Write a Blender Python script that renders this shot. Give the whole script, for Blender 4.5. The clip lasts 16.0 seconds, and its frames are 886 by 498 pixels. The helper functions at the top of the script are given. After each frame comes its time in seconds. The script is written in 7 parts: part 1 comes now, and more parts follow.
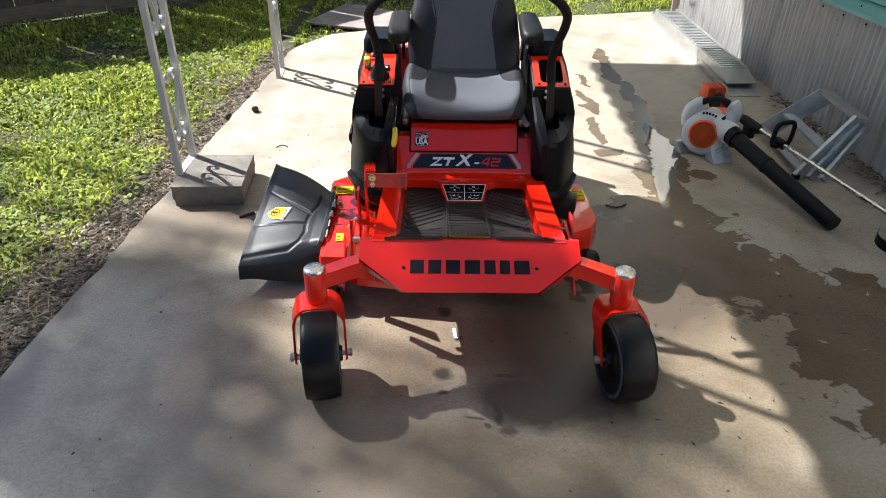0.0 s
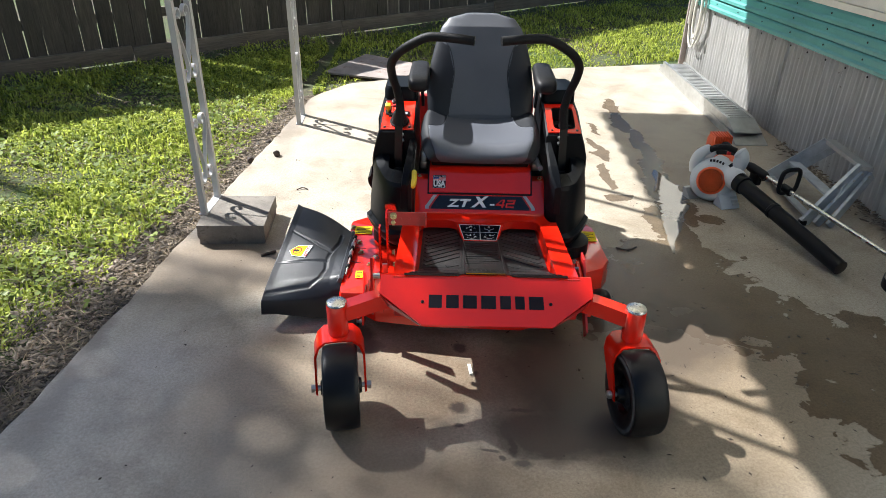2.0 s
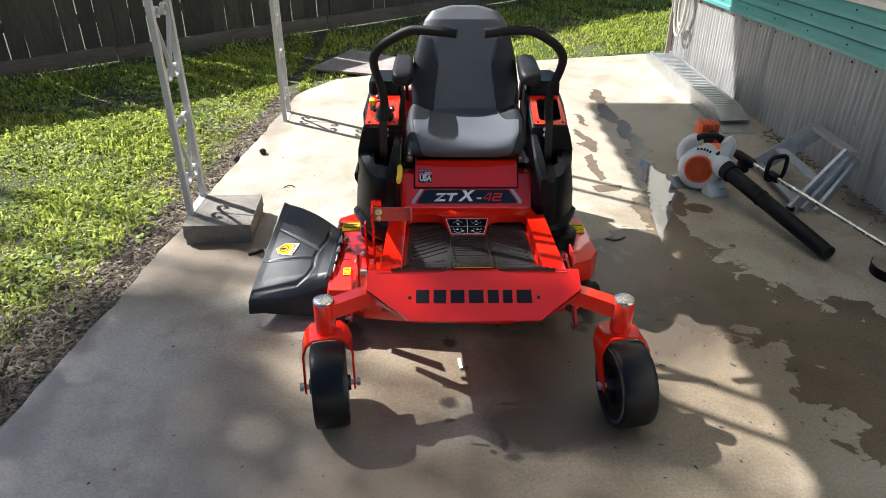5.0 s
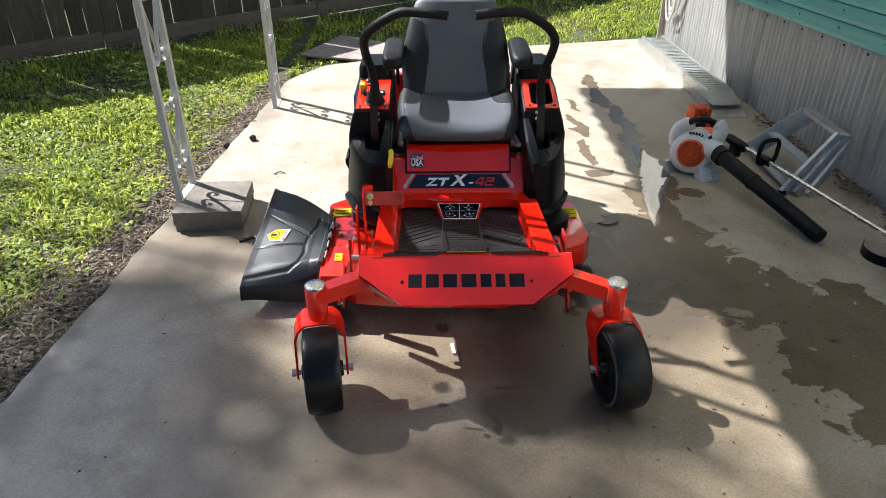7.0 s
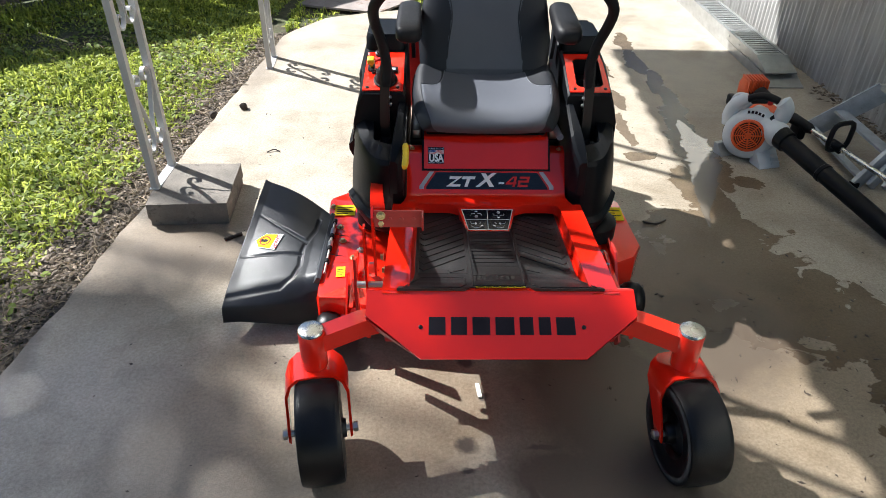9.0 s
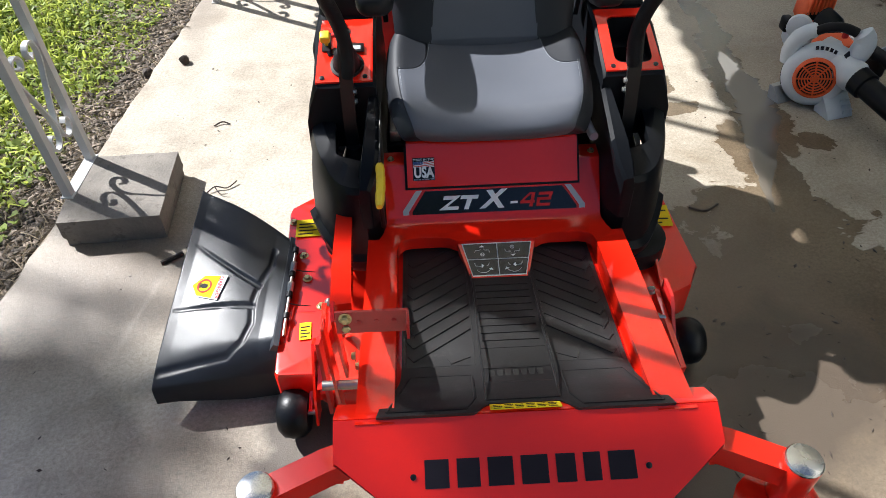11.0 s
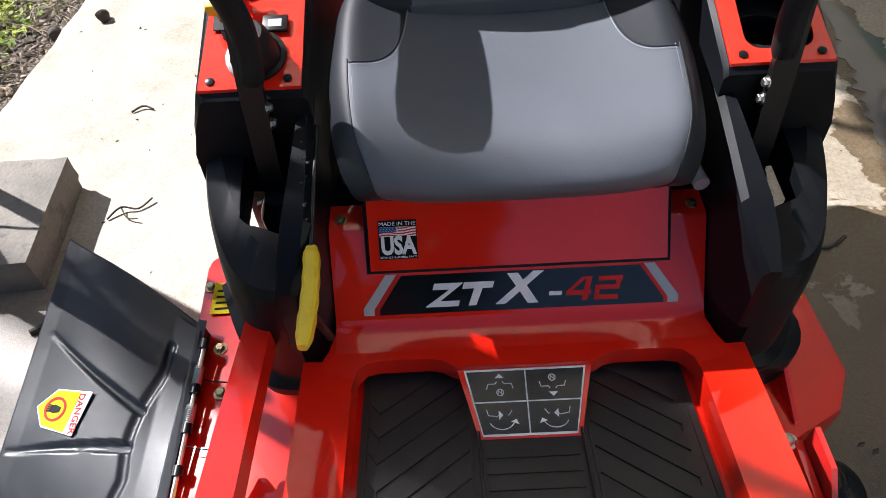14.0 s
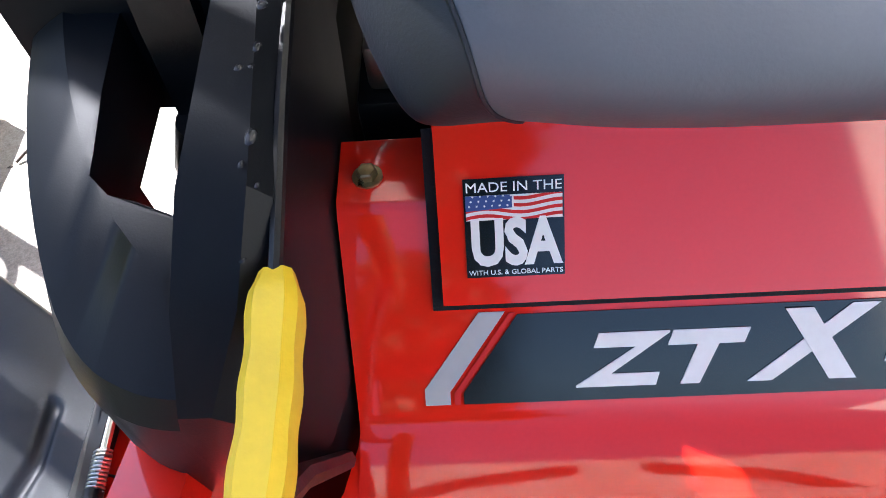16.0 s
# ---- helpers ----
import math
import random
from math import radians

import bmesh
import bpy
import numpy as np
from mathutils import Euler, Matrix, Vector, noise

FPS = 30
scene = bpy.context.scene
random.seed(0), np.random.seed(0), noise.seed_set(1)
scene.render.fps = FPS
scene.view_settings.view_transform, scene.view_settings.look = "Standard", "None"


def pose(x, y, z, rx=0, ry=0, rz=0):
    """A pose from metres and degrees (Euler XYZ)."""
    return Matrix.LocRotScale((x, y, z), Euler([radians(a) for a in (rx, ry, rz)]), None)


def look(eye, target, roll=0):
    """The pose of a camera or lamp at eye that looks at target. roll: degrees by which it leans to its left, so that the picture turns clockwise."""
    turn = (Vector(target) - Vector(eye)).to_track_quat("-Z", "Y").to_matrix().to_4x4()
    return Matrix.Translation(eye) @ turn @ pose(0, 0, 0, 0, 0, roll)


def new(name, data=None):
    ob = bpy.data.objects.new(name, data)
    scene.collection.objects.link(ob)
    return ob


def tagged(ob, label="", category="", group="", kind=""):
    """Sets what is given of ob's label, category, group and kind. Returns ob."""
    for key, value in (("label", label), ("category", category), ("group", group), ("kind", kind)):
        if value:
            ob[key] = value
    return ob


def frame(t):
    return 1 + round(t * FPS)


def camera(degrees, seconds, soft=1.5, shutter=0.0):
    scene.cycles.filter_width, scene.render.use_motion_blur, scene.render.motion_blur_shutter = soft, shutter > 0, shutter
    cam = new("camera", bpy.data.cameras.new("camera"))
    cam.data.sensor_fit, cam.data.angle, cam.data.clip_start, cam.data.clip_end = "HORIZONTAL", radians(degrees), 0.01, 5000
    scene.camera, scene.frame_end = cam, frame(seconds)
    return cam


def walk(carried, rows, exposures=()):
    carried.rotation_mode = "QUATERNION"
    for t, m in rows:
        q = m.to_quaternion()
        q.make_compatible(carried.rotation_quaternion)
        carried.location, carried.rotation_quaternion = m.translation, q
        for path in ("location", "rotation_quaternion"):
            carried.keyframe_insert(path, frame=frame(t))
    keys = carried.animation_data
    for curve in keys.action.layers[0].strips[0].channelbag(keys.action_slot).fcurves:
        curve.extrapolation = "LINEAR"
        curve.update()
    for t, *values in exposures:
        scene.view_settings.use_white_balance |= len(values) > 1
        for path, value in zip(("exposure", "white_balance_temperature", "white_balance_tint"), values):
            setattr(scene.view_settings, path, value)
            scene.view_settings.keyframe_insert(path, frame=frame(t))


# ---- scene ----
cam = camera(65.2, 16.0, soft=0.35)
PATH = [
    (0, (-0.109, -1.748, 1.624), (-0.086, -0.075, 0.528), 1.0),
    (0.5, (-0.108, -1.829, 1.649), (-0.077, -0.093, 0.657), 0.5),
    (1, (-0.131, -1.834, 1.638), (-0.109, -0.094, 0.654), 2.0),
    (1.5, (-0.134, -1.84, 1.64), (-0.14, -0.102, 0.65), 0.9),
    (2, (-0.136, -1.845, 1.641), (-0.142, -0.101, 0.662), 1.1),
    (2.5, (-0.126, -1.833, 1.638), (-0.14, -0.08, 0.675), 0.4),
    (3, (-0.121, -1.836, 1.638), (-0.137, -0.087, 0.67), 0.5),
    (3.5, (-0.123, -1.834, 1.636), (-0.139, -0.089, 0.66), 0.2),
    (4, (-0.122, -1.831, 1.636), (-0.133, -0.092, 0.648), 0.2),
    (6.5, (-0.104, -1.838, 1.633), (-0.059, -0.105, 0.635), -0.2),
    (7, (-0.114, -1.828, 1.616), (-0.078, -0.109, 0.595), 0.1),
    (7.5, (-0.101, -1.817, 1.613), (-0.083, -0.108, 0.576), -0.6),
    (8, (-0.1, -1.751, 1.601), (-0.117, -0.042, 0.562), -1.9),
    (8.5, (-0.134, -1.563, 1.574), (-0.122, 0.123, 0.498), -0.5),
    (8.7, (-0.179, -1.452, 1.573), (-0.147, 0.212, 0.465), 0.9),
    (10.8, (-0.125, -0.659, 1.525), (-0.124, 0.795, 0.153), -0.8),
    (11, (-0.154, -0.581, 1.528), (-0.123, 0.848, 0.130), -1.8),
    (11.5, (-0.183, -0.463, 1.489), (-0.028, 0.930, 0.064), -0.7),
    (12, (-0.057, -0.402, 1.506), (0.034, 0.975, 0.059), -0.2),
    (12.5, (0.023, -0.340, 1.492), (-0.089, 1.062, 0.070), -4.4),
    (13, (-0.005, -0.225, 1.442), (-0.140, 1.139, -0.015), -6.2),
    (13.5, (-0.102, -0.047, 1.354), (-0.171, 1.294, -0.129), -4.6),
    (14, (-0.094, 0.117, 1.213), (-0.115, 1.417, -0.306), -3.5),
    (14.5, (-0.108, 0.254, 1.052), (-0.272, 1.510, -0.496), -2.9),
    (15, (-0.151, 0.371, 0.917), (-0.321, 1.588, -0.661), -4.4),
    (15.5, (-0.175, 0.442, 0.827), (-0.312, 1.705, -0.718), -5.1),
    (16, (-0.185, 0.528, 0.796), (-0.288, 1.678, -0.837), -7.0),
]
EXPOSURE = [(0.0, 0.98, 6050, 10), (8.7, 0.96, 6000, 10), (11.0, 0.84, 5900, 11), (14.0, 0.9, 5950, 14), (15.0, 1.4, 5850, 15), (16.0, 2.4, 5700, 15)]
walk(cam, [(t, look(eye, target, roll)) for t, eye, target, roll in PATH], EXPOSURE)

# ---- daylight: a clear sky and one sun, high over the fence side ----
SUN = Vector((0.90, -0.56, -1.09)).normalized()
world = bpy.data.worlds.new("sky")
scene.world = world
world.use_nodes = True
wn = world.node_tree.nodes
sky = wn.new("ShaderNodeTexSky")
sky.sky_type, sky.sun_disc = "NISHITA", False
sky.dust_density, sky.air_density, sky.ozone_density = 0.7, 1.2, 2.0
sky.sun_elevation = math.asin(-SUN.z)
sky.sun_rotation = math.atan2(-SUN.x, -SUN.y)
world.node_tree.links.new(sky.outputs[0], wn["Background"].inputs[0])
wn["Background"].inputs[1].default_value = 0.056
lamp = bpy.data.lights.new("sun", "SUN")
lamp.energy, lamp.angle, lamp.color = 6.6, radians(0.6), (1.0, 0.95, 0.87)
sun = new("sun", lamp)
sun.matrix_world = Matrix.Translation((0, 0, 8)) @ SUN.to_track_quat("-Z", "Y").to_matrix().to_4x4()


# ---- materials ----
def nodes_of(name):
    m = bpy.data.materials.new(name)
    m.use_nodes = True
    nt = m.node_tree
    return m, nt, nt.nodes["Principled BSDF"]


def noise_node(nt, scale, detail=4.0, rough=0.55, dist=0.0, vec=None):
    n = nt.nodes.new("ShaderNodeTexNoise")
    n.inputs["Scale"].default_value, n.inputs["Detail"].default_value = scale, detail
    n.inputs["Roughness"].default_value, n.inputs["Distortion"].default_value = rough, dist
    if vec is None:
        tc = nt.nodes.new("ShaderNodeTexCoord")
        vec = tc.outputs["Object"]
    nt.links.new(vec, n.inputs["Vector"])
    return n


def ramp_node(nt, fac, stops):
    r = nt.nodes.new("ShaderNodeValToRGB")
    while len(r.color_ramp.elements) < len(stops):
        r.color_ramp.elements.new(0.5)
    for e, (p, c) in zip(r.color_ramp.elements, stops):
        e.position = p
        e.color = (*c, 1) if len(c) == 3 else c
    nt.links.new(fac, r.inputs[0])
    return r


def math_node(nt, op, a, b=None, c=None, clamp=False):
    n = nt.nodes.new("ShaderNodeMath")
    n.operation, n.use_clamp = op, clamp
    for i, v in enumerate((a, b, c)):
        if v is None:
            continue
        if isinstance(v, (int, float)):
            n.inputs[i].default_value = v
        else:
            nt.links.new(v, n.inputs[i])
    return n.outputs[0]


def mix_rgb(nt, fac, a, b, mode="MIX"):
    n = nt.nodes.new("ShaderNodeMix")
    n.data_type, n.blend_type = "RGBA", mode
    for i, v in ((0, fac), (6, a), (7, b)):
        if isinstance(v, (int, float)):
            n.inputs[i].default_value = v
        elif isinstance(v, tuple):
            n.inputs[i].default_value = (*v, 1)
        else:
            nt.links.new(v, n.inputs[i])
    return n.outputs[2]


def bump_node(nt, bsdf, height, strength, dist=0.01):
    b = nt.nodes.new("ShaderNodeBump")
    b.inputs["Strength"].default_value, b.inputs["Distance"].default_value = strength, dist
    nt.links.new(height, b.inputs["Height"])
    nt.links.new(b.outputs[0], bsdf.inputs["Normal"])
    return b


def shade(c, k):
    return tuple(min(1.0, v * k) for v in c)


def mat(name, base, rough=0.5, metal=0.0, var=0.15, scale=9.0, fine=160.0, bump=0.15, coat=0.0, spec=0.5,
        wear=None, wear_at=0.62, rvar=0.12, dist=0.002, island=0.0, randobj=0.0):
    """A surface with colour varied at two scales, a rough grain, and wear in patches of another colour."""
    m, nt, b = nodes_of(name)
    n1, n2 = noise_node(nt, scale, 5, 0.6), noise_node(nt, fine, 3, 0.6)
    col = ramp_node(nt, n1.outputs[0], [(0.28, shade(base, 1 - var)), (0.72, shade(base, 1 + var))]).outputs[0]
    g = ramp_node(nt, n2.outputs[0], [(0.3, (1 - var * 0.6,) * 3), (0.7, (1, 1, 1))]).outputs[0]
    col = mix_rgb(nt, 1.0, col, g, "MULTIPLY")
    if wear:
        n3 = noise_node(nt, scale * 2.3, 8, 0.7)
        w = ramp_node(nt, n3.outputs[0], [(wear_at, (0, 0, 0)), (wear_at + 0.08, (1, 1, 1))]).outputs[0]
        col = mix_rgb(nt, w, col, wear)
    for kind, amount in (("island", island), ("object", randobj)):
        if amount:
            if kind == "island":
                src = nt.nodes.new("ShaderNodeNewGeometry").outputs["Random Per Island"]
            else:
                src = nt.nodes.new("ShaderNodeObjectInfo").outputs["Random"]
            r = ramp_node(nt, src, [(0.0, (1 - amount,) * 3), (1.0, (1 + amount * 0.4,) * 3)]).outputs[0]
            col = mix_rgb(nt, 1.0, col, r, "MULTIPLY")
    nt.links.new(col, b.inputs["Base Color"])
    rr = nt.nodes.new("ShaderNodeMapRange")
    rr.inputs["To Min"].default_value, rr.inputs["To Max"].default_value = max(0.02, rough - rvar), min(1, rough + rvar)
    nt.links.new(n1.outputs[0], rr.inputs["Value"])
    nt.links.new(rr.outputs[0], b.inputs["Roughness"])
    b.inputs["Metallic"].default_value = metal
    b.inputs["Coat Weight"].default_value, b.inputs["Coat Roughness"].default_value = coat, 0.06
    b.inputs["Coat IOR"].default_value = 1.66
    b.inputs["Specular IOR Level"].default_value = spec
    if bump:
        bump_node(nt, b, n2.outputs[0], bump, dist)
    return m


RED = mat("red_paint", (0.78, 0.015, 0.003), 0.3, var=0.05, scale=5, fine=420, bump=0.04, coat=1.0, spec=0.1, rvar=0.06, dist=0.0006)
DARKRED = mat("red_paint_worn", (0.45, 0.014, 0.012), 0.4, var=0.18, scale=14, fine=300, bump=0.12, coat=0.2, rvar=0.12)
BLACK = mat("black_plastic", (0.0055, 0.0065, 0.0085), 0.42, var=0.25, scale=7, fine=900, bump=0.15, spec=0.15, rvar=0.08, dist=0.0005)
CHUTE = mat("scuffed_black_plastic", (0.03, 0.035, 0.045), 0.4, spec=0.9, var=0.3, scale=9, fine=500, bump=0.12, rvar=0.1, dist=0.0006,
            wear=(0.05, 0.054, 0.062), wear_at=0.62)
RUBBER_WORN = mat("scuffed_rubber", (0.06, 0.06, 0.06), 0.7, var=0.5, scale=40, fine=300, bump=0.3)
RUBBER = mat("tyre_rubber", (0.004, 0.0042, 0.0055), 0.36, spec=0.28, var=0.3, scale=12, fine=260, bump=0.2, rvar=0.1)
MAT_RUBBER = mat("floor_mat_rubber", (0.018, 0.0175, 0.018), 0.42, spec=0.5, var=0.3, scale=10, fine=350, bump=0.25, rvar=0.12, wear=(0.045, 0.042, 0.041), wear_at=0.6)
VINYL = mat("grey_vinyl", (0.08, 0.087, 0.106), 0.52, spec=0.5, var=0.08, scale=6, fine=520, bump=0.2, rvar=0.06, dist=0.0008)
VINYL_DARK = mat("charcoal_vinyl", (0.012, 0.014, 0.019), 0.5, spec=0.4, var=0.12, scale=6, fine=520, bump=0.25, rvar=0.06, dist=0.0008)
FOAM = mat("black_foam_grip", (0.008, 0.008, 0.0095), 0.6, spec=0.25, var=0.25, scale=20, fine=500, bump=0.4)
ARMPAD = mat("black_armrest_skin", (0.009, 0.009, 0.011), 0.5, spec=0.25, var=0.2, scale=12, fine=420, bump=0.25)
STEEL = mat("zinc_steel", (0.55, 0.54, 0.5), 0.35, metal=1.0, var=0.15, scale=30, fine=300, bump=0.1)
BOLT = mat("yellow_zinc_bolt", (0.55, 0.44, 0.24), 0.3, metal=1.0, var=0.2, scale=60, fine=500, bump=0.1)
CHROME = mat("brushed_cap", (0.62, 0.62, 0.6), 0.26, metal=1.0, var=0.1, scale=30, fine=400, bump=0.1)
YELLOW = mat("yellow_plastic", (0.74, 0.52, 0.02), 0.4, var=0.08, scale=30, fine=300, bump=0.12, wear=(0.58, 0.42, 0.04), wear_at=0.7)
LABEL_YELLOW = mat("yellow_label", (0.75, 0.55, 0.015), 0.75, spec=0.08, var=0.08, scale=20, bump=0.03)
LABEL_BLACK = mat("black_label", (0.006, 0.008, 0.013), 0.14, spec=0.6, var=0.15, scale=20, fine=700, bump=0.06, dist=0.0004)
LABEL_WHITE = mat("white_print", (0.84, 0.84, 0.84), 0.6, spec=0.12, var=0.05, scale=20, bump=0.02)
LABEL_GREY = mat("silver_print", (0.42, 0.44, 0.47), 0.3, var=0.05, scale=20, bump=0.02)
LABEL_RED = mat("red_print", (0.6, 0.03, 0.03), 0.6, spec=0.12, var=0.05, scale=20, bump=0.02)
LABEL_BLUE = mat("blue_print", (0.03, 0.07, 0.26), 0.35, var=0.05, scale=20, bump=0.02)
DARKINK = mat("dark_print", (0.014, 0.012, 0.018), 0.6, spec=0.12, var=0.1, scale=20, bump=0.02)
BLACKMETAL = mat("black_painted_steel", (0.007, 0.007, 0.008), 0.35, spec=0.3, var=0.2, scale=20, fine=300, bump=0.1)
IVORY = mat("white_iron_paint", (0.46, 0.46, 0.46), 0.5, var=0.1, scale=12, fine=120, bump=0.25, wear=(0.3, 0.24, 0.18), wear_at=0.72)
CREAM = mat("cream_painted_trim", (0.74, 0.71, 0.63), 0.5, var=0.1, scale=6, fine=120, bump=0.2)
TEAL = mat("teal_painted_metal", (0.105, 0.335, 0.31), 0.4, var=0.12, scale=3, fine=90, bump=0.15, wear=(0.1, 0.3, 0.28), wear_at=0.64)
ALU = mat("weathered_aluminium", (0.52, 0.53, 0.53), 0.42, metal=0.85, var=0.16, scale=14, fine=200, bump=0.2)
ALU_BLUE = mat("scratched_ladder_aluminium", (0.5, 0.54, 0.58), 0.46, metal=0.6, var=0.2, scale=18, fine=160, bump=0.25, wear=(0.22, 0.22, 0.2), wear_at=0.66)
BLOWER_WHITE = mat("pale_grey_plastic", (0.6, 0.64, 0.68), 0.4, var=0.07, scale=9, fine=260, bump=0.12, wear=(0.46, 0.45, 0.42), wear_at=0.66)
BLOWER_ORANGE = mat("orange_plastic", (0.72, 0.1, 0.018), 0.45, var=0.12, scale=18, fine=260, bump=0.12)
HOSE = mat("white_hose", (0.6, 0.58, 0.52), 0.5, var=0.1, scale=20, bump=0.1)
TRUNK = mat("bark", (0.09, 0.07, 0.05), 0.9, var=0.4, scale=8, fine=40, bump=0.8, dist=0.02)
TWIG = mat("dry_twig", (0.06, 0.045, 0.035), 0.85, var=0.3, scale=30, fine=90, bump=0.4)
DEADLEAF = mat("dead_leaf", (0.27, 0.215, 0.16), 0.8, var=0.5, scale=20, fine=90, bump=0.3, island=0.75)
STRAW = mat("dry_straw", (0.36, 0.29, 0.19), 0.8, var=0.3, scale=20, fine=90, bump=0.2, island=0.7)
PEBBLE = mat("pebble", (0.3, 0.27, 0.23), 0.85, var=0.3, scale=20, fine=120, bump=0.4, island=0.45)
BLOCK = mat("weathered_concrete_block", (0.2, 0.18, 0.155), 0.9, var=0.25, scale=9, fine=110, bump=0.7, dist=0.004, wear=(0.13, 0.115, 0.1), wear_at=0.56)
BOARD_GREY = mat("grey_weathered_plywood", (0.3, 0.26, 0.24), 0.85, var=0.25, scale=7, fine=90, bump=0.4, wear=(0.2, 0.13, 0.1), wear_at=0.56)


# ---- mesh tools ----
def part(name, bm, material, parent=None, label="", smooth=True, angle=38):
    """Links a bmesh as one mesh object, under a thing or a part."""
    bmesh.ops.recalc_face_normals(bm, faces=bm.faces)
    me = bpy.data.meshes.new(name)
    bm.to_mesh(me)
    bm.free()
    for m in (material if isinstance(material, (list, tuple)) else [material]):
        me.materials.append(m)
    if smooth:
        me.shade_smooth()
        me.set_sharp_from_angle(angle=radians(angle))
    ob = new(name, me)
    if parent is not None:
        ob.parent = parent
        ob.matrix_parent_inverse = base_of(parent).inverted()
    if label:
        ob["label"] = label
    return ob


def base_of(ob):
    """The world pose of an object that has only been moved by its own basis and its parents'."""
    m = ob.matrix_basis.copy()
    while ob.parent is not None:
        m = ob.parent.matrix_basis @ ob.matrix_parent_inverse @ m
        ob = ob.parent
    return m


def thing(name, at, label, category, group="", kind=""):
    ob = new(name)
    ob.matrix_basis = Matrix.Translation(at)
    ob.empty_display_size = 0.05
    return tagged(ob, label, category, group, kind)


def bevel(bm, w, seg=2, limit=30):
    edges = [e for e in bm.edges if len(e.link_faces) == 2 and e.calc_face_angle(0) > radians(limit)]
    if edges and w:
        bmesh.ops.bevel(bm, geom=edges, offset=w, segments=seg, profile=0.5, affect="EDGES", clamp_overlap=True)
    return bm


def box(x0, x1, y0, y1, z0, z1, w=0.0, seg=2, m=None):
    bm = bmesh.new()
    bmesh.ops.create_cube(bm, size=1.0)
    for v in bm.verts:
        v.co = Vector((x0 + (v.co.x + 0.5) * (x1 - x0), y0 + (v.co.y + 0.5) * (y1 - y0), z0 + (v.co.z + 0.5) * (z1 - z0)))
    bevel(bm, w, seg)
    if m is not None:
        bm.transform(m)
    return bm


def prism(pts, depth, m=None, w=0.0, seg=2):
    """A flat outline (x, y) thickened from z = 0 to depth."""
    bm = bmesh.new()
    lo = [bm.verts.new((x, y, 0)) for x, y in pts]
    hi = [bm.verts.new((x, y, depth)) for x, y in pts]
    bm.faces.new(lo[::-1])
    bm.faces.new(hi)
    n = len(pts)
    for i in range(n):
        bm.faces.new((lo[i], lo[(i + 1) % n], hi[(i + 1) % n], hi[i]))
    bevel(bm, w, seg)
    if m is not None:
        bm.transform(m)
    return bm


def rings(loops, cap=True, closed=True):
    """Joins loops of equally many points into one skin."""
    bm = bmesh.new()
    vs = [[bm.verts.new(p) for p in loop] for loop in loops]
    n = len(loops[0])
    for a, b in zip(vs, vs[1:]):
        for i in range(n if closed else n - 1):
            bm.faces.new((a[i], a[(i + 1) % n], b[(i + 1) % n], b[i]))
    if cap:
        bm.faces.new(vs[0][::-1])
        bm.faces.new(vs[-1])
    return bm


def lathe(profile, m=None, n=28, cap=True):
    """Turns (radius, height) round z."""
    bm = rings([[(r * math.cos(2 * math.pi * i / n), r * math.sin(2 * math.pi * i / n), h) for i in range(n)] for r, h in profile], cap)
    if m is not None:
        bm.transform(m)
    return bm


def smooth_path(pts, per=6):
    """A curve through the points, in short steps."""
    pts = [Vector(p) for p in pts]
    out = []
    for i in range(len(pts) - 1):
        p0, p1, p2, p3 = pts[max(i - 1, 0)], pts[i], pts[i + 1], pts[min(i + 2, len(pts) - 1)]
        for k in range(per):
            t = k / per
            out.append(0.5 * (2 * p1 + (p2 - p0) * t + (2 * p0 - 5 * p1 + 4 * p2 - p3) * t * t + (3 * p1 - p0 - 3 * p2 + p3) * t ** 3))
    return out + [pts[-1]]


def tube(pts, radius, n=12, section=None, cap=True):
    """Sweeps a round, or a given section, along a line; radius may be one number or one for each point."""
    pts = [Vector(p) for p in pts]
    loops, up = [], None
    for i, p in enumerate(pts):
        d = (pts[min(i + 1, len(pts) - 1)] - pts[max(i - 1, 0)]).normalized()
        if up is None:
            up = Vector((0, 0, 1)) if abs(d.z) < 0.9 else Vector((0, 1, 0))
        side = d.cross(up).normalized()
        up = side.cross(d).normalized()
        r = radius[i] if isinstance(radius, (list, tuple)) else radius
        if section:
            loops.append([p + side * a * r + up * b * r for a, b in section])
        else:
            loops.append([p + side * r * math.cos(2 * math.pi * k / n) + up * r * math.sin(2 * math.pi * k / n) for k in range(n)])
    return rings(loops, cap)


def rect(a, b):
    return [(-a, -b), (a, -b), (a, b), (-a, b)]


def merge(*bms):
    out = bms[0]
    for b in bms[1:]:
        me = bpy.data.meshes.new("joined")
        b.to_mesh(me)
        out.from_mesh(me)
        bpy.data.meshes.remove(me)
        b.free()
    return out


def rounded(cx, cy, hx, hy, r, n=4):
    """The outline of a rectangle with round corners."""
    r = min(r, hx, hy)
    pts = []
    for qx, qy, a0 in ((1, 1, 0), (-1, 1, 90), (-1, -1, 180), (1, -1, 270)):
        for k in range(n + 1):
            a = radians(a0 + 90 * k / n)
            pts.append((cx + qx * (hx - r) + r * math.cos(a), cy + qy * (hy - r) + r * math.sin(a)))
    return pts


def frame_of(origin, xdir, ydir):
    """The pose whose x and y lie along a sloping face."""
    x = Vector(xdir).normalized()
    z = x.cross(Vector(ydir)).normalized()
    y = z.cross(x)
    m = Matrix((x, y, z)).transposed().to_4x4()
    return Matrix.Translation(origin) @ m


def flat(pts, m, lift=0.0008, thick=0.0006):
    bm = prism(pts, thick)
    bm.transform(m @ Matrix.Translation((0, 0, lift)))
    return bm


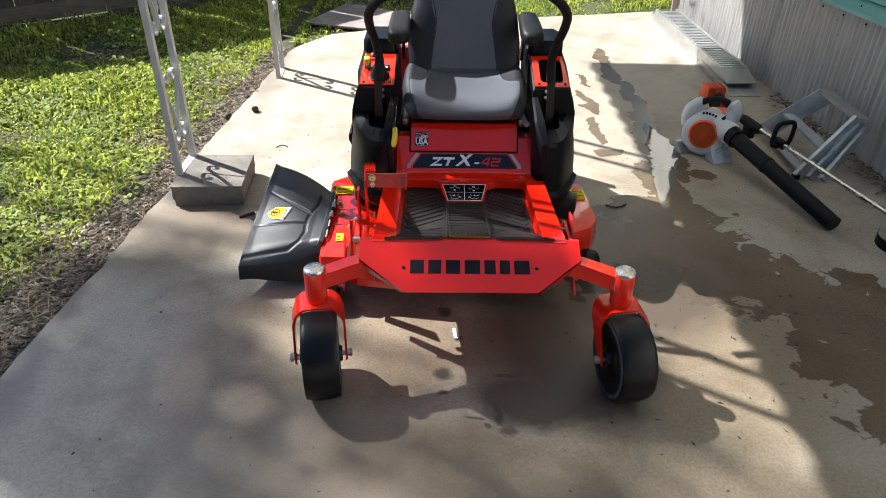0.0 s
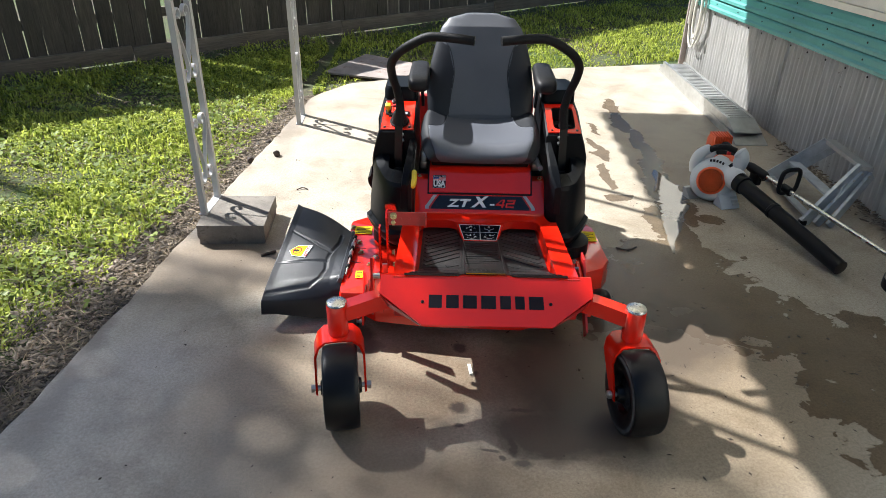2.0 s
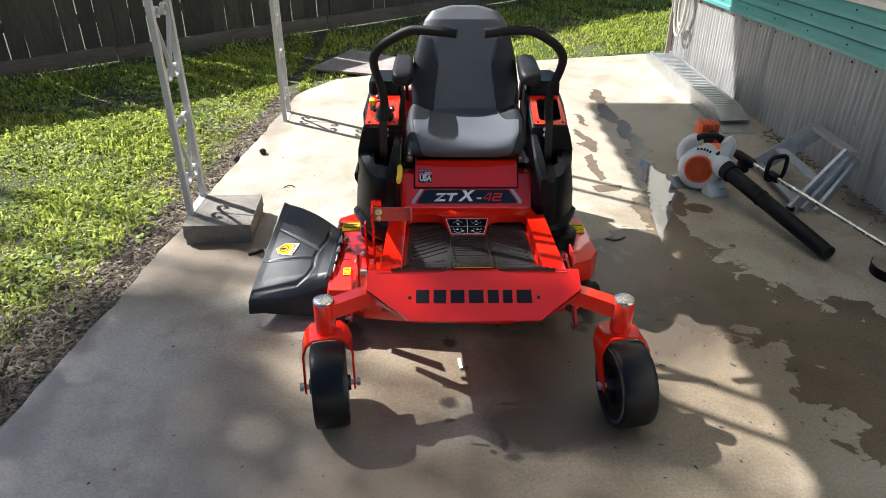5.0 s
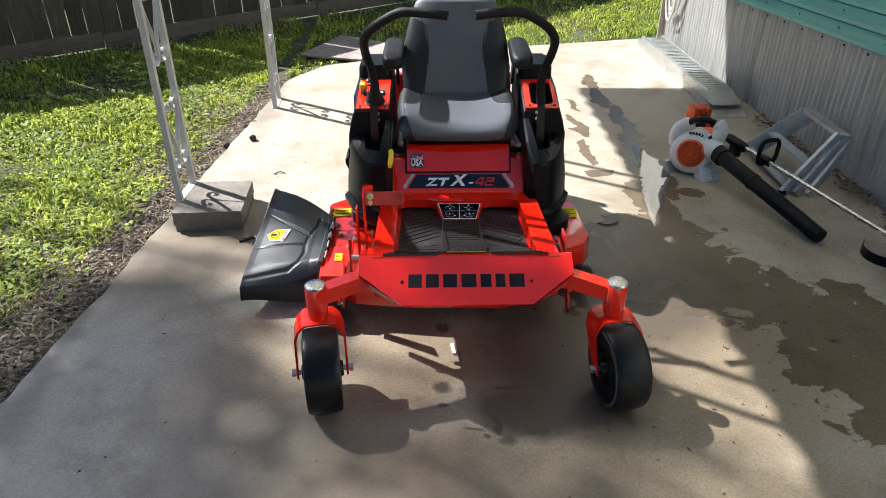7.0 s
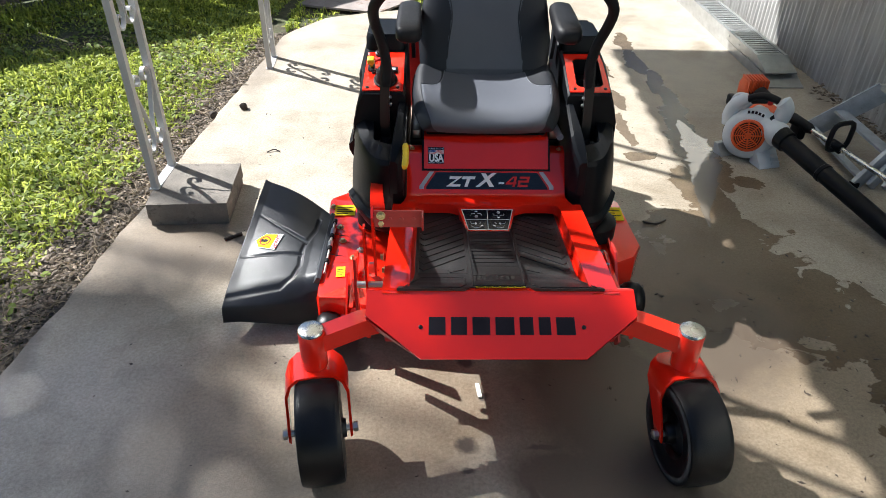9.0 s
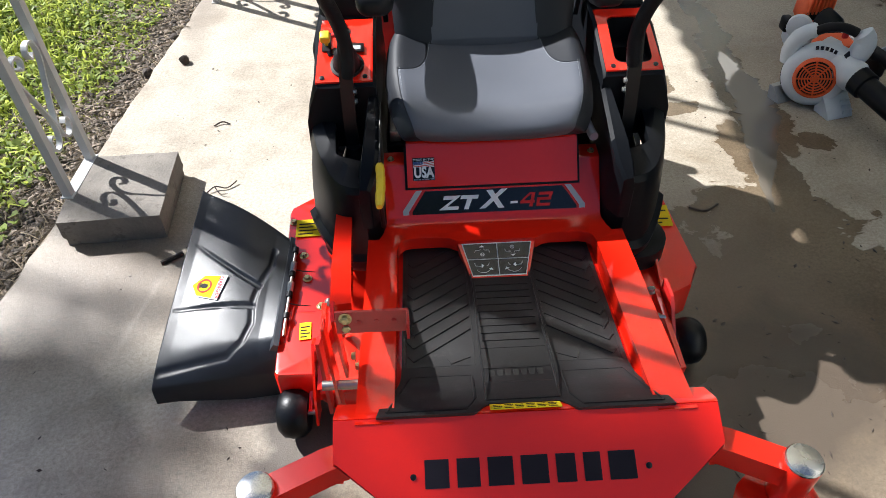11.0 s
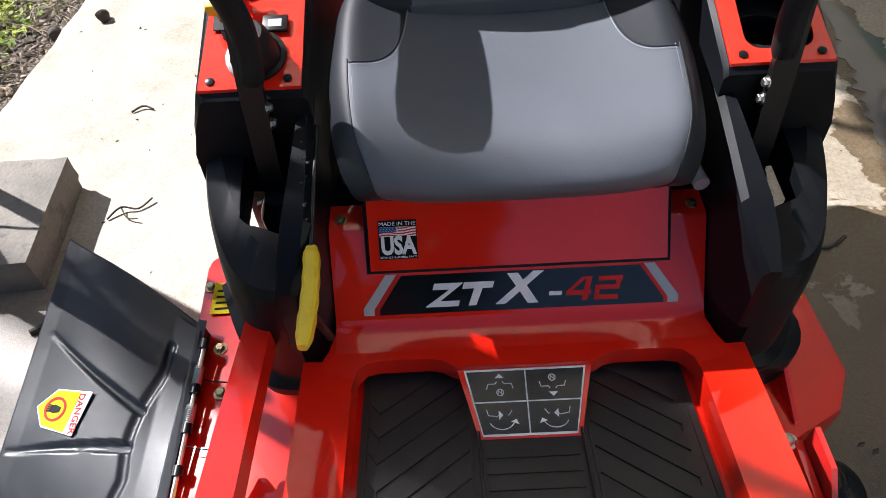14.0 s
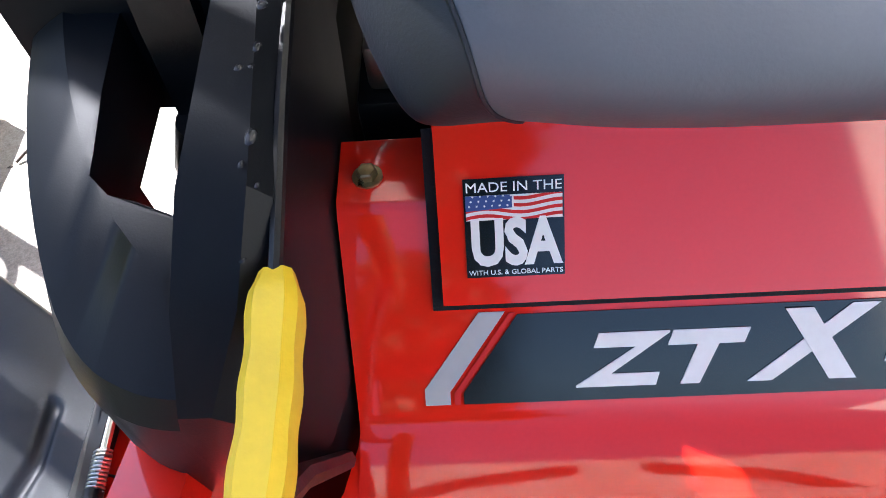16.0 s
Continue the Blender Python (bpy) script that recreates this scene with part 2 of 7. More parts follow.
def words(text, height, m, lift=0.0012, stretch=1.0, shear=0.0, bold=0.0, depth=0.0003):
    """Letters in the built-in font, centred, as a mesh on a face."""
    cu = bpy.data.curves.new("words", "FONT")
    cu.body, cu.size, cu.align_x, cu.align_y, cu.extrude, cu.offset, cu.shear = text, height * 1.38, "CENTER", "CENTER", depth, bold, shear
    cu.resolution_u = 3
    ob = bpy.data.objects.new("words", cu)
    scene.collection.objects.link(ob)
    me = bpy.data.meshes.new_from_object(ob.evaluated_get(bpy.context.evaluated_depsgraph_get()))
    bm = bmesh.new()
    bm.from_mesh(me)
    bpy.data.objects.remove(ob)
    bpy.data.curves.remove(cu)
    bpy.data.meshes.remove(me)
    bm.transform(m @ Matrix.Translation((0, 0, lift)) @ Matrix.Diagonal((stretch, 1, 1, 1)))
    return bm


def cut(ob, *cutters):
    """Takes the cutters' shapes out of a part."""
    for bm in cutters:
        bmesh.ops.recalc_face_normals(bm, faces=bm.faces)
        me = bpy.data.meshes.new("cutter")
        bm.to_mesh(me)
        bm.free()
        c = bpy.data.objects.new("cutter", me)
        scene.collection.objects.link(c)
        c.matrix_basis = Matrix.Identity(4)
        mod = ob.modifiers.new("cut", "BOOLEAN")
        mod.operation, mod.object, mod.solver = "DIFFERENCE", c, "EXACT"
        bpy.context.view_layer.update()
        made = bpy.data.meshes.new_from_object(ob.evaluated_get(bpy.context.evaluated_depsgraph_get()))
        ob.modifiers.clear()
        old, ob.data = ob.data, made
        made.name = old.name
        bpy.data.meshes.remove(old)
        bpy.data.objects.remove(c)
        bpy.data.meshes.remove(me)
    return ob


# ---- the ground, the slab, the wall, the roof and the fence ----
def ellipse_mask(nt, vec, blobs):
    """1 inside a set of ellipses (x, y, half length, half width, turn), falling to 0 past their rims."""
    total = None
    for x, y, a, b, turn in blobs:
        mp = nt.nodes.new("ShaderNodeMapping")
        mp.vector_type = "TEXTURE"
        mp.inputs["Location"].default_value = (x, y, 0)
        mp.inputs["Rotation"].default_value = (0, 0, radians(turn))
        mp.inputs["Scale"].default_value = (a, b, 1)
        nt.links.new(vec, mp.inputs["Vector"])
        ln = nt.nodes.new("ShaderNodeVectorMath")
        ln.operation = "LENGTH"
        nt.links.new(mp.outputs[0], ln.inputs[0])
        d = math_node(nt, "SUBTRACT", 1.35, ln.outputs["Value"])
        total = d if total is None else math_node(nt, "MAXIMUM", total, d)
    return total


def concrete_material():
    m, nt, b = nodes_of("stained_concrete")
    tc = nt.nodes.new("ShaderNodeTexCoord")
    flatten = nt.nodes.new("ShaderNodeVectorMath")
    flatten.operation = "MULTIPLY"
    flatten.inputs[1].default_value = (1, 1, 0)
    nt.links.new(tc.outputs["Object"], flatten.inputs[0])
    big = noise_node(nt, 0.9, 5, 0.62)
    mid = noise_node(nt, 5.0, 8, 0.68)
    fine = noise_node(nt, 95.0, 5, 0.75)
    grit = noise_node(nt, 320.0, 2, 0.6)
    col = ramp_node(nt, big.outputs[0], [(0.3, (0.33, 0.295, 0.245)), (0.52, (0.43, 0.4, 0.35)), (0.75, (0.5, 0.475, 0.43))]).outputs[0]
    col = mix_rgb(nt, 0.4, col, ramp_node(nt, mid.outputs[0], [(0.33, (0.24, 0.21, 0.175)), (0.5, (0.45, 0.42, 0.37)), (0.72, (0.56, 0.54, 0.5))]).outputs[0])
    col = mix_rgb(nt, 0.75, col, ramp_node(nt, fine.outputs[0], [(0.32, (0.5, 0.48, 0.44)), (0.6, (1, 1, 1))]).outputs[0], "MULTIPLY")
    col = mix_rgb(nt, 1.0, col, (1.02, 0.975, 0.9), "MULTIPLY")
    blot = noise_node(nt, 2.6, 7, 0.7, 0.5)
    col = mix_rgb(nt, 0.75, col, ramp_node(nt, blot.outputs[0], [(0.3, (0.62, 0.57, 0.5)), (0.5, (1, 1, 1)), (0.75, (1.08, 1.08, 1.08))]).outputs[0], "MULTIPLY")
    col = mix_rgb(nt, 0.45, col, ramp_node(nt, grit.outputs[0], [(0.3, (0.6, 0.58, 0.55)), (0.62, (1.12, 1.12, 1.12))]).outputs[0], "MULTIPLY")
    # warped places, for uneven rims
    stretch = nt.nodes.new("ShaderNodeMapping")
    stretch.inputs["Scale"].default_value = (1.0, 1.25, 1.0)
    stretch.inputs["Rotation"].default_value = (0, 0, radians(20))
    nt.links.new(flatten.outputs[0], stretch.inputs["Vector"])
    warp = noise_node(nt, 4.0, 6, 0.6, vec=stretch.outputs[0])
    warp2 = noise_node(nt, 15.0, 4, 0.6, vec=stretch.outputs[0])
    sub = nt.nodes.new("ShaderNodeVectorMath")
    sub.operation = "MULTIPLY_ADD"
    sub.inputs[1].default_value, sub.inputs[2].default_value = (0.22, 0.2, 0), (-0.11, -0.1, 0)
    nt.links.new(warp.outputs["Color"], sub.inputs[0])
    sub2 = nt.nodes.new("ShaderNodeVectorMath")
    sub2.operation = "MULTIPLY_ADD"
    sub2.inputs[1].default_value, sub2.inputs[2].default_value = (0.05, 0.05, 0), (-0.025, -0.025, 0)
    nt.links.new(warp2.outputs["Color"], sub2.inputs[0])
    add = nt.nodes.new("ShaderNodeVectorMath")
    add.operation = "ADD"
    nt.links.new(flatten.outputs[0], add.inputs[0])
    nt.links.new(sub.outputs[0], add.inputs[1])
    add2 = nt.nodes.new("ShaderNodeVectorMath")
    add2.operation = "ADD"
    nt.links.new(add.outputs[0], add2.inputs[0])
    nt.links.new(sub2.outputs[0], add2.inputs[1])
    # broad dampness from the washing, smoother and darker, with painted shade near the machine
    damp = ramp_node(nt, ellipse_mask(nt, add2.outputs[0], DAMP_SHADE), [(0.1, (0, 0, 0)), (0.7, (1, 1, 1))]).outputs[0]
    col = mix_rgb(nt, damp, col, mix_rgb(nt, 1.0, col, (0.62, 0.56, 0.49), "MULTIPLY"))
    # the trickle of water down the slab, and the wet patch by the wall with its fingers and dry islands
    fingers = noise_node(nt, 5.5, 5, 0.55, 0.6, vec=stretch.outputs[0])
    ragged = math_node(nt, "MULTIPLY", math_node(nt, "SUBTRACT", fingers.outputs[0], 0.5), 2.2)
    pool = math_node(nt, "ADD", ellipse_mask(nt, add2.outputs[0], POOL), ragged)
    wet = math_node(nt, "MAXIMUM", ellipse_mask(nt, add2.outputs[0], WET), pool)
    wet = ramp_node(nt, wet, [(0.3, (0, 0, 0)), (0.36, (1, 1, 1))]).outputs[0]
    col = mix_rgb(nt, wet, col, mix_rgb(nt, 1.0, col, (0.42, 0.36, 0.29), "MULTIPLY"))
    # oil spots
    near = nt.nodes.new("ShaderNodeVectorMath")
    near.operation = "ADD"
    nt.links.new(flatten.outputs[0], near.inputs[0])
    nt.links.new(sub2.outputs[0], near.inputs[1])
    oil = ellipse_mask(nt, near.outputs[0], OIL)
    oil = ramp_node(nt, oil, [(0.2, (0, 0, 0)), (0.75, (0.85, 0.85, 0.85))]).outputs[0]
    col = mix_rgb(nt, oil, col, (0.035, 0.03, 0.028))
    # brownish soil washed over the lawn edge, and shade painted round the machine
    rust = ellipse_mask(nt, add2.outputs[0], SOIL_SHADE)
    rust = ramp_node(nt, rust, [(0.1, (0, 0, 0)), (0.9, (0.6, 0.6, 0.6))]).outputs[0]
    col = mix_rgb(nt, rust, col, (0.15, 0.118, 0.09))
    # brown grime, also painting the machine's shadow on the slab darker
    grime_shade = math_node(nt, "ADD", ellipse_mask(nt, add2.outputs[0], GRIME_SHADE), math_node(nt, "MULTIPLY", math_node(nt, "SUBTRACT", blot.outputs[0], 0.5), 1.8))
    grime_shade = ramp_node(nt, grime_shade, [(0.05, (0, 0, 0)), (0.6, (0.9, 0.9, 0.9))]).outputs[0]
    col = mix_rgb(nt, grime_shade, col, (0.085, 0.066, 0.05))
    nt.links.new(col, b.inputs["Base Color"])
    dry = ramp_node(nt, mid.outputs[0], [(0.35, (0.52,) * 3), (0.7, (0.8,) * 3)]).outputs[0]
    rough = mix_rgb(nt, damp, dry, (0.4, 0.4, 0.4))
    film = ramp_node(nt, ellipse_mask(nt, add2.outputs[0], FILM), [(0.15, (0, 0, 0)), (0.6, (1, 1, 1))]).outputs[0]
    rough = mix_rgb(nt, film, rough, (0.3, 0.3, 0.3))
    nt.links.new(math_node(nt, "MULTIPLY_ADD", film, 0.5, 0.5), b.inputs["Specular IOR Level"])
    rough = mix_rgb(nt, wet, rough, (0.22, 0.22, 0.22))
    nt.links.new(rough, b.inputs["Roughness"])
    h = math_node(nt, "ADD", math_node(nt, "MULTIPLY", fine.outputs[0], 0.6), math_node(nt, "MULTIPLY", grit.outputs[0], 0.4))
    bump_node(nt, b, h, 0.5, 0.003)
    return m


WET = [(1.12, 3.4, 0.045, 0.2, 0), (1.11, 3.02, 0.06, 0.22, 0), (1.15, 2.68, 0.05, 0.2, -8), (1.18, 2.4, 0.05, 0.2, 0), (1.13, 2.1, 0.08, 0.2, 0), (1.12, 1.7, 0.1, 0.32, 8),
       (1.03, 1.3, 0.1, 0.3, 8), (0.89, 2.85, 0.025, 0.14, 0), (0.86, 2.45, 0.04, 0.2, 4), (0.82, 2.02, 0.04, 0.2, 4), (0.84, 1.72, 0.09, 0.05, 0), (1.27, 1.46, 0.05, 0.06, 30)]
POOL = [(0.95, 0.9, 0.3, 0.36, 0), (1.1, 0.6, 0.26, 0.26, 0), (1.42, 0.3, 0.3, 0.3, 0), (1.55, -0.05, 0.36, 0.35, 0), (1.75, -0.5, 0.4, 0.4, 0), (0.6, 0.75, 0.3, 0.3, 0)]
FILM = [(-1.15, -0.45, 0.5, 0.9, 14), (-1.5, -0.9, 0.8, 0.6, 0)]
GRIME_SHADE = [(0.36, 0.12, 0.3, 0.34, 0), (0.32, -0.14, 0.26, 0.12, 0), (0.75, 0.4, 0.26, 0.26, 0), (-0.5, 0.3, 0.1, 0.16, 0)]
DAMP_SHADE = [(-0.28, 0.08, 0.36, 0.3, 0), (0.7, 0.1, 0.7, 0.7, 0), (-0.75, 0.0, 0.3, 0.45, 0), (-0.1, -0.52, 0.8, 0.32, 0), (0.4, -0.6, 1.0, 0.36, 0), (-1.2, 0.85, 0.4, 0.35, 0)]
OIL = [(-0.08, -0.03, 0.034, 0.03, 0), (0.12, -0.28, 0.035, 0.022, 0), (-0.07, 0.3, 0.03, 0.03, 0), (0.095, -0.21, 0.014, 0.05, 6), (0.06, -0.26, 0.014, 0.012, 0), (-0.02, 0.15, 0.02, 0.016, 0),
       (0.14, -0.04, 0.05, 0.01, 10), (-0.08, -0.12, 0.02, 0.01, 0), (0.02, -0.23, 0.04, 0.008, -12)]
SOIL_SHADE = [(-0.4, -0.4, 0.5, 0.32, 0), (0.2, -0.6, 0.5, 0.2, 0), (0.75, 0.62, 0.36, 0.5, 0), (0.35, 0.1, 0.36, 0.36, 10), (-1.52, 0.4, 0.07, 1.0, 6), (-1.15, 0.9, 0.3, 0.24, 0), (-1.25, 3.2, 0.1, 1.0, 4)]
CONCRETE = concrete_material()


def soil_material():
    m, nt, b = nodes_of("lawn_soil")
    n1, n2, n3 = noise_node(nt, 1.1, 5, 0.6), noise_node(nt, 22, 8, 0.72), noise_node(nt, 140, 3, 0.6)
    dirt = ramp_node(nt, n2.outputs[0], [(0.3, (0.025, 0.019, 0.014)), (0.55, (0.085, 0.064, 0.046)), (0.75, (0.2, 0.165, 0.125))]).outputs[0]
    turf = ramp_node(nt, n3.outputs[0], [(0.3, (0.03, 0.05, 0.012)), (0.7, (0.085, 0.125, 0.03))]).outputs[0]
    k = ramp_node(nt, n1.outputs[0], [(0.38, (0, 0, 0)), (0.58, (1, 1, 1))]).outputs[0]
    nt.links.new(mix_rgb(nt, k, dirt, turf), b.inputs["Base Color"])
    b.inputs["Roughness"].default_value = 0.95
    bump_node(nt, b, n2.outputs[0], 0.8, 0.02)
    return m


SOILMAT = soil_material()


def slab_side(y):
    """Where the slab's lawn edge runs, at y."""
    return float(np.interp(y, [-6, -0.21, 0.6, 1.6, 3.45], [-2.05, -1.56, -1.46, -1.38, -1.21]))


def build_ground():
    bm = bmesh.new()
    xs = sorted(set([-900, -300, -90, -30, -14] + [round(-9 + 0.25 * i, 3) for i in range(65)] + [14, 30, 90, 300, 900]))
    ys = sorted(set([-900, -300, -90, -30, -12] + [round(-6 + 0.25 * i, 3) for i in range(73)] + [18, 30, 90, 300, 900]))
    grid = [[bm.verts.new((x, y, -0.045 + (0.022 * noise.noise((x * 1.7, y * 1.7, 0.3)) + 0.012 * noise.noise((x * 5, y * 5, 2.1)) if abs(x) < 9 and -6 <= y <= 12 else 0)))
             for y in ys] for x in xs]
    for i in range(len(xs) - 1):
        for j in range(len(ys) - 1):
            bm.faces.new((grid[i][j], grid[i + 1][j], grid[i + 1][j + 1], grid[i][j + 1]))
    tagged(part("ground", bm, SOILMAT), "bare soil and turf under a rough lawn", "ground", kind="structure")


def build_slab():
    rng = random.Random(3)
    left = [(slab_side(y) + rng.uniform(-0.012, 0.012), y) for y in np.arange(-6, 3.46, 0.09)]
    far = []
    for (xa, ya), (xb, yb) in zip([(-1.21, 3.48), (-0.98, 3.86), (-0.77, 3.97), (0.88, 4.5), (1.9, 4.73)], [(-0.98, 3.86), (-0.77, 3.97), (0.88, 4.5), (1.9, 4.73), (2.5, 4.85)]):
        n = max(2, int(math.hypot(xb - xa, yb - ya) / 0.1))
        far += [(xa + (xb - xa) * k / n, ya + (yb - ya) * k / n + rng.uniform(-0.01, 0.01)) for k in range(n)]
    bm = prism(left + far + [(2.5, 4.85), (2.9, -6)], 0.12)
    bm.transform(Matrix.Translation((0, 0, -0.12)))
    top = [e for e in bm.edges if all(v.co.z > -0.001 for v in e.verts) and len(e.link_faces) == 2]
    bmesh.ops.bevel(bm, geom=top, offset=0.012, segments=2, profile=0.5, affect="EDGES")
    tagged(part("floor", bm, CONCRETE), "stained and partly wet poured concrete carport slab", "concrete slab", kind="structure")


def wall_x(y):
    return 2.06 + (4.66 - y) * 0.042


def skirt_top(y):
    return 0.565 + (4.66 - y) * 0.036


def corrugated_material():
    m, nt, b = nodes_of("weathered_corrugated_metal")
    tc = nt.nodes.new("ShaderNodeTexCoord")
    mp = nt.nodes.new("ShaderNodeMapping")
    mp.inputs["Scale"].default_value = (9, 9, 0.8)
    nt.links.new(tc.outputs["Object"], mp.inputs["Vector"])
    streak = noise_node(nt, 3.0, 6, 0.7, vec=mp.outputs[0])
    blot, fine = noise_node(nt, 16, 6, 0.7), noise_node(nt, 180, 3)
    col = ramp_node(nt, streak.outputs[0], [(0.3, (0.5, 0.49, 0.47)), (0.55, (0.74, 0.73, 0.71)), (0.75, (0.82, 0.81, 0.79))]).outputs[0]
    rust = ramp_node(nt, blot.outputs[0], [(0.66, (0, 0, 0)), (0.71, (0.9, 0.9, 0.9))]).outputs[0]
    col = mix_rgb(nt, rust, col, (0.17, 0.12, 0.085))
    r = nt.nodes.new("ShaderNodeObjectInfo").outputs["Random"]
    col = mix_rgb(nt, 1.0, col, ramp_node(nt, r, [(0, (0.85,) * 3), (1, (1.05,) * 3)]).outputs[0], "MULTIPLY")
    nt.links.new(col, b.inputs["Base Color"])
    b.inputs["Metallic"].default_value, b.inputs["Roughness"].default_value = 0.1, 0.5
    bump_node(nt, b, fine.outputs[0], 0.2, 0.002)
    return m


def build_wall():
    wall = thing("wall_east", (2.2, 2.0, 0), "trailer wall with teal metal siding over corrugated metal skirting", "wall", kind="structure")
    metal = corrugated_material()
    # skirting sheets with fine upright ribs
    y_far, wide = 4.66, 0.88
    for k in range(9):
        y0 = y_far - wide * k
        y1 = y0 - wide - 0.012
        out = 0.004 * (k % 2)
        lo, hi = [], []
        n = 18 * 8
        for i in range(n + 1):
            y = y0 + (y1 - y0) * i / n
            x = wall_x(y) - out - 0.0065 * math.cos(2 * math.pi * i / 8)
            lo.append((x, y, -0.02 + 0.012 * noise.noise((y * 2, k, 0))))
            hi.append((x, y, skirt_top(y) + 0.03))
        bm = rings([lo, hi], cap=False, closed=False)
        bmesh.ops.solidify(bm, geom=bm.faces[:], thickness=0.0012)
        part("panel", bm, metal, wall, angle=60)
    for i in range(26):
        y = 4.6 - i * 0.22
        part("screw", lathe([(0.007, 0), (0.007, 0.003), (0.003, 0.006)], frame_of((wall_x(y) - 0.012, y, skirt_top(y) - 0.02), (0, 1, 0), (0, 0, 1)) @ pose(0, 0, 0, 180), 8), BLACKMETAL, wall)
    # teal boards with rolled ribs, each a long strip
    zs = [0.0, 0.092, 0.184, 0.276]
    for k in range(3):
        prof = [(0.0, zs[k]), (-0.022, zs[k] + 0.008), (-0.024, zs[k] + 0.03), (-0.012, zs[k] + 0.042), (-0.012, zs[k] + 0.076), (-0.004, zs[k] + 0.09), (0.02, zs[k] + 0.09), (0.02, zs[k])]
        loops = [[(wall_x(y) - 0.012 + a, y, skirt_top(y) + h) for a, h in prof] for y in (4.66, 3.0, 1.4, -0.5, -3.2)]
        board = part("siding", rings(loops), TEAL, wall, angle=25)
        for i in range(18):
            y = 4.55 - i * 0.42
            part("screw", lathe([(0.006, 0), (0.006, 0.003), (0.003, 0.005)], frame_of((wall_x(y) - 0.0245, y, skirt_top(y) + zs[k] + 0.06), (0, 1, 0), (0, 0, 1)) @ pose(0, 0, 0, 180), 8), BLACKMETAL, board)
    # cream trim and siding above, up to the roof
    for z0, z1, d in ((0.279, 0.315, 0.035), (0.318, 0.5, 0.02), (0.503, 0.8, 0.02), (0.803, 1.2, 0.02), (1.203, 2.4, 0.02)):
        loops = [[(wall_x(y) - d, y, skirt_top(y) + z0), (wall_x(y) + 0.03, y, skirt_top(y) + z0), (wall_x(y) + 0.03, y, skirt_top(y) + z1), (wall_x(y) - d, y, skirt_top(y) + z1)] for y in (4.66, -3.2)]
        part("siding", bevel(rings(loops), 0.004), CREAM, wall)
    part("core", rings([[(wall_x(y) + 0.035, y, -0.04), (wall_x(y) + 0.12, y, -0.04), (wall_x(y) + 0.12, y, 2.9), (wall_x(y) + 0.035, y, 2.9)] for y in (4.64, -3.2)]), BLACKMETAL, wall)
    # end boards at the far corner
    for i, dx in enumerate((-0.02, 0.05)):
        part("corner_board", box(2.06 + dx - 0.03, 2.06 + dx + 0.03, 4.675 + 0.01 * i, 4.705 + 0.01 * i, -0.03, 2.6, 0.003), BOARD_GREY, wall)


def build_roof():
    bm = bmesh.new()
    lo, hi = [], []
    n = 76
    for i in range(n + 1):
        y = 4.72 - 4.25 * i / n
        z = 0.012 * (1 if i % 4 < 2 else -1)
        lo.append((-1.36, y, 2.86 + z))
        hi.append((2.34, y, 2.98 + z))
    bm = rings([lo, hi], cap=False, closed=False)
    bmesh.ops.solidify(bm, geom=bm.faces[:], thickness=0.01)
    tagged(part("ceiling", bm, CREAM), "pale ribbed metal carport roof", "roof", kind="structure")


def wood_material(name, a, b_, along="Z", rand=0.3):
    m, nt, b = nodes_of(name)
    tc = nt.nodes.new("ShaderNodeTexCoord")
    mp = nt.nodes.new("ShaderNodeMapping")
    mp.inputs["Scale"].default_value = {"Z": (14, 14, 0.9), "X": (0.9, 14, 14)}[along]
    nt.links.new(tc.outputs["Object"], mp.inputs["Vector"])
    oi = nt.nodes.new("ShaderNodeObjectInfo").outputs["Random"]
    shift = nt.nodes.new("ShaderNodeVectorMath")
    shift.operation = "ADD"
    nt.links.new(mp.outputs[0], shift.inputs[0])
    mul = math_node(nt, "MULTIPLY", oi, 60.0)
    cx = nt.nodes.new("ShaderNodeCombineXYZ")
    nt.links.new(mul, cx.inputs[0])
    nt.links.new(mul, cx.inputs[2])
    nt.links.new(cx.outputs[0], shift.inputs[1])
    grain = noise_node(nt, 6, 8, 0.75, 0.4, vec=shift.outputs[0])
    blot = noise_node(nt, 2.2, 5, 0.6)
    col = ramp_node(nt, grain.outputs[0], [(0.3, a), (0.7, b_)]).outputs[0]
    col = mix_rgb(nt, 0.6, col, ramp_node(nt, blot.outputs[0], [(0.35, (0.6, 0.6, 0.62)), (0.65, (1, 1, 1))]).outputs[0], "MULTIPLY")
    col = mix_rgb(nt, 1.0, col, ramp_node(nt, oi, [(0, (1 - rand,) * 3), (1, (1 + rand * 0.3,) * 3)]).outputs[0], "MULTIPLY")
    nt.links.new(col, b.inputs["Base Color"])
    b.inputs["Roughness"].default_value = 0.9
    bump_node(nt, b, grain.outputs[0], 0.5, 0.006)
    return m


FENCE_WOOD = wood_material("grey_fence_wood", (0.045, 0.04, 0.034), (0.15, 0.132, 0.108))
KICK_WOOD = wood_material("grey_kickboard_wood", (0.1, 0.085, 0.068), (0.24, 0.205, 0.165), "X")


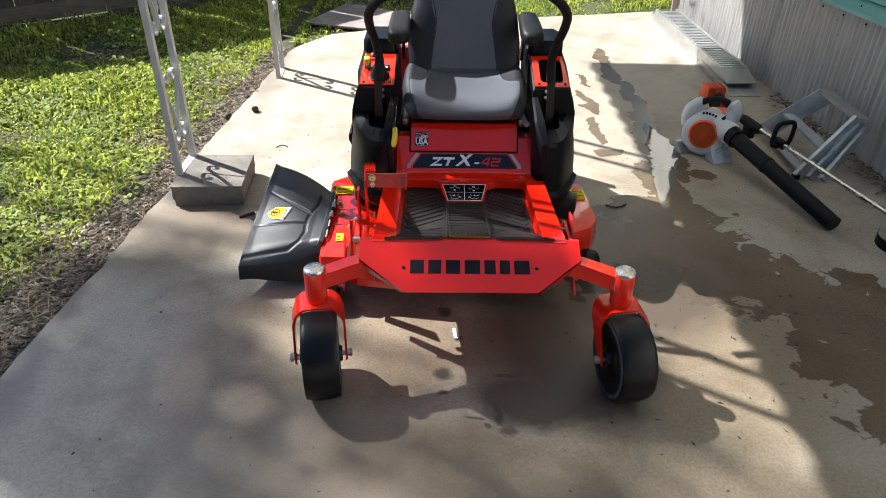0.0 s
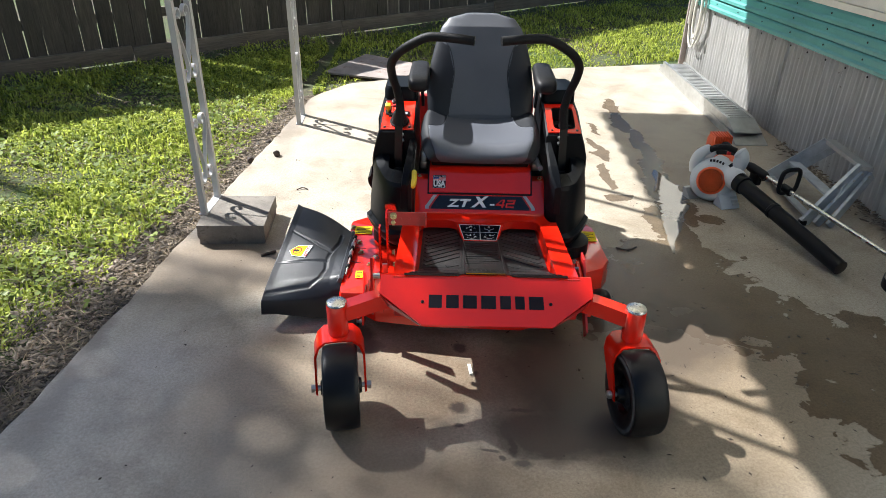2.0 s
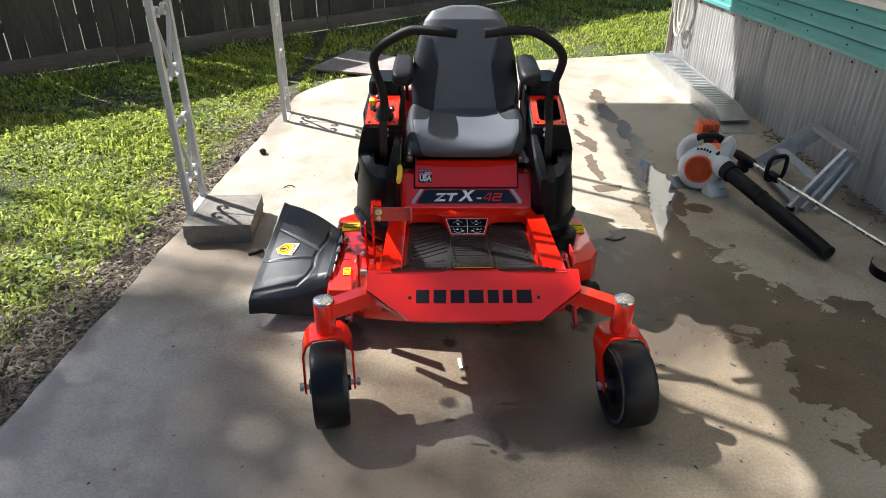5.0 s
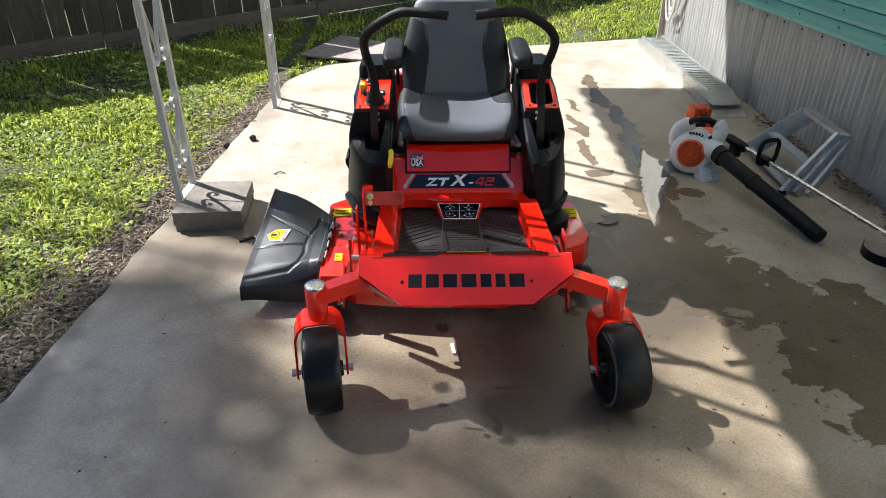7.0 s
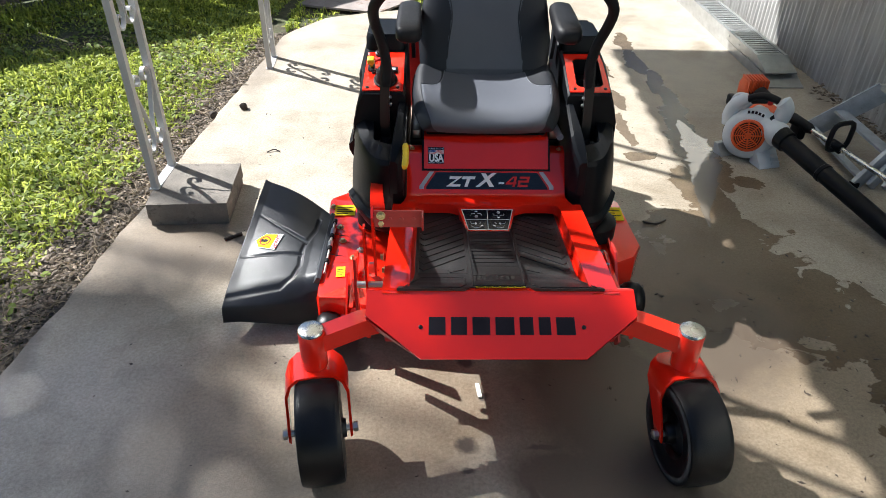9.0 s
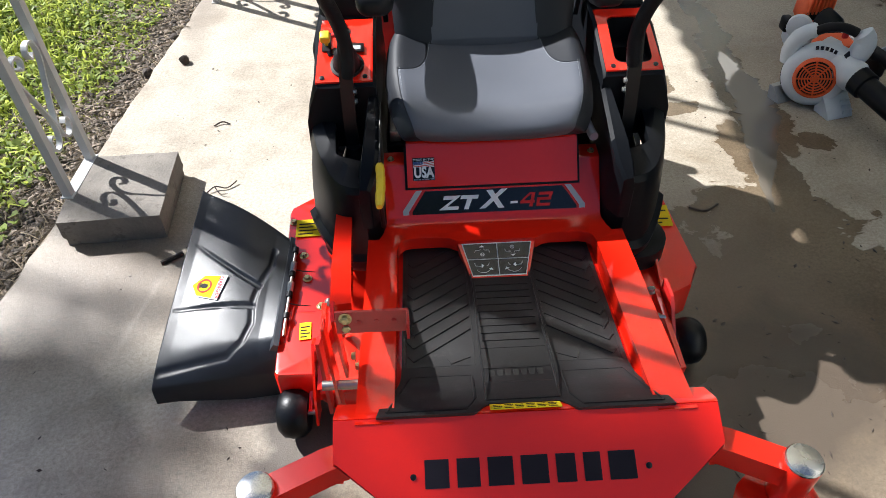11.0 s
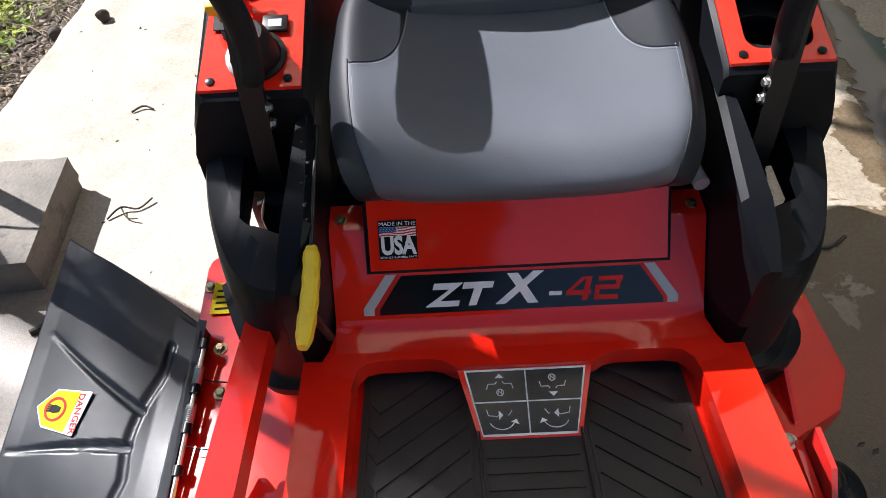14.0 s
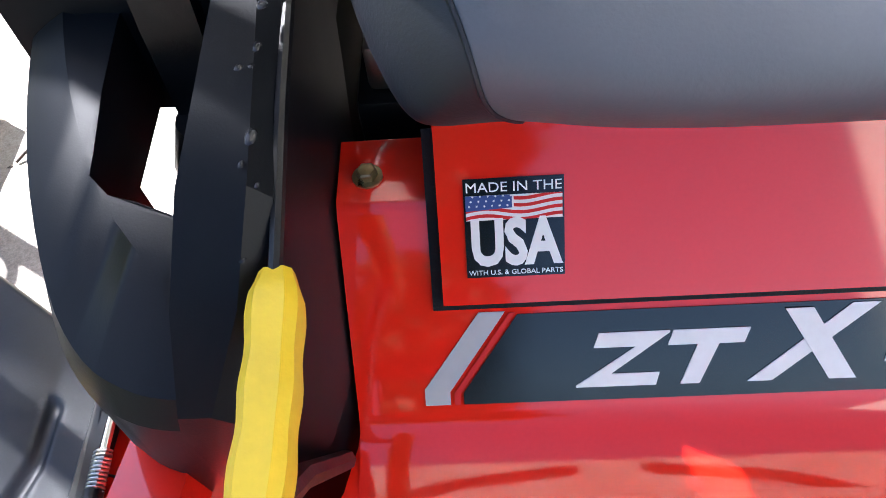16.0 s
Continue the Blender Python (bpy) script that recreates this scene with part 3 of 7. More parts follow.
def build_fence():
    at = Vector((-3.94, 3.95, -0.03))
    turn = math.degrees(math.atan2(7.62 - 3.95, 0.79 + 3.94))
    fence = new("fence")
    fence.matrix_basis = pose(*at, 0, 0, turn)
    tagged(fence, "weathered grey wooden board fence with a low kickboard", "fence")
    rng = random.Random(11)
    s, k = -3.2, 0
    meshes = []
    for i in range(6):
        wide, tall = 0.135 + 0.004 * (i % 3), 1.76 + 0.02 * rng.random()
        bm = box(0, wide, 0, 0.018, 0.0, tall, 0.0)
        bmesh.ops.subdivide_edges(bm, edges=[e for e in bm.edges if abs(e.verts[0].co.z - e.verts[1].co.z) > 1], cuts=6)
        for v in bm.verts:
            v.co.x += 0.004 * noise.noise((v.co.z * 1.5, i * 7, v.co.x * 9))
            v.co.y += 0.004 * noise.noise((v.co.z * 1.2, i * 5 + 3, 0))
            if v.co.z < 0.01:
                v.co.z += rng.uniform(-0.012, 0.012)
        bevel(bm, 0.002, 1)
        o = part("board", bm, FENCE_WOOD, None)
        meshes.append((o.data, wide))
        bpy.data.objects.remove(o)
    while s < 9.5:
        me, wide = meshes[rng.randrange(6)]
        gap = rng.choice((0.001, 0.002, 0.004, 0.006, 0.009, 0.012))
        if abs(s - 1.28) < 0.08:
            gap = 0.05
        o = new("board", me)
        o.parent = fence
        o.matrix_basis = pose(s, rng.uniform(-0.003, 0.003), 0.085, rng.uniform(-0.4, 0.4), rng.uniform(-0.5, 0.5), 0)
        s += wide + gap
        k += 1
    for i in range(6):
        x0 = -3.3 + 2.2 * i
        bm = box(0, 2.19, -0.04, -0.004, 0.0, 0.135, 0.004)
        o = part("kickboard", bm, KICK_WOOD, None)
        o.parent = fence
        o.matrix_basis = pose(x0, 0, -0.01 + 0.008 * math.sin(i * 2.1), 0, 0.3 * math.cos(i * 1.7), 0)
    for z in (0.35, 1.35):
        o = part("rail", box(-3.3, 9.6, 0.022, 0.06, z, z + 0.085, 0.003), KICK_WOOD, None)
        o.parent = fence
    for i in range(6):
        o = part("post", box(-3.3 + 2.2 * i, -3.21 + 2.2 * i, 0.062, 0.15, -0.1, 1.7, 0.004), FENCE_WOOD, None)
        o.parent = fence


build_ground()
build_slab()
build_wall()
build_roof()
build_fence()


# ---- posts, block, and what stands about on the slab ----
def build_post(name, foot, turn, z0):
    post = new(name)
    post.matrix_basis = pose(foot[0], foot[1], z0, 0, 0, turn)
    tagged(post, "off-white wrought iron porch post with scroll work", "porch post", group="carport posts")
    half = 0.098

    def add(nm, bm):
        o = part(nm, bm, IVORY, None)
        o.parent = post
    top = 2.87 - z0
    for sx in (-1, 1):
        add("upright", bevel(tube([(sx * half, 0, 0), (sx * half, 0, top)], 1.0, section=rect(0.0135, 0.0135)), 0.002, 1))
    z = 0.14
    bar = [(b, a) for a, b in rect(0.0035, 0.009)]
    while z < 1.3:
        for sx in (-1, 1):
            line = [(0.04, 0.045), (0.052, 0.056), (0.066, 0.045), (0.066, 0.018), (0.045, 0.0), (0.02, 0.012), (0.007, 0.05), (0.014, 0.1), (0.045, 0.18), (0.074, 0.25), (0.078, 0.29), (0.064, 0.318), (0.035, 0.32), (0.02, 0.298), (0.033, 0.278), (0.048, 0.29)]
            add("scroll", tube(smooth_path([(sx * x, 0, z + h) for x, h in line], 4), 1.0, section=bar))
        z += 0.5
    add("foot_plate", box(-half - 0.02, half + 0.02, -0.02, 0.02, 0, 0.004))


build_post("porch_post", (-1.325, 1.31), 88, 0.1)
build_post("porch_post", (-1.19, 2.94), 93, 0.0)


def build_block():
    bm = box(-0.16, 0.16, -0.17, 0.17, 0.0, 0.1, 0.0)
    bmesh.ops.subdivide_edges(bm, edges=bm.edges[:], cuts=7, use_grid_fill=True)
    for v in bm.verts:
        n = noise.noise(v.co * 14) * 0.004 + noise.noise(v.co * 45) * 0.002
        v.co += v.co.normalized() * n
        if v.co.z < 0.03:
            v.co.x *= 0.965
            v.co.y *= 0.965
    o = part("concrete_block", bm, BLOCK)
    o.matrix_basis = pose(-1.175, 1.25, 0.001, 0, 0, 3)
    tagged(o, "weathered flat concrete block under a porch post", "concrete block")


build_block()


# ---- the zero-turn mower ----
mower = thing("riding_mower", (0, 0.7, 0), "glossy red zero-turn riding mower with grey vinyl seat and black fenders", "lawn mower")
BOTH = (-1, 1)


def sx_prism_x(profile, x0, x1, w=0.0, seg=2):
    """An outline in (y, z) thickened from x0 to x1."""
    bm = prism(profile, x1 - x0, None, w, seg)
    bm.transform(Matrix(((0, 0, 1, x0), (1, 0, 0, 0), (0, 1, 0, 0), (0, 0, 0, 1))))
    return bm


def bolt(at, normal, parent, r=0.008, material=None):
    z = Vector(normal).normalized()
    q = z.to_track_quat("Z", "Y").to_matrix().to_4x4()
    m = Matrix.Translation(at) @ q
    bm = merge(lathe([(r * 1.45, 0), (r * 1.45, r * 0.25), (r, r * 0.3)], m, 16), lathe([(r, r * 0.25), (r, r * 1.0), (r * 0.8, r * 1.15)], m, 6))
    return part("bolt", bm, material or BOLT, parent, angle=25)


# frame: two side rails, front cross plate, floor pan
def build_frame():
    for s in BOTH:
        a, b = (0.236, 0.306)
        loops = []
        for y, z in ((0.085, 0.452), (0.2, 0.437), (0.4, 0.412), (0.63, 0.385)):
            loops.append([(s * a, y, z - 0.075), (s * b, y, z - 0.075), (s * b, y, z), (s * a, y, z - 0.002)])
        part("side_rail", bevel(rings(loops), 0.006, 2), RED, mower)
    # sloping front plate with cut corners and a folded top flange
    t, bt = Vector((0, 0.094, 0.452)), Vector((0, -0.073, 0.372))
    d = (bt - t)
    m = frame_of(t, (1, 0, 0), -d)
    L = d.length
    out = [(-0.345, 0), (-0.345, -L * 0.38), (-0.205, -L), (0.205, -L), (0.345, -L * 0.38), (0.345, 0)]
    plate = part("front_plate", prism(out, 0.006, m @ Matrix.Translation((0, 0, -0.006)), 0.0015), RED, mower)
    flange = part("flange", bevel(rings([[(x, 0.094, 0.4455), (x, 0.096, 0.4525), (x, 0.104, 0.4515), (x, 0.15, 0.418), (x, 0.15, 0.41)] for x in (-0.345, 0.345)]), 0.001, 1), RED, mower)
    part("warning_label", box(-0.064, 0.064, -0.0115, 0.0105, 0.0, 0.0012, 0.0, 1, pose(0, 0.1035, 0.4565, -34)), LABEL_YELLOW, flange, "narrow yellow warning strip")
    for k in range(18):
        i, j = k % 6, k // 6
        part("print_bar", box(-0.058 + 0.0198 * i, -0.044 + 0.0198 * i + 0.002 * ((i + j) % 2), -0.009 + 0.0066 * j, -0.0065 + 0.0066 * j, 0.0013, 0.0017, 0.0, 1, pose(0, 0.1035, 0.4565, -34)), DARKINK, flange)
    for s in BOTH:
        # folded returns along the sides and the cut corners
        part("gusset", bevel(rings([[(s * 0.345, 0.09, 0.44), (s * 0.345, 0.03, 0.415), (s * 0.335, 0.03, 0.415), (s * 0.335, 0.09, 0.44)],
                                    [(s * 0.345, 0.09, 0.36), (s * 0.345, 0.03, 0.345), (s * 0.335, 0.03, 0.345), (s * 0.335, 0.09, 0.36)]]), 0.001), RED, mower)
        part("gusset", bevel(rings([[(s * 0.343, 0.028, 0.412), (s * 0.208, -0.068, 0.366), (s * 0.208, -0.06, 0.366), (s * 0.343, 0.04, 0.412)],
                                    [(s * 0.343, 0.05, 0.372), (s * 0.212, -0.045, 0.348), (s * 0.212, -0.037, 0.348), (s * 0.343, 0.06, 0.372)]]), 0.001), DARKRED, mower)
        part("bolt", lathe([(0.0055, 0), (0.0055, 0.003), (0.003, 0.004)], m @ Matrix.Translation((s * 0.205, -L * 0.55, 0)), 12), BLACKMETAL, plate)
    # maker's mark: seven plain dark blocks
    x = -0.185
    for wide in (0.05, 0.048, 0.052, 0.055, 0.042, 0.038, 0.055):
        bm = flat([(x, -L * 0.66), (x + wide - 0.008, -L * 0.66), (x + wide - 0.008, -L * 0.4), (x, -L * 0.4)], m)
        part("lettering_block", bm, DARKINK, plate, smooth=False)
        x += wide + 0.006
    part("cross_member", box(-0.30, 0.30, 0.03, 0.085, 0.33, 0.4, 0.006), DARKRED, mower)
    part("rear_frame", box(-0.25, 0.25, 0.8, 1.5, 0.3, 0.44, 0.01), DARKRED, mower)


def mat_z(y):
    return float(np.interp(y, [0.09, 0.19, 0.24, 0.66], [0.457, 0.402, 0.386, 0.325]))


def build_floor():
    part("floor_pan", rings([[(-0.238, y, mat_z(y) - 0.012), (0.238, y, mat_z(y) - 0.012), (0.238, y, mat_z(y) - 0.004), (-0.238, y, mat_z(y) - 0.004)] for y in (0.14, 0.19, 0.24, 0.7)]), RED, mower)
    # rubber mat: two flaps run up over the front plate, with a notch between them for the label
    def half_width(y):
        return float(np.interp(y, [0.09, 0.125, 0.165, 0.205, 0.24], [0.268, 0.262, 0.24, 0.228, 0.226]))
    bm = bmesh.new()
    us = [k / 40 for k in range(-40, 41)]
    cols = []
    for u in us:
        front = float(np.interp(abs(u) * 0.268, [0, 0.068, 0.092, 0.268], [0.117, 0.117, 0.091, 0.091]))
        ys = [front + (0.68 - front) * (k / 34) ** 1.6 for k in range(35)]
        cols.append([bm.verts.new((u * half_width(y), y, mat_z(y) + 0.005 + (0.002 if y > 0.16 else 0.0))) for y in ys])
    for p, q in zip(cols, cols[1:]):
        for k in range(34):
            bm.faces.new((p[k], q[k], q[k + 1], p[k + 1]))
    skin = bmesh.ops.extrude_face_region(bm, geom=bm.faces[:])
    bmesh.ops.translate(bm, vec=(0, 0, -0.008), verts=[g for g in skin["geom"] if isinstance(g, bmesh.types.BMVert)])
    floor_mat = part("floor_mat", bm, MAT_RUBBER, mower)

    def rib(p, q, wide=0.004, high=0.003, nm="rib", flatness=0.5):
        p, q = Vector((*p, 0)), Vector((*q, 0))
        d = (q - p).normalized()
        n = Vector((-d.y, d.x, 0)) * wide
        bm = bmesh.new()
        lo = [Vector((v.x, v.y, mat_z(v.y) + 0.005)) for v in (p - n, q - n, q + n, p + n)]
        mid = [Vector((v.x, v.y, mat_z(v.y) + 0.005 + high)) for v in (p - n * flatness, q - n * flatness, q + n * flatness, p + n * flatness)]
        a, b = [bm.verts.new(v) for v in lo], [bm.verts.new(v) for v in mid]
        bm.faces.new(b)
        for i in range(4):
            bm.faces.new((a[i], a[(i + 1) % 4], b[(i + 1) % 4], b[i]))
        part(nm, bm, MAT_RUBBER, floor_mat)
    # raised borders of the panels and bands
    for s in BOTH:
        rib((s * 0.078, 0.245), (s * 0.078, 0.62), 0.0022)
        rib((s * 0.217, 0.245), (s * 0.217, 0.62), 0.0022)
        rib((s * 0.078, 0.245), (s * 0.217, 0.245), 0.0022)
        # slanted treads with narrow grooves between them
        for k in range(9):
            y = 0.302 + 0.0385 * k
            rib((s * 0.088, y + 0.055), (s * 0.208, y - 0.036), 0.0118, 0.005, "tread", 0.9)
        rib((s * 0.09, 0.274), (s * 0.13, 0.256), 0.009, 0.004, "tread", 0.88)
        for k in range(3):
            rib((s * 0.2, 0.33 + 0.09 * k), (s * 0.203, 0.37 + 0.09 * k), 0.0018, 0.004)
        # the front flaps' frames
        rib((s * 0.088, 0.215), (s * 0.21, 0.215), 0.0022)
        rib((s * 0.105, 0.104), (s * 0.25, 0.104), 0.0022)
        rib((s * 0.088, 0.14), (s * 0.088, 0.215), 0.0022)
        rib((s * 0.088, 0.14), (s * 0.105, 0.104), 0.0022)
        rib((s * 0.25, 0.104), (s * 0.21, 0.215), 0.0022)
    for k in range(9):
        rib((-0.06, 0.318 + 0.0225 * k), (0.06, 0.318 + 0.0225 * k), 0.0085, 0.004, "tread", 0.9)
    for y in (0.13, 0.19, 0.232, 0.29):
        rib((-0.068, y), (0.068, y), 0.0022)
    for sxx in BOTH:
        rib((sxx * 0.068, 0.13), (sxx * 0.068, 0.6), 0.0022)
    sl = math.atan2(mat_z(0.27) - mat_z(0.25), 0.02)
    m = frame_of((0, 0.26, mat_z(0.26) + 0.005), (-1, 0, 0), (0, -1, -math.tan(sl)))
    part("embossed_inscription", words("SINCE 1916", 0.017, m, 0.0005, stretch=1.15, bold=0.0003, depth=0.0014), MAT_RUBBER, floor_mat)
    for k in range(7):
        bm = box(-0.054 + 0.0158 * k, -0.043 + 0.0158 * k, 0.206, 0.222, mat_z(0.21) + 0.002, mat_z(0.21) + 0.0075)
        part("embossed_block", bm, MAT_RUBBER, floor_mat)


FACE0, FACE1 = Vector((0, 0.688, 0.402)), Vector((0, 0.79, 0.535))


def build_tower():
    # the red step and seat tower, one pressed sheet with a rolled edge
    prof = [(0.64, 0.35), (0.64, 0.3865), (0.668, 0.389), (0.68, 0.394), (0.688, 0.402),
            (0.762, 0.499), (0.769, 0.504), (0.812, 0.506), (0.812, 0.35)]
    part("seat_tower", bevel(sx_prism_x(prof, -0.262, 0.262), 0.004, 2, 50), RED, mower)
    # the shelf in front of it: rounded foot wells, a tongue between them, and curved shoulders running into the rails
    half = [(0.262, 0.70), (0.264, 0.672), (0.271, 0.645), (0.284, 0.62), (0.298, 0.602), (0.3065, 0.58), (0.3065, 0.53), (0.237, 0.53), (0.236, 0.59), (0.231, 0.61), (0.219, 0.622), (0.2, 0.626),
            (0.13, 0.626), (0.112, 0.622), (0.1, 0.614), (0.092, 0.611)]
    outline = [(x, y) for x, y in half] + [(-x, y) for x, y in half[::-1]]
    part("step_shelf", prism(outline[::-1], 0.034, Matrix.Translation((0, 0, 0.3525)), 0.008, 3), RED, mower)
    d = (FACE1 - FACE0).normalized()
    m = frame_of(FACE0, (1, 0, 0), d)
    nrm = m.to_3x3() @ Vector((0, 0, 1))
    # removable panel, proud of the tower
    L = (FACE1 - FACE0).length
    pm = frame_of(FACE0 + nrm * 0.0, (1, 0, 0), d)
    out = [(-0.206, 0.0705), (0.206, 0.0705), (0.206, L + 0.012), (-0.206, L + 0.012)]
    panel = part("seat_panel", prism(out, 0.008, pm @ Matrix.Translation((0, 0, 0.002)), 0.003, 2), RED, mower)
    part("panel_top", bevel(rings([[(x, 0.779, 0.54), (x, 0.786, 0.549), (x, 1.0, 0.556), (x, 1.0, 0.54), (x, 0.787, 0.538)] for x in (-0.206, 0.206)]), 0.002), RED, mower)
    # thin black sheet painting the shadow line round the panel
    part("panel_gap", prism([(-0.2125, 0.0645), (0.2125, 0.0645), (0.2125, L), (-0.2125, L)], 0.0012, pm @ Matrix.Translation((0, 0, 0.0006))), FOAM, mower)
    for s in BOTH:
        bolt((s * 0.245, 0.784, 0.5055), (0, 0, 1), mower, 0.006)
    # model band
    band = part("model_decal", flat([(-0.198, 0.0035), (0.205, 0.0035), (0.205, 0.011), (0.17, 0.06), (-0.165, 0.06), (-0.198, 0.011)], m, 0.0006), LABEL_BLACK, mower, "glossy black model band with silver edges", smooth=False)
    for s in BOTH:
        o = 0.004 if s > 0 else 0.0
        part("edge_stripe", flat([(s * (0.206 + o), 0.0035), (s * (0.221 + o), 0.0035), (s * (0.221 + o), 0.014), (s * (0.187 + o), 0.062), (s * (0.172 + o), 0.062), (s * (0.206 + o), 0.012)][::s], m, 0.0006), LABEL_GREY, band, smooth=False)
        part("pin_line", flat([(s * (0.2 + o), 0.0035), (s * (0.2035 + o), 0.0035), (s * (0.2035 + o), 0.0115), (s * (0.1695 + o), 0.0615), (s * (0.166 + o), 0.0615), (s * (0.2 + o), 0.0105)][::s], m, 0.0012), LABEL_RED, band, smooth=False)
    # slanted letters and figures as cut shapes: Z T X - 4 2
    W, R = LABEL_WHITE, LABEL_RED

    def glyph(pts, ink, nm, up=0.0013):
        pts = [(x, 0.0035 + (y - 0.0035) * 1.16) for x, y in pts]
        if sum(a[0] * b[1] - b[0] * a[1] for a, b in zip(pts, pts[1:] + pts[:1])) < 0:
            pts = pts[::-1]
        part(nm, flat(pts, m, up), ink, band, smooth=False)
    b0, t0 = 0.011, 0.0405
    glyph([(-0.132, b0), (-0.086, b0), (-0.084, b0 + 0.007), (-0.112, b0 + 0.007), (-0.079, t0 - 0.001), (-0.079, t0), (-0.119, t0), (-0.122, t0 - 0.008), (-0.098, t0 - 0.008), (-0.132, b0 + 0.001)], W, "letter")
    glyph([(-0.072, b0), (-0.061, b0), (-0.051, t0 - 0.008), (-0.037, t0 - 0.008), (-0.034, t0), (-0.077, t0), (-0.08, t0 - 0.008), (-0.063, t0 - 0.008)], W, "letter")
    glyph([(-0.034, b0), (-0.02, b0), (0.036, b0 + 0.04), (0.021, b0 + 0.04)], W, "letter")
    glyph([(0.012, b0), (0.027, b0), (-0.0005, b0 + 0.0385), (-0.016, b0 + 0.0385)], W, "letter", 0.0018)
    glyph([(0.042, 0.019), (0.06, 0.019), (0.061, 0.024), (0.043, 0.024)], W, "dash")
    for pts in ([(0.088, b0), (0.096, b0), (0.104, t0), (0.096, t0)], [(0.066, b0 + 0.007), (0.101, b0 + 0.007), (0.102, b0 + 0.013), (0.067, b0 + 0.013)], [(0.067, b0 + 0.012), (0.074, b0 + 0.012), (0.098, t0), (0.09, t0)]):
        glyph(pts, R, "figure")
    for pts in ([(0.105, b0), (0.139, b0), (0.14, b0 + 0.006), (0.106, b0 + 0.006)], [(0.106, b0 + 0.006), (0.113, b0 + 0.006), (0.115, b0 + 0.018), (0.108, b0 + 0.018)], [(0.108, b0 + 0.0125), (0.142, b0 + 0.0125), (0.143, b0 + 0.0185), (0.109, b0 + 0.0185)],
                [(0.136, b0 + 0.0185), (0.143, b0 + 0.0185), (0.145, t0 - 0.006), (0.138, t0 - 0.006)], [(0.112, t0 - 0.006), (0.146, t0 - 0.006), (0.147, t0), (0.113, t0)]):
        glyph(pts, R, "figure")
    # origin sticker on the panel
    st = pm @ Matrix.Translation((-0.1655, 0.1145, 0.0105)) @ Matrix.Diagonal((0.96, 0.96, 1, 1))
    sticker = part("origin_sticker", flat([(-0.0275, -0.029), (0.0275, -0.029), (0.0275, 0.028), (-0.0275, 0.028)], st, 0), LABEL_BLACK, panel, "small black sticker with a flag", smooth=False)
    part("sticker_inscription", words("MADE IN THE", 0.0056, st @ Matrix.Translation((0, 0.0228, 0)), 0.001, stretch=1.12, depth=0.0002), LABEL_WHITE, sticker, smooth=False)
    part("sticker_inscription", words("USA", 0.0265, st @ Matrix.Translation((0, -0.0098, 0)), 0.001, stretch=0.74, bold=0.0014, depth=0.0002), LABEL_WHITE, sticker, smooth=False)
    part("sticker_inscription", words("WITH U.S. & GLOBAL PARTS", 0.0029, st @ Matrix.Translation((0, -0.0262, 0)), 0.001, stretch=1.05, depth=0.0002), LABEL_WHITE, sticker, smooth=False)
    y0, y1 = 0.0045, 0.0185

    def wave(x):
        return 0.0013 * math.sin((x + 0.0265) * 150)
    part("flag_ground", flat([(-0.0265, y0), (0.0265, y0), (0.0265, y1), (-0.0265, y1)], st, 0.0007, 0.0002), LABEL_WHITE, sticker, smooth=False)
    for k in range(4):
        xs = [-0.0265 + 0.053 * i / 14 for i in range(15)]
        if k >= 2:
            xs = [0.0 + 0.0265 * i / 8 for i in range(9)]
        lo = [(x, max(y0, min(y1, y0 + 0.0004 + k * 0.0039 + wave(x)))) for x in xs]
        hi = [(x, max(y0, min(y1, y0 + 0.0004 + k * 0.0039 + 0.0019 + wave(x)))) for x in xs]
        part("flag_stripe", flat(lo + hi[::-1], st, 0.0009, 0.0002), LABEL_RED, sticker, smooth=False)
    part("flag_canton", flat([(-0.0265, y0 + 0.0055), (-0.001, y0 + 0.0068), (-0.001, y1), (-0.0265, y1)], st, 0.001, 0.0003), LABEL_BLUE, sticker, smooth=False)
    star = bmesh.new()
    for i in range(6):
        for j in range(3):
            cx, cy = -0.0245 + 0.0042 * i + 0.001 * j, y0 + 0.0083 + 0.0027 * j
            vs = [star.verts.new((cx + (0.0008 if k % 2 else 0.0004) * math.cos(radians(90 + 36 * k)), cy + (0.0008 if k % 2 else 0.0004) * math.sin(radians(90 + 36 * k)), 0)) for k in range(10)]
            star.faces.new(vs)
    star.transform(st @ Matrix.Translation((0, 0, 0.0016)))
    part("flag_star_field", star, LABEL_WHITE, sticker, smooth=False)
    # placard with the lever pictures, tipped down on to the mat
    pt, pb = Vector((0, 0.613, 0.3765)), Vector((0, 0.518, 0.354))
    pl = frame_of(pt, (1, 0, 0), pt - pb)
    LL = (pt - pb).length
    bm = prism([(-0.068, -LL), (0.068, -LL), (0.093, 0), (-0.093, 0)], 0.006, pl @ Matrix.Translation((0, 0, -0.006)), 0.001)
    tongue = part("placard_tongue", bm, RED, mower)
    part("tongue_skirt", bevel(rings([[(-0.068, 0.521, 0.348), (0.068, 0.521, 0.348), (0.092, 0.612, 0.371), (-0.092, 0.612, 0.371)], [(-0.066, 0.525, 0.33), (0.066, 0.525, 0.33), (0.09, 0.612, 0.33), (-0.09, 0.612, 0.33)]]), 0.001), RED, tongue)
    card = part("lever_placard", flat([(-0.0625, -LL + 0.003), (0.0625, -LL + 0.003), (0.084, -0.003), (-0.084, -0.003)], pl, 0.0006), LABEL_WHITE, tongue, "black placard with white lever pictograms", smooth=False)
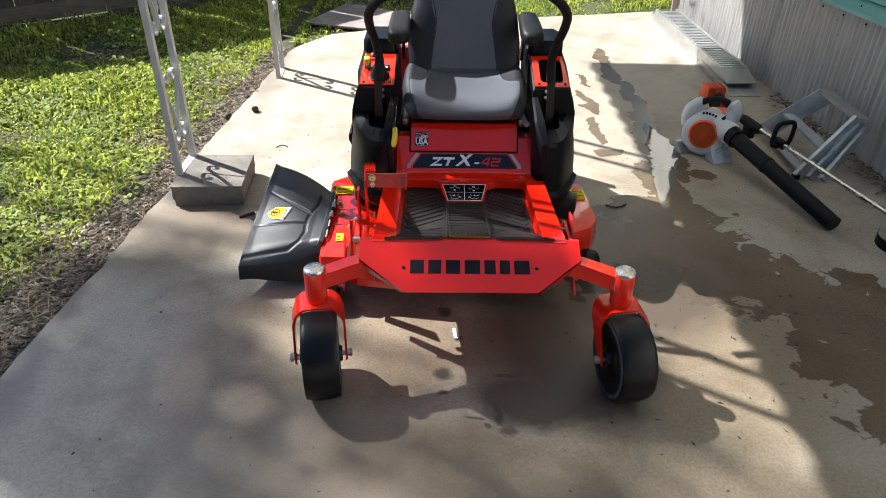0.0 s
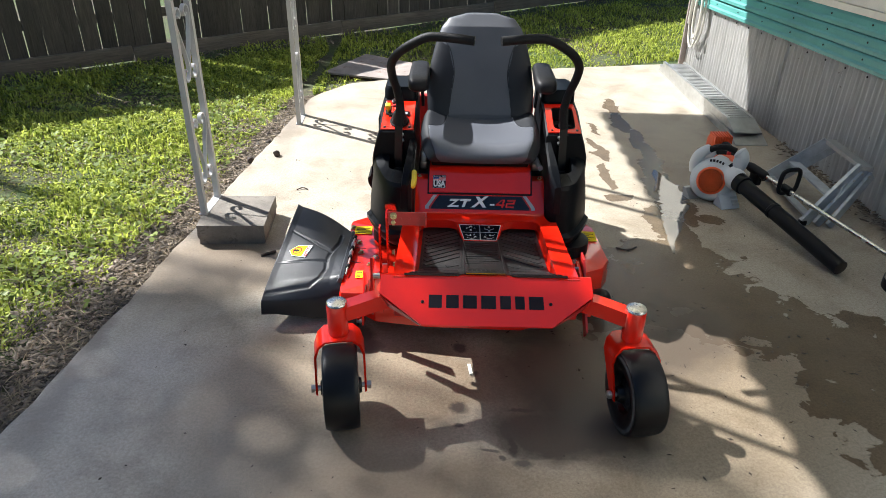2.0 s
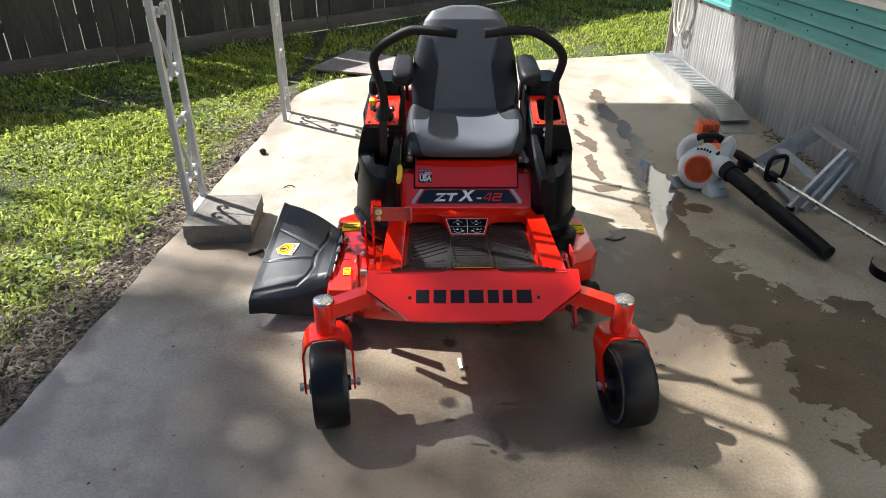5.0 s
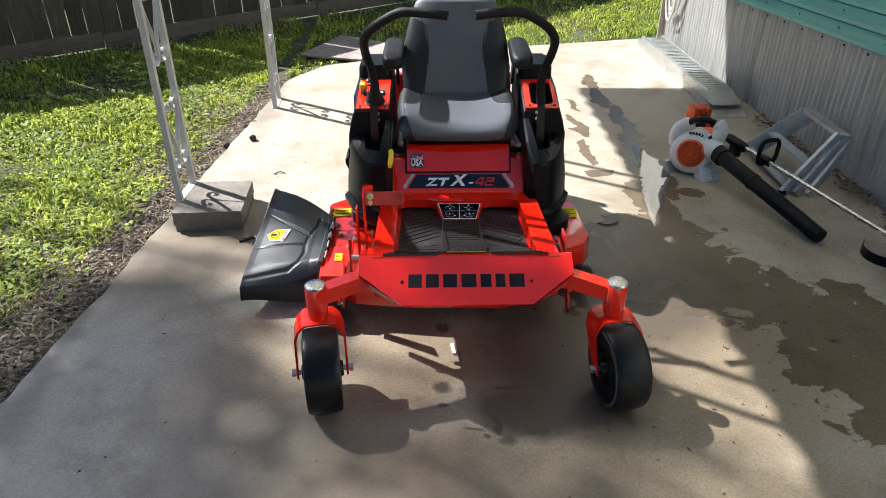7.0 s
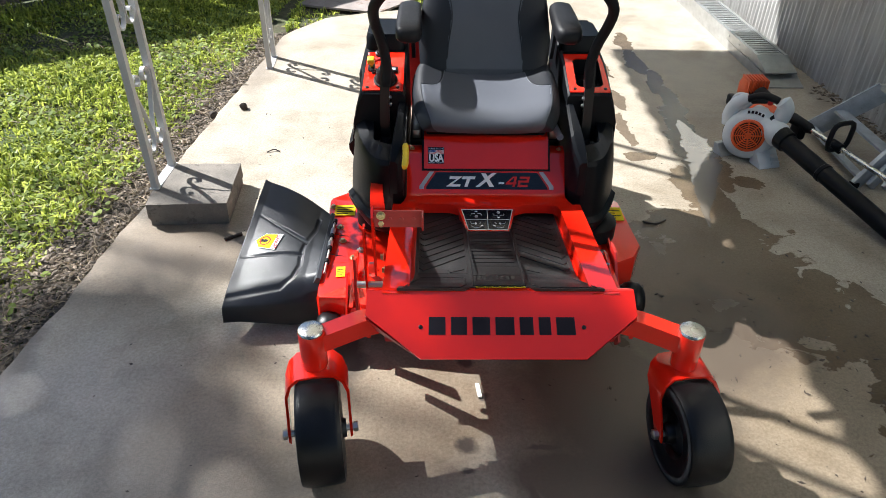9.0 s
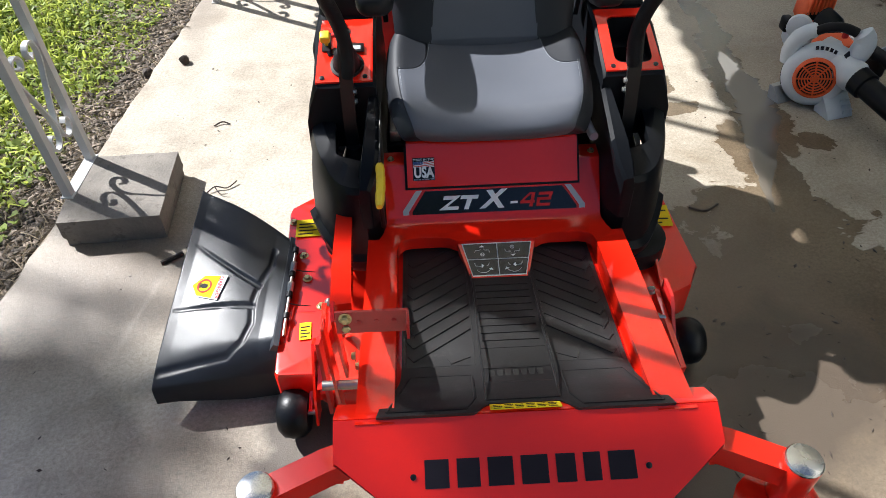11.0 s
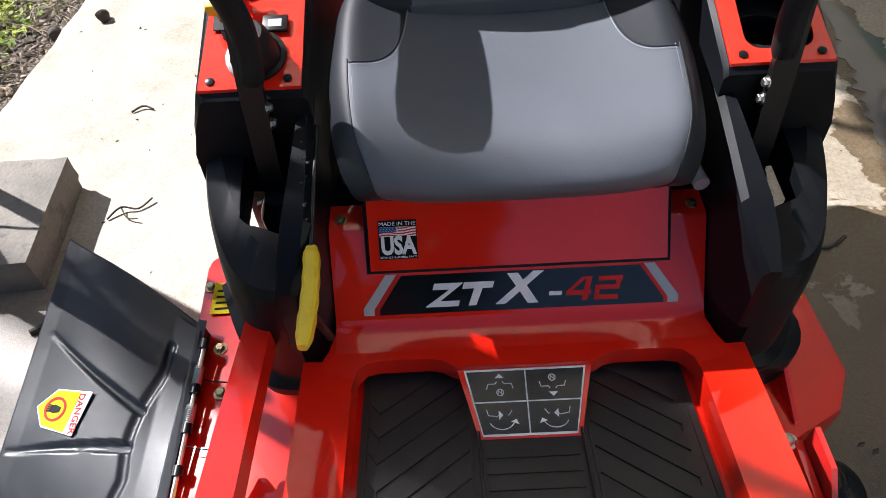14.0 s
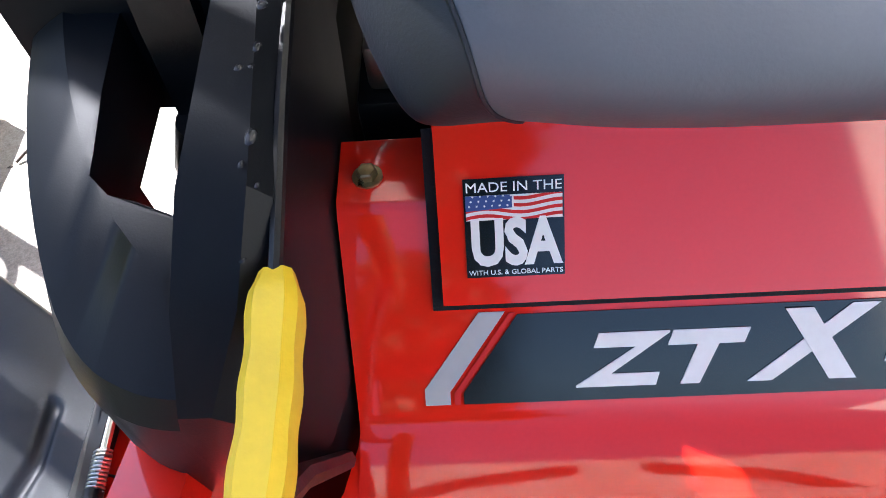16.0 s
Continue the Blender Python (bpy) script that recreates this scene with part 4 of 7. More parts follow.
    for s in BOTH:
        for r0, r1 in ((0.0, 0.5), (0.5, 1.0)):
            ya, yb = -LL + 0.005 + r0 * (LL - 0.01), -LL + 0.005 + r1 * (LL - 0.01)
            ya, yb = ya + 0.001, yb - 0.001
            wa, wb = [0.0605 + (0.0215) * (y + LL) / LL for y in (ya, yb)]
            part("placard_field", flat([(s * 0.001, ya), (s * wa, ya), (s * wb, yb), (s * 0.001, yb)][::s], pl, 0.0012), LABEL_BLACK, card, smooth=False)
            cx, cy = s * 0.036, (ya + yb) / 2

            def ink(pts):
                part("pictogram", tube([pl @ Vector((cx + x, cy + y, 0.0022)) for x, y in pts], 0.0006, 6), LABEL_WHITE, card)

            def arrow(x, y, ux, uy):
                pts = [(cx + x + ux * 0.006, cy + y + uy * 0.006), (cx + x - uy * 0.006, cy + y + ux * 0.006), (cx + x + uy * 0.006, cy + y - ux * 0.006)]
                if sum(a[0] * b[1] - b[0] * a[1] for a, b in zip(pts, pts[1:] + pts[:1])) < 0:
                    pts = pts[::-1]
                part("pictogram", flat(pts, pl, 0.0021, 0.0003), LABEL_WHITE, card, smooth=False)
            if r0 == 0.5:
                up = 1 if s < 0 else -1
                ink([(-0.018, -0.004 * up), (-0.016, 0.003 * up), (-0.006, 0.003 * up), (-0.004, 0.006 * up)])
                ink([(0.018, -0.004 * up), (0.016, 0.003 * up), (0.006, 0.003 * up), (0.004, 0.006 * up)])
                arrow(0, 0.011 * up, 0, up)
                ink([(0.0045 * math.cos(2 * math.pi * i / 14), -0.009 * up + 0.0045 * math.sin(2 * math.pi * i / 14)) for i in range(15)])
                part("pictogram", words("N", 0.0052, pl @ Matrix.Translation((cx, cy - 0.009 * up, 0)), 0.002, depth=0.0002), LABEL_WHITE, card, smooth=False)
            else:
                ink([(-s * 0.014 + 0.0 * i, 0.01) if i == 0 else (-s * (0.014 - 0.002 * i), 0.01 - 0.003 * min(i, 2)) for i in range(4)])
                ink([(s * 0.02, 0.012), (s * 0.018, 0.004), (s * 0.006, 0.002), (s * 0.002, 0.006)])
                arrow(s * 0.004, 0.004, -s, 0)
                ink([(0.017 * math.cos(radians(a)), -0.002 + 0.013 * math.sin(radians(a))) for a in range(200, 341, 14)])
                arrow(-s * 0.017 if s > 0 else 0.017, -0.007, 0.3 * -s, 0.9)


def pod_loop(s, z, xi, xo, y0, slope=0.0, flare=0.0):
    """The fender's outline at one height: a narrow flat front with a cut inner corner, widening to the rear."""
    pts = [(xi, 1.34), (xi, y0 + 0.055), (xi + 0.008, y0 + 0.034), (xi + 0.04, y0), (max(xi + 0.046, xo - 0.115), y0 + 0.004), (xo - 0.088, y0 + 0.02), (xo - 0.062, y0 + 0.056), (xo - 0.032 + 0.2 * flare, y0 + 0.13),
           (xo - 0.011 + 0.55 * flare, y0 + 0.22), (xo + flare, y0 + 0.33), (xo + flare, 1.34)]
    curve = [(p.x, p.y) for p in smooth_path([(x, y, 0) for x, y in pts[3:10]], 4)]
    return [(s * x, y, z + slope * max(0.0, min(0.2, y - y0 - 0.03))) for x, y in pts[:3] + curve + pts[10:]]


def build_pod(s):
    """A black fender with its console, lever slot and inner guard."""
    fender = part("fender", (rings([pod_loop(s, *a) for a in (
        (0.225, 0.292, 0.425, 0.69, 0, 0.02), (0.24, 0.284, 0.443, 0.666, 0, 0.03), (0.262, 0.274, 0.462, 0.645, 0, 0.036), (0.29, 0.266, 0.4705, 0.631, 0, 0.04), (0.312, 0.264, 0.471, 0.628, 0, 0.04), (0.322, 0.266, 0.464, 0.636, 0, 0.036), (0.328, 0.266, 0.461, 0.639, 0, 0.034),
        (0.4, 0.266, 0.459, 0.637, 0, 0.026), (0.47, 0.267, 0.455, 0.634, 0, 0.014), (0.52, 0.268, 0.449, 0.634, 0.08, 0.004), (0.535, 0.27, 0.446, 0.642, 0.12), (0.552, 0.282, 0.43, 0.692, 0.16))])), BLACK, mower, "moulded black plastic fender", angle=26)
    slot = [(s * x, y) for x, y in ((0.296, 0.712), (0.358, 0.738), (0.37, 0.75), (0.376, 0.866), (0.296, 0.866))][::s]
    well = box(min(s * 0.3, s * 0.6), max(s * 0.3, s * 0.6), 0.832, 1.2, 0.15, 0.508)
    pocket = box(min(s * 0.302, s * 0.41), max(s * 0.302, s * 0.41), 0.752, 0.86, 0.152, 0.512)
    cut(fender, prism(slot, 0.6, Matrix.Translation((0, 0, 0.15))), well, pocket)

    # raised guard along the seat side, sloping down to the front
    loops = []
    for y, z, a, b in ((0.6315, 0.5, 0.292, 0.308), (0.634, 0.535, 0.288, 0.31), (0.664, 0.568, 0.272, 0.307), (0.7, 0.6, 0.264, 0.3), (0.8, 0.632, 0.264, 0.29), (0.84, 0.64, 0.266, 0.288), (0.9, 0.645, 0.268, 0.288)):
        loops.append([(s * a, y, 0.42), (s * a, y, z - 0.008), (s * (a + 0.008), y, z), (s * b, y, z), (s * (b + 0.006), y, z - 0.02), (s * (b + 0.006), y, 0.42)])
    part("inner_guard", bevel(rings(loops), 0.002, 2, 25), BLACK, mower, angle=24)
    # console with sloping shoulder and its red top
    loops = []
    for y, zt, xo in ((0.852, 0.668, 0.411), (0.862, 0.678, 0.415), (1.0, 0.724, 0.415), (1.15, 0.744, 0.413), (1.18, 0.768, 0.412), (1.3, 0.78, 0.405)):
        loops.append([(s * 0.268, y, 0.5), (s * 0.268, y, zt - 0.006), (s * 0.274, y, zt), (s * (xo - 0.006), y, zt), (s * xo, y, zt - 0.006), (s * (xo + 0.018), y + 0.003, 0.62), (s * 0.443, y + 0.006, 0.575), (s * 0.446, y + 0.008, 0.5)])
    console = part("console", bevel(rings(loops), 0.003, 2, 28), BLACK, mower, angle=28)
    loops = [[(s * 0.275, y, z - 0.004), (s * (0.41 - 0.05 * max(0, y - 0.87)), y, z - 0.004), (s * (0.41 - 0.05 * max(0, y - 0.87)), y, z + 0.002), (s * 0.275, y, z + 0.002)] for y, z in ((0.86, 0.6785), (1.0, 0.7255), (1.06, 0.7335))]
    deck_top = part("console_plate", bevel(rings(loops), 0.002, 1), RED, console)
    part("rear_hump", bevel(rings([[(s * x, y, z) for x, y in rounded(0.342, 1.17, 0.07 * k, 0.09 * k, 0.025, 3)] for z, k in ((0.72, 1.0), (0.775, 0.98), (0.79, 0.9))]), 0.004, 2), BLACK, console)
    for x in (0.293, 0.394):
        part("screw", lathe([(0.006, 0), (0.006, 0.002), (0.003, 0.003)], Matrix.Translation((s * x, 0.872, 0.6845)) @ pose(0, 0, 0, 19), 10), BLACKMETAL, console)
    return console, deck_top


def build_pods():
    for s in BOTH:
        console, plate = build_pod(s)
        if s > 0:
            # tray with a cup well
            tray = [(s * x, y) for x, y in rounded(0.345, 0.955, 0.045, 0.075, 0.02)]
            cut(plate, prism(tray[::s], 0.2, Matrix.Translation((0, 0, 0.62))))
            cut(console, prism(tray[::s], 0.2, Matrix.Translation((0, 0, 0.672))), lathe([(0.036, 0.585), (0.038, 0.75)], Matrix.Translation((0.345, 0.945, 0)), 24))
        else:
            slope = math.degrees(math.atan2(0.048, 0.138))

            def on(x, y):
                return Matrix.Translation((x, y, float(np.interp(y, [0.862, 1.0, 1.1], [0.682, 0.73, 0.745])))) @ pose(0, 0, 0, slope)
            part("throttle_slot", box(-0.011, 0.011, -0.03, 0.03, 0, 0.002, 0.001, 1, on(-0.385, 0.975)), BLACKMETAL, plate)
            part("throttle_lever", bevel(merge(box(-0.004, 0.004, -0.008, 0.008, 0, 0.02, 0, 1, on(-0.385, 0.97)), box(-0.012, 0.012, -0.012, 0.014, 0.018, 0.038, 0.004, 2, on(-0.385, 0.965))), 0.001), YELLOW, plate, "yellow throttle knob")
            part("choke_lever", bevel(merge(box(-0.003, 0.003, -0.006, 0.006, 0, 0.016, 0, 1, on(-0.352, 0.985)), box(-0.02, 0.02, -0.006, 0.006, 0.014, 0.024, 0.003, 2, on(-0.352, 0.985) @ pose(0, 0, 0, 0, 0, 25))), 0.001), LABEL_RED, plate)
            part("key_switch", lathe([(0.016, 0), (0.016, 0.008), (0.011, 0.011), (0.011, 0.014)], on(-0.36, 1.04), 20), BLACKMETAL, plate)
            part("key", box(-0.002, 0.002, -0.011, 0.011, 0.014, 0.034, 0.001, 1, on(-0.36, 1.04)), STEEL, plate)
            part("hour_meter", box(-0.017, 0.017, -0.013, 0.013, 0, 0.006, 0.002, 2, on(-0.312, 0.952)), BLACKMETAL, plate)
            part("meter_glass", box(-0.009, 0.009, -0.007, 0.005, 0.006, 0.0066, 0, 1, on(-0.312, 0.952)), LABEL_GREY, plate)
            for x, y in ((-0.372, 0.945), (-0.342, 1.005)):
                part("control_label", box(-0.012, 0.012, -0.009, 0.009, 0.0, 0.0012, 0, 1, on(x, y) @ pose(0, 0, 0, 0, 0, 20)), LABEL_BLACK, plate)
            part("lever_well", lathe([(0.04, 0), (0.04, 0.004), (0.034, 0.005), (0.033, 0.001)], on(-0.335, 0.905), 24), BLACKMETAL, plate)
            part("lever_boot", lathe([(0.033, 0.001), (0.03, 0.02), (0.026, 0.04), (0.02, 0.05)], on(-0.335, 0.905), 18), FOAM, plate)
        # red rear side panel behind the console
        part("rear_panel", bevel(sx_prism_x([(1.32, 0.68), (1.38, 0.73), (1.46, 0.72), (1.5, 0.6), (1.32, 0.6)], min(s * 0.375, s * 0.42), max(s * 0.375, s * 0.42)), 0.01, 3), DARKRED, mower)


def build_levers():
    for s in BOTH:
        # flat steel arm up from the slot, then the bent round grip
        part("lever_pivot", lathe([(0.03, -0.02), (0.03, 0.0), (0.022, 0.02), (0.018, 0.03)], Matrix.Translation((s * 0.334, 0.815, 0.5)), 20), BLACKMETAL, mower)
        lever = part("control_lever", bevel(tube([(s * 0.334, 0.818, 0.48), (s * 0.336, 0.828, 0.58), (s * 0.334, 0.843, 0.7), (s * 0.329, 0.85, 0.78)], 1.0, section=rect(0.0155, 0.006)), 0.002, 1), BLACKMETAL, mower, "black painted steel steering lever")
        for z in (0.64, 0.665):
            bolt((s * 0.3195, 0.838, z), (-s, 0, 0.1), lever, 0.006, STEEL)
        pts = [(s * 0.331, 0.846, 0.7), (s * 0.326, 0.848, 0.77), (s * 0.336, 0.83, 0.845), (s * 0.352, 0.79, 0.92), (s * 0.35, 0.745, 0.978), (s * 0.318, 0.705, 1.028), (s * 0.262, 0.672, 1.07), (s * 0.215, 0.66, 1.093), (s * 0.17, 0.652, 1.097), (s * 0.1, 0.64, 1.094), (s * 0.047, 0.63, 1.09)]
        path = smooth_path(pts, 5)
        rr = [0.0165] * len(path)
        rr[0] = 0.0145
        part("grip", bevel(tube(path, rr, 14), 0.004, 2, 60), FOAM, lever, "black foam-covered bent grip")


def seat_surface(u, v):
    """The cushion's top at u across (-1..1) and v from front (0) to back (1)."""
    w = 2 * v - 1
    px, py = u * (1 - 0.1 * abs(w) ** 5 - 0.05 * max(0.0, -w)), w * (1 - 0.1 * abs(u) ** 5)
    hw = 0.244 + 0.006 * math.sin(v * math.pi)
    y = 0.9 + 0.196 * py
    z = 0.662 + 0.03 * v + 0.046 * abs(u) ** 2.4 * (0.3 + 0.7 * v) - 0.014 * math.cos(u * 1.5) * math.sin(v * 3.0)
    z -= 0.032 * max(0.0, 1 - v / 0.17) ** 2.0
    z -= 0.05 * max(0.0, (abs(u) - 0.82) / 0.18) ** 2.4
    return Vector((px * hw, y, z))


def seat_side(p, k, wide):
    """A point of the cushion's side below a rim point, k of the way down."""
    return Vector((p.x * wide, 0.9 + (p.y - 0.9) * wide, p.z + (0.582 - p.z) * k))


def build_seat():
    part("seat_frame", box(-0.255, 0.255, 0.836, 1.25, 0.4, 0.512, 0.006), BLACKMETAL, mower)
    seat = part("seat_base", box(-0.2, 0.2, 0.8, 1.12, 0.545, 0.6, 0.01), BLACKMETAL, mower)
    # cushion: crowned top, padded front and rounded sides
    bm = bmesh.new()
    nu, nv = 140, 108
    us = [-1 + 2 * i / nu for i in range(nu + 1)]
    grid = [[bm.verts.new(seat_surface(u, j / nv)) for j in range(nv + 1)] for u in us]
    faces = {}
    for i in range(nu):
        for j in range(nv):
            faces[i, j] = bm.faces.new((grid[i][j], grid[i + 1][j], grid[i + 1][j + 1], grid[i][j + 1]))
    rim = [grid[i][0] for i in range(nu + 1)] + [grid[nu][j] for j in range(1, nv + 1)] + [grid[i][nv] for i in range(nu - 1, -1, -1)] + [grid[0][j] for j in range(nv - 1, 0, -1)]
    prev = rim
    levels = [rim]
    dark = 9
    for k, wide in ((0.05, 1.008), (0.1, 1.012), (0.18, 1.014), (0.26, 1.014), (0.35, 1.006), (0.45, 0.995), (0.55, 0.978), (0.65, 0.955), (0.75, 0.93), (0.84, 0.9), (0.92, 0.86), (1.0, 0.82)):
        cur = [bm.verts.new(seat_side(v.co, k, wide)) for v in rim]
        for i in range(len(rim)):
            f = bm.faces.new((prev[i], prev[(i + 1) % len(rim)], cur[(i + 1) % len(rim)], cur[i]))
            if i < dark or nu - dark <= i < nu + nv or i >= 2 * nu + nv:
                f.material_index = 1
        prev = cur
        levels.append(cur)
    bm.faces.new(prev)
    for (i, j), f in faces.items():
        u, v = abs(us[i] + 1 / nu), (j + 0.5) / nv
        if i < dark or i >= nu - dark or ((1 - u) / 0.43) ** 4 + ((1 - v) / 0.52) ** 4 < 1:
            f.material_index = 1
    for _ in range(40):
        bmesh.ops.smooth_vert(bm, verts=bm.verts[:], factor=0.5, use_axis_x=True, use_axis_y=True, use_axis_z=True)
    lines, corner = {}, {}
    for s, i in ((-1, dark), (1, nu - dark)):
        lines[s] = [lev[i].co.copy() for lev in levels[10:0:-2]] + [grid[i][j].co.copy() for j in range(0, int(nv * 0.52), 3)]
        bend = []
        for k in range(3, 31):
            t = radians(3 * k)
            u, v = 1 - 0.43 * math.cos(t) ** 0.5, 1 - 0.52 * math.sin(t) ** 0.5
            if u < 1 - 2 * dark / nu and v < 0.96:
                fi, fj = (s * u + 1) / 2 * nu, v * nv
                i0, j0 = int(fi), int(fj)
                fi, fj = fi - i0, fj - j0
                near, far = (grid[k][j0].co.lerp(grid[k][j0 + 1].co, fj) for k in (i0, i0 + 1))
                bend.append(near.lerp(far, fi))
        corner[s] = bend
    cushion = part("seat_cushion", bm, [VINYL, VINYL_DARK], mower, "grey vinyl seat cushion with charcoal corner panels", angle=179)
    # sunk seams with a row of stitches beside them
    for s in BOTH:
        for line, shift in ((lines[s], Vector((-s * 0.006, -0.0006, 0.0008))), (corner[s], Vector((-s * 0.003, -0.005, 0.001)))):
            part("seam", tube(smooth_path([p + Vector((0, 0, 0.0003)) for p in line], 3), 0.0013, 6), VINYL_DARK, cushion)
            thread = bmesh.new()
            row = smooth_path([p + shift for p in line], 4)
            for a, b in list(zip(row, row[1:]))[::2]:
                thread = merge(thread, tube([a, b], 0.0005, 4))
            part("stitching", thread, LABEL_GREY, cushion)
    # backrest, leaning back, narrower at the top
    bm = bmesh.new()
    nu, nv = 150, 170

    def back(u, v, side):
        t = v
        hw = float(np.interp(t, [0, 0.1, 0.3, 0.55, 0.75, 0.88, 0.96, 1], [0.205, 0.222, 0.228, 0.214, 0.192, 0.168, 0.138, 0.07]))
        thick = float(np.interp(t, [0, 0.1, 0.5, 0.9, 1], [0.045, 0.06, 0.055, 0.045, 0.02]))
        z = 0.655 + 0.42 * t
        y = 1.06 + 0.16 * t - 0.012 * math.sin(t * 3.0)
        bulge = thick * (1 - abs(u) ** 3.2) ** 0.5
        return Vector((u * hw, y - side * bulge - 0.035 * abs(u) ** 2.5 * (1 - t * 0.8), z))
    us = [math.sin((-0.5 + i / nu) * math.pi) for i in range(nu + 1)]
    front = [[bm.verts.new(back(u, j / nv, 1)) for j in range(nv + 1)] for u in us]
    rear = [[front[i][j] if i in (0, nu) else bm.verts.new(back(u, j / nv, -0.8)) for j in range(nv + 1)] for i, u in enumerate(us)]
    for i in range(nu):
        for j in range(nv):
            f = bm.faces.new((front[i][j], front[i + 1][j], front[i + 1][j + 1], front[i][j + 1]))
            u, v = abs(us[i] + us[i + 1]) / 2, (j + 0.5) / nv
            edge = float(np.interp(v, [0, 0.25, 0.5, 0.72, 0.8], [0.62, 0.56, 0.52, 0.7, 1.1]))
            if u > edge:
                f.material_index = 1
            f = bm.faces.new((rear[i][j], rear[i][j + 1], rear[i + 1][j + 1], rear[i + 1][j]))
            f.material_index = 1
        bm.faces.new((front[i][nv], front[i + 1][nv], rear[i + 1][nv], rear[i][nv])) if 0 < i < nu - 1 else None
        bm.faces.new((front[i][0], rear[i][0], rear[i + 1][0], front[i + 1][0])) if 0 < i < nu - 1 else None
    backrest = part("backrest", bm, [VINYL, VINYL_DARK], mower, "tall grey vinyl backrest with charcoal sides", angle=70)
    for s in BOTH:
        pts = []
        for v, u in ((0.02, 0.62), (0.25, 0.56), (0.5, 0.52), (0.72, 0.7), (0.79, 0.97)):
            pts.append(back(s * u, v, 1) + Vector((0, -0.001, 0)))
        part("seam", tube(smooth_path(pts, 5), 0.0018, 6), VINYL_DARK, backrest)
        # armrest: padded, on a steel arm
        arm = part("armrest", bevel(rings([[(s * (0.255 + a), y, z + b) for a, b in rounded(0, 0, 0.041 * k, 0.026 * k, 0.018, 4)] for y, z, k in
                   ((0.852, 0.856, 0.45), (0.86, 0.858, 0.82), (0.88, 0.86, 1.0), (0.93, 0.863, 1.05), (1.01, 0.87, 1.0), (1.09, 0.877, 0.92), (1.12, 0.88, 0.6))]), 0.004, 2, 50), ARMPAD, mower, "black padded armrest", angle=60)
        part("arm_bracket", bevel(tube([(s * 0.246, 1.14, 0.7), (s * 0.25, 1.12, 0.8), (s * 0.252, 1.09, 0.858)], 1.0, section=rect(0.006, 0.022)), 0.002, 1), VINYL_DARK, arm)
        # seat slide under the cushion
        part("seat_slide", box(s * 0.232 - 0.014, s * 0.232 + 0.014, 0.845, 1.05, 0.513, 0.545, 0.004), STEEL, seat)
    part("slide_handle", bevel(tube([(0.235, 0.86, 0.56), (0.24, 0.79, 0.558), (0.243, 0.768, 0.558)], 0.011, 10), 0.003), LABEL_GREY, seat)


def tyre(radius, width, rim, crown=0.35, n=44):
    prof = []
    for k in range(13):
        a = -90 + 180 * k / 12
        r = radius - 0.3 * (radius - rim) * (1 - max(0, math.cos(radians(a))) ** crown)
        prof.append((r, width / 2 * math.sin(radians(a))))
    prof = [(rim, -width * 0.42), (rim + 0.25 * (radius - rim), -width * 0.49)] + prof + [(rim + 0.25 * (radius - rim), width * 0.49), (rim, width * 0.42)]
    return lathe(prof, None, n, cap=False)


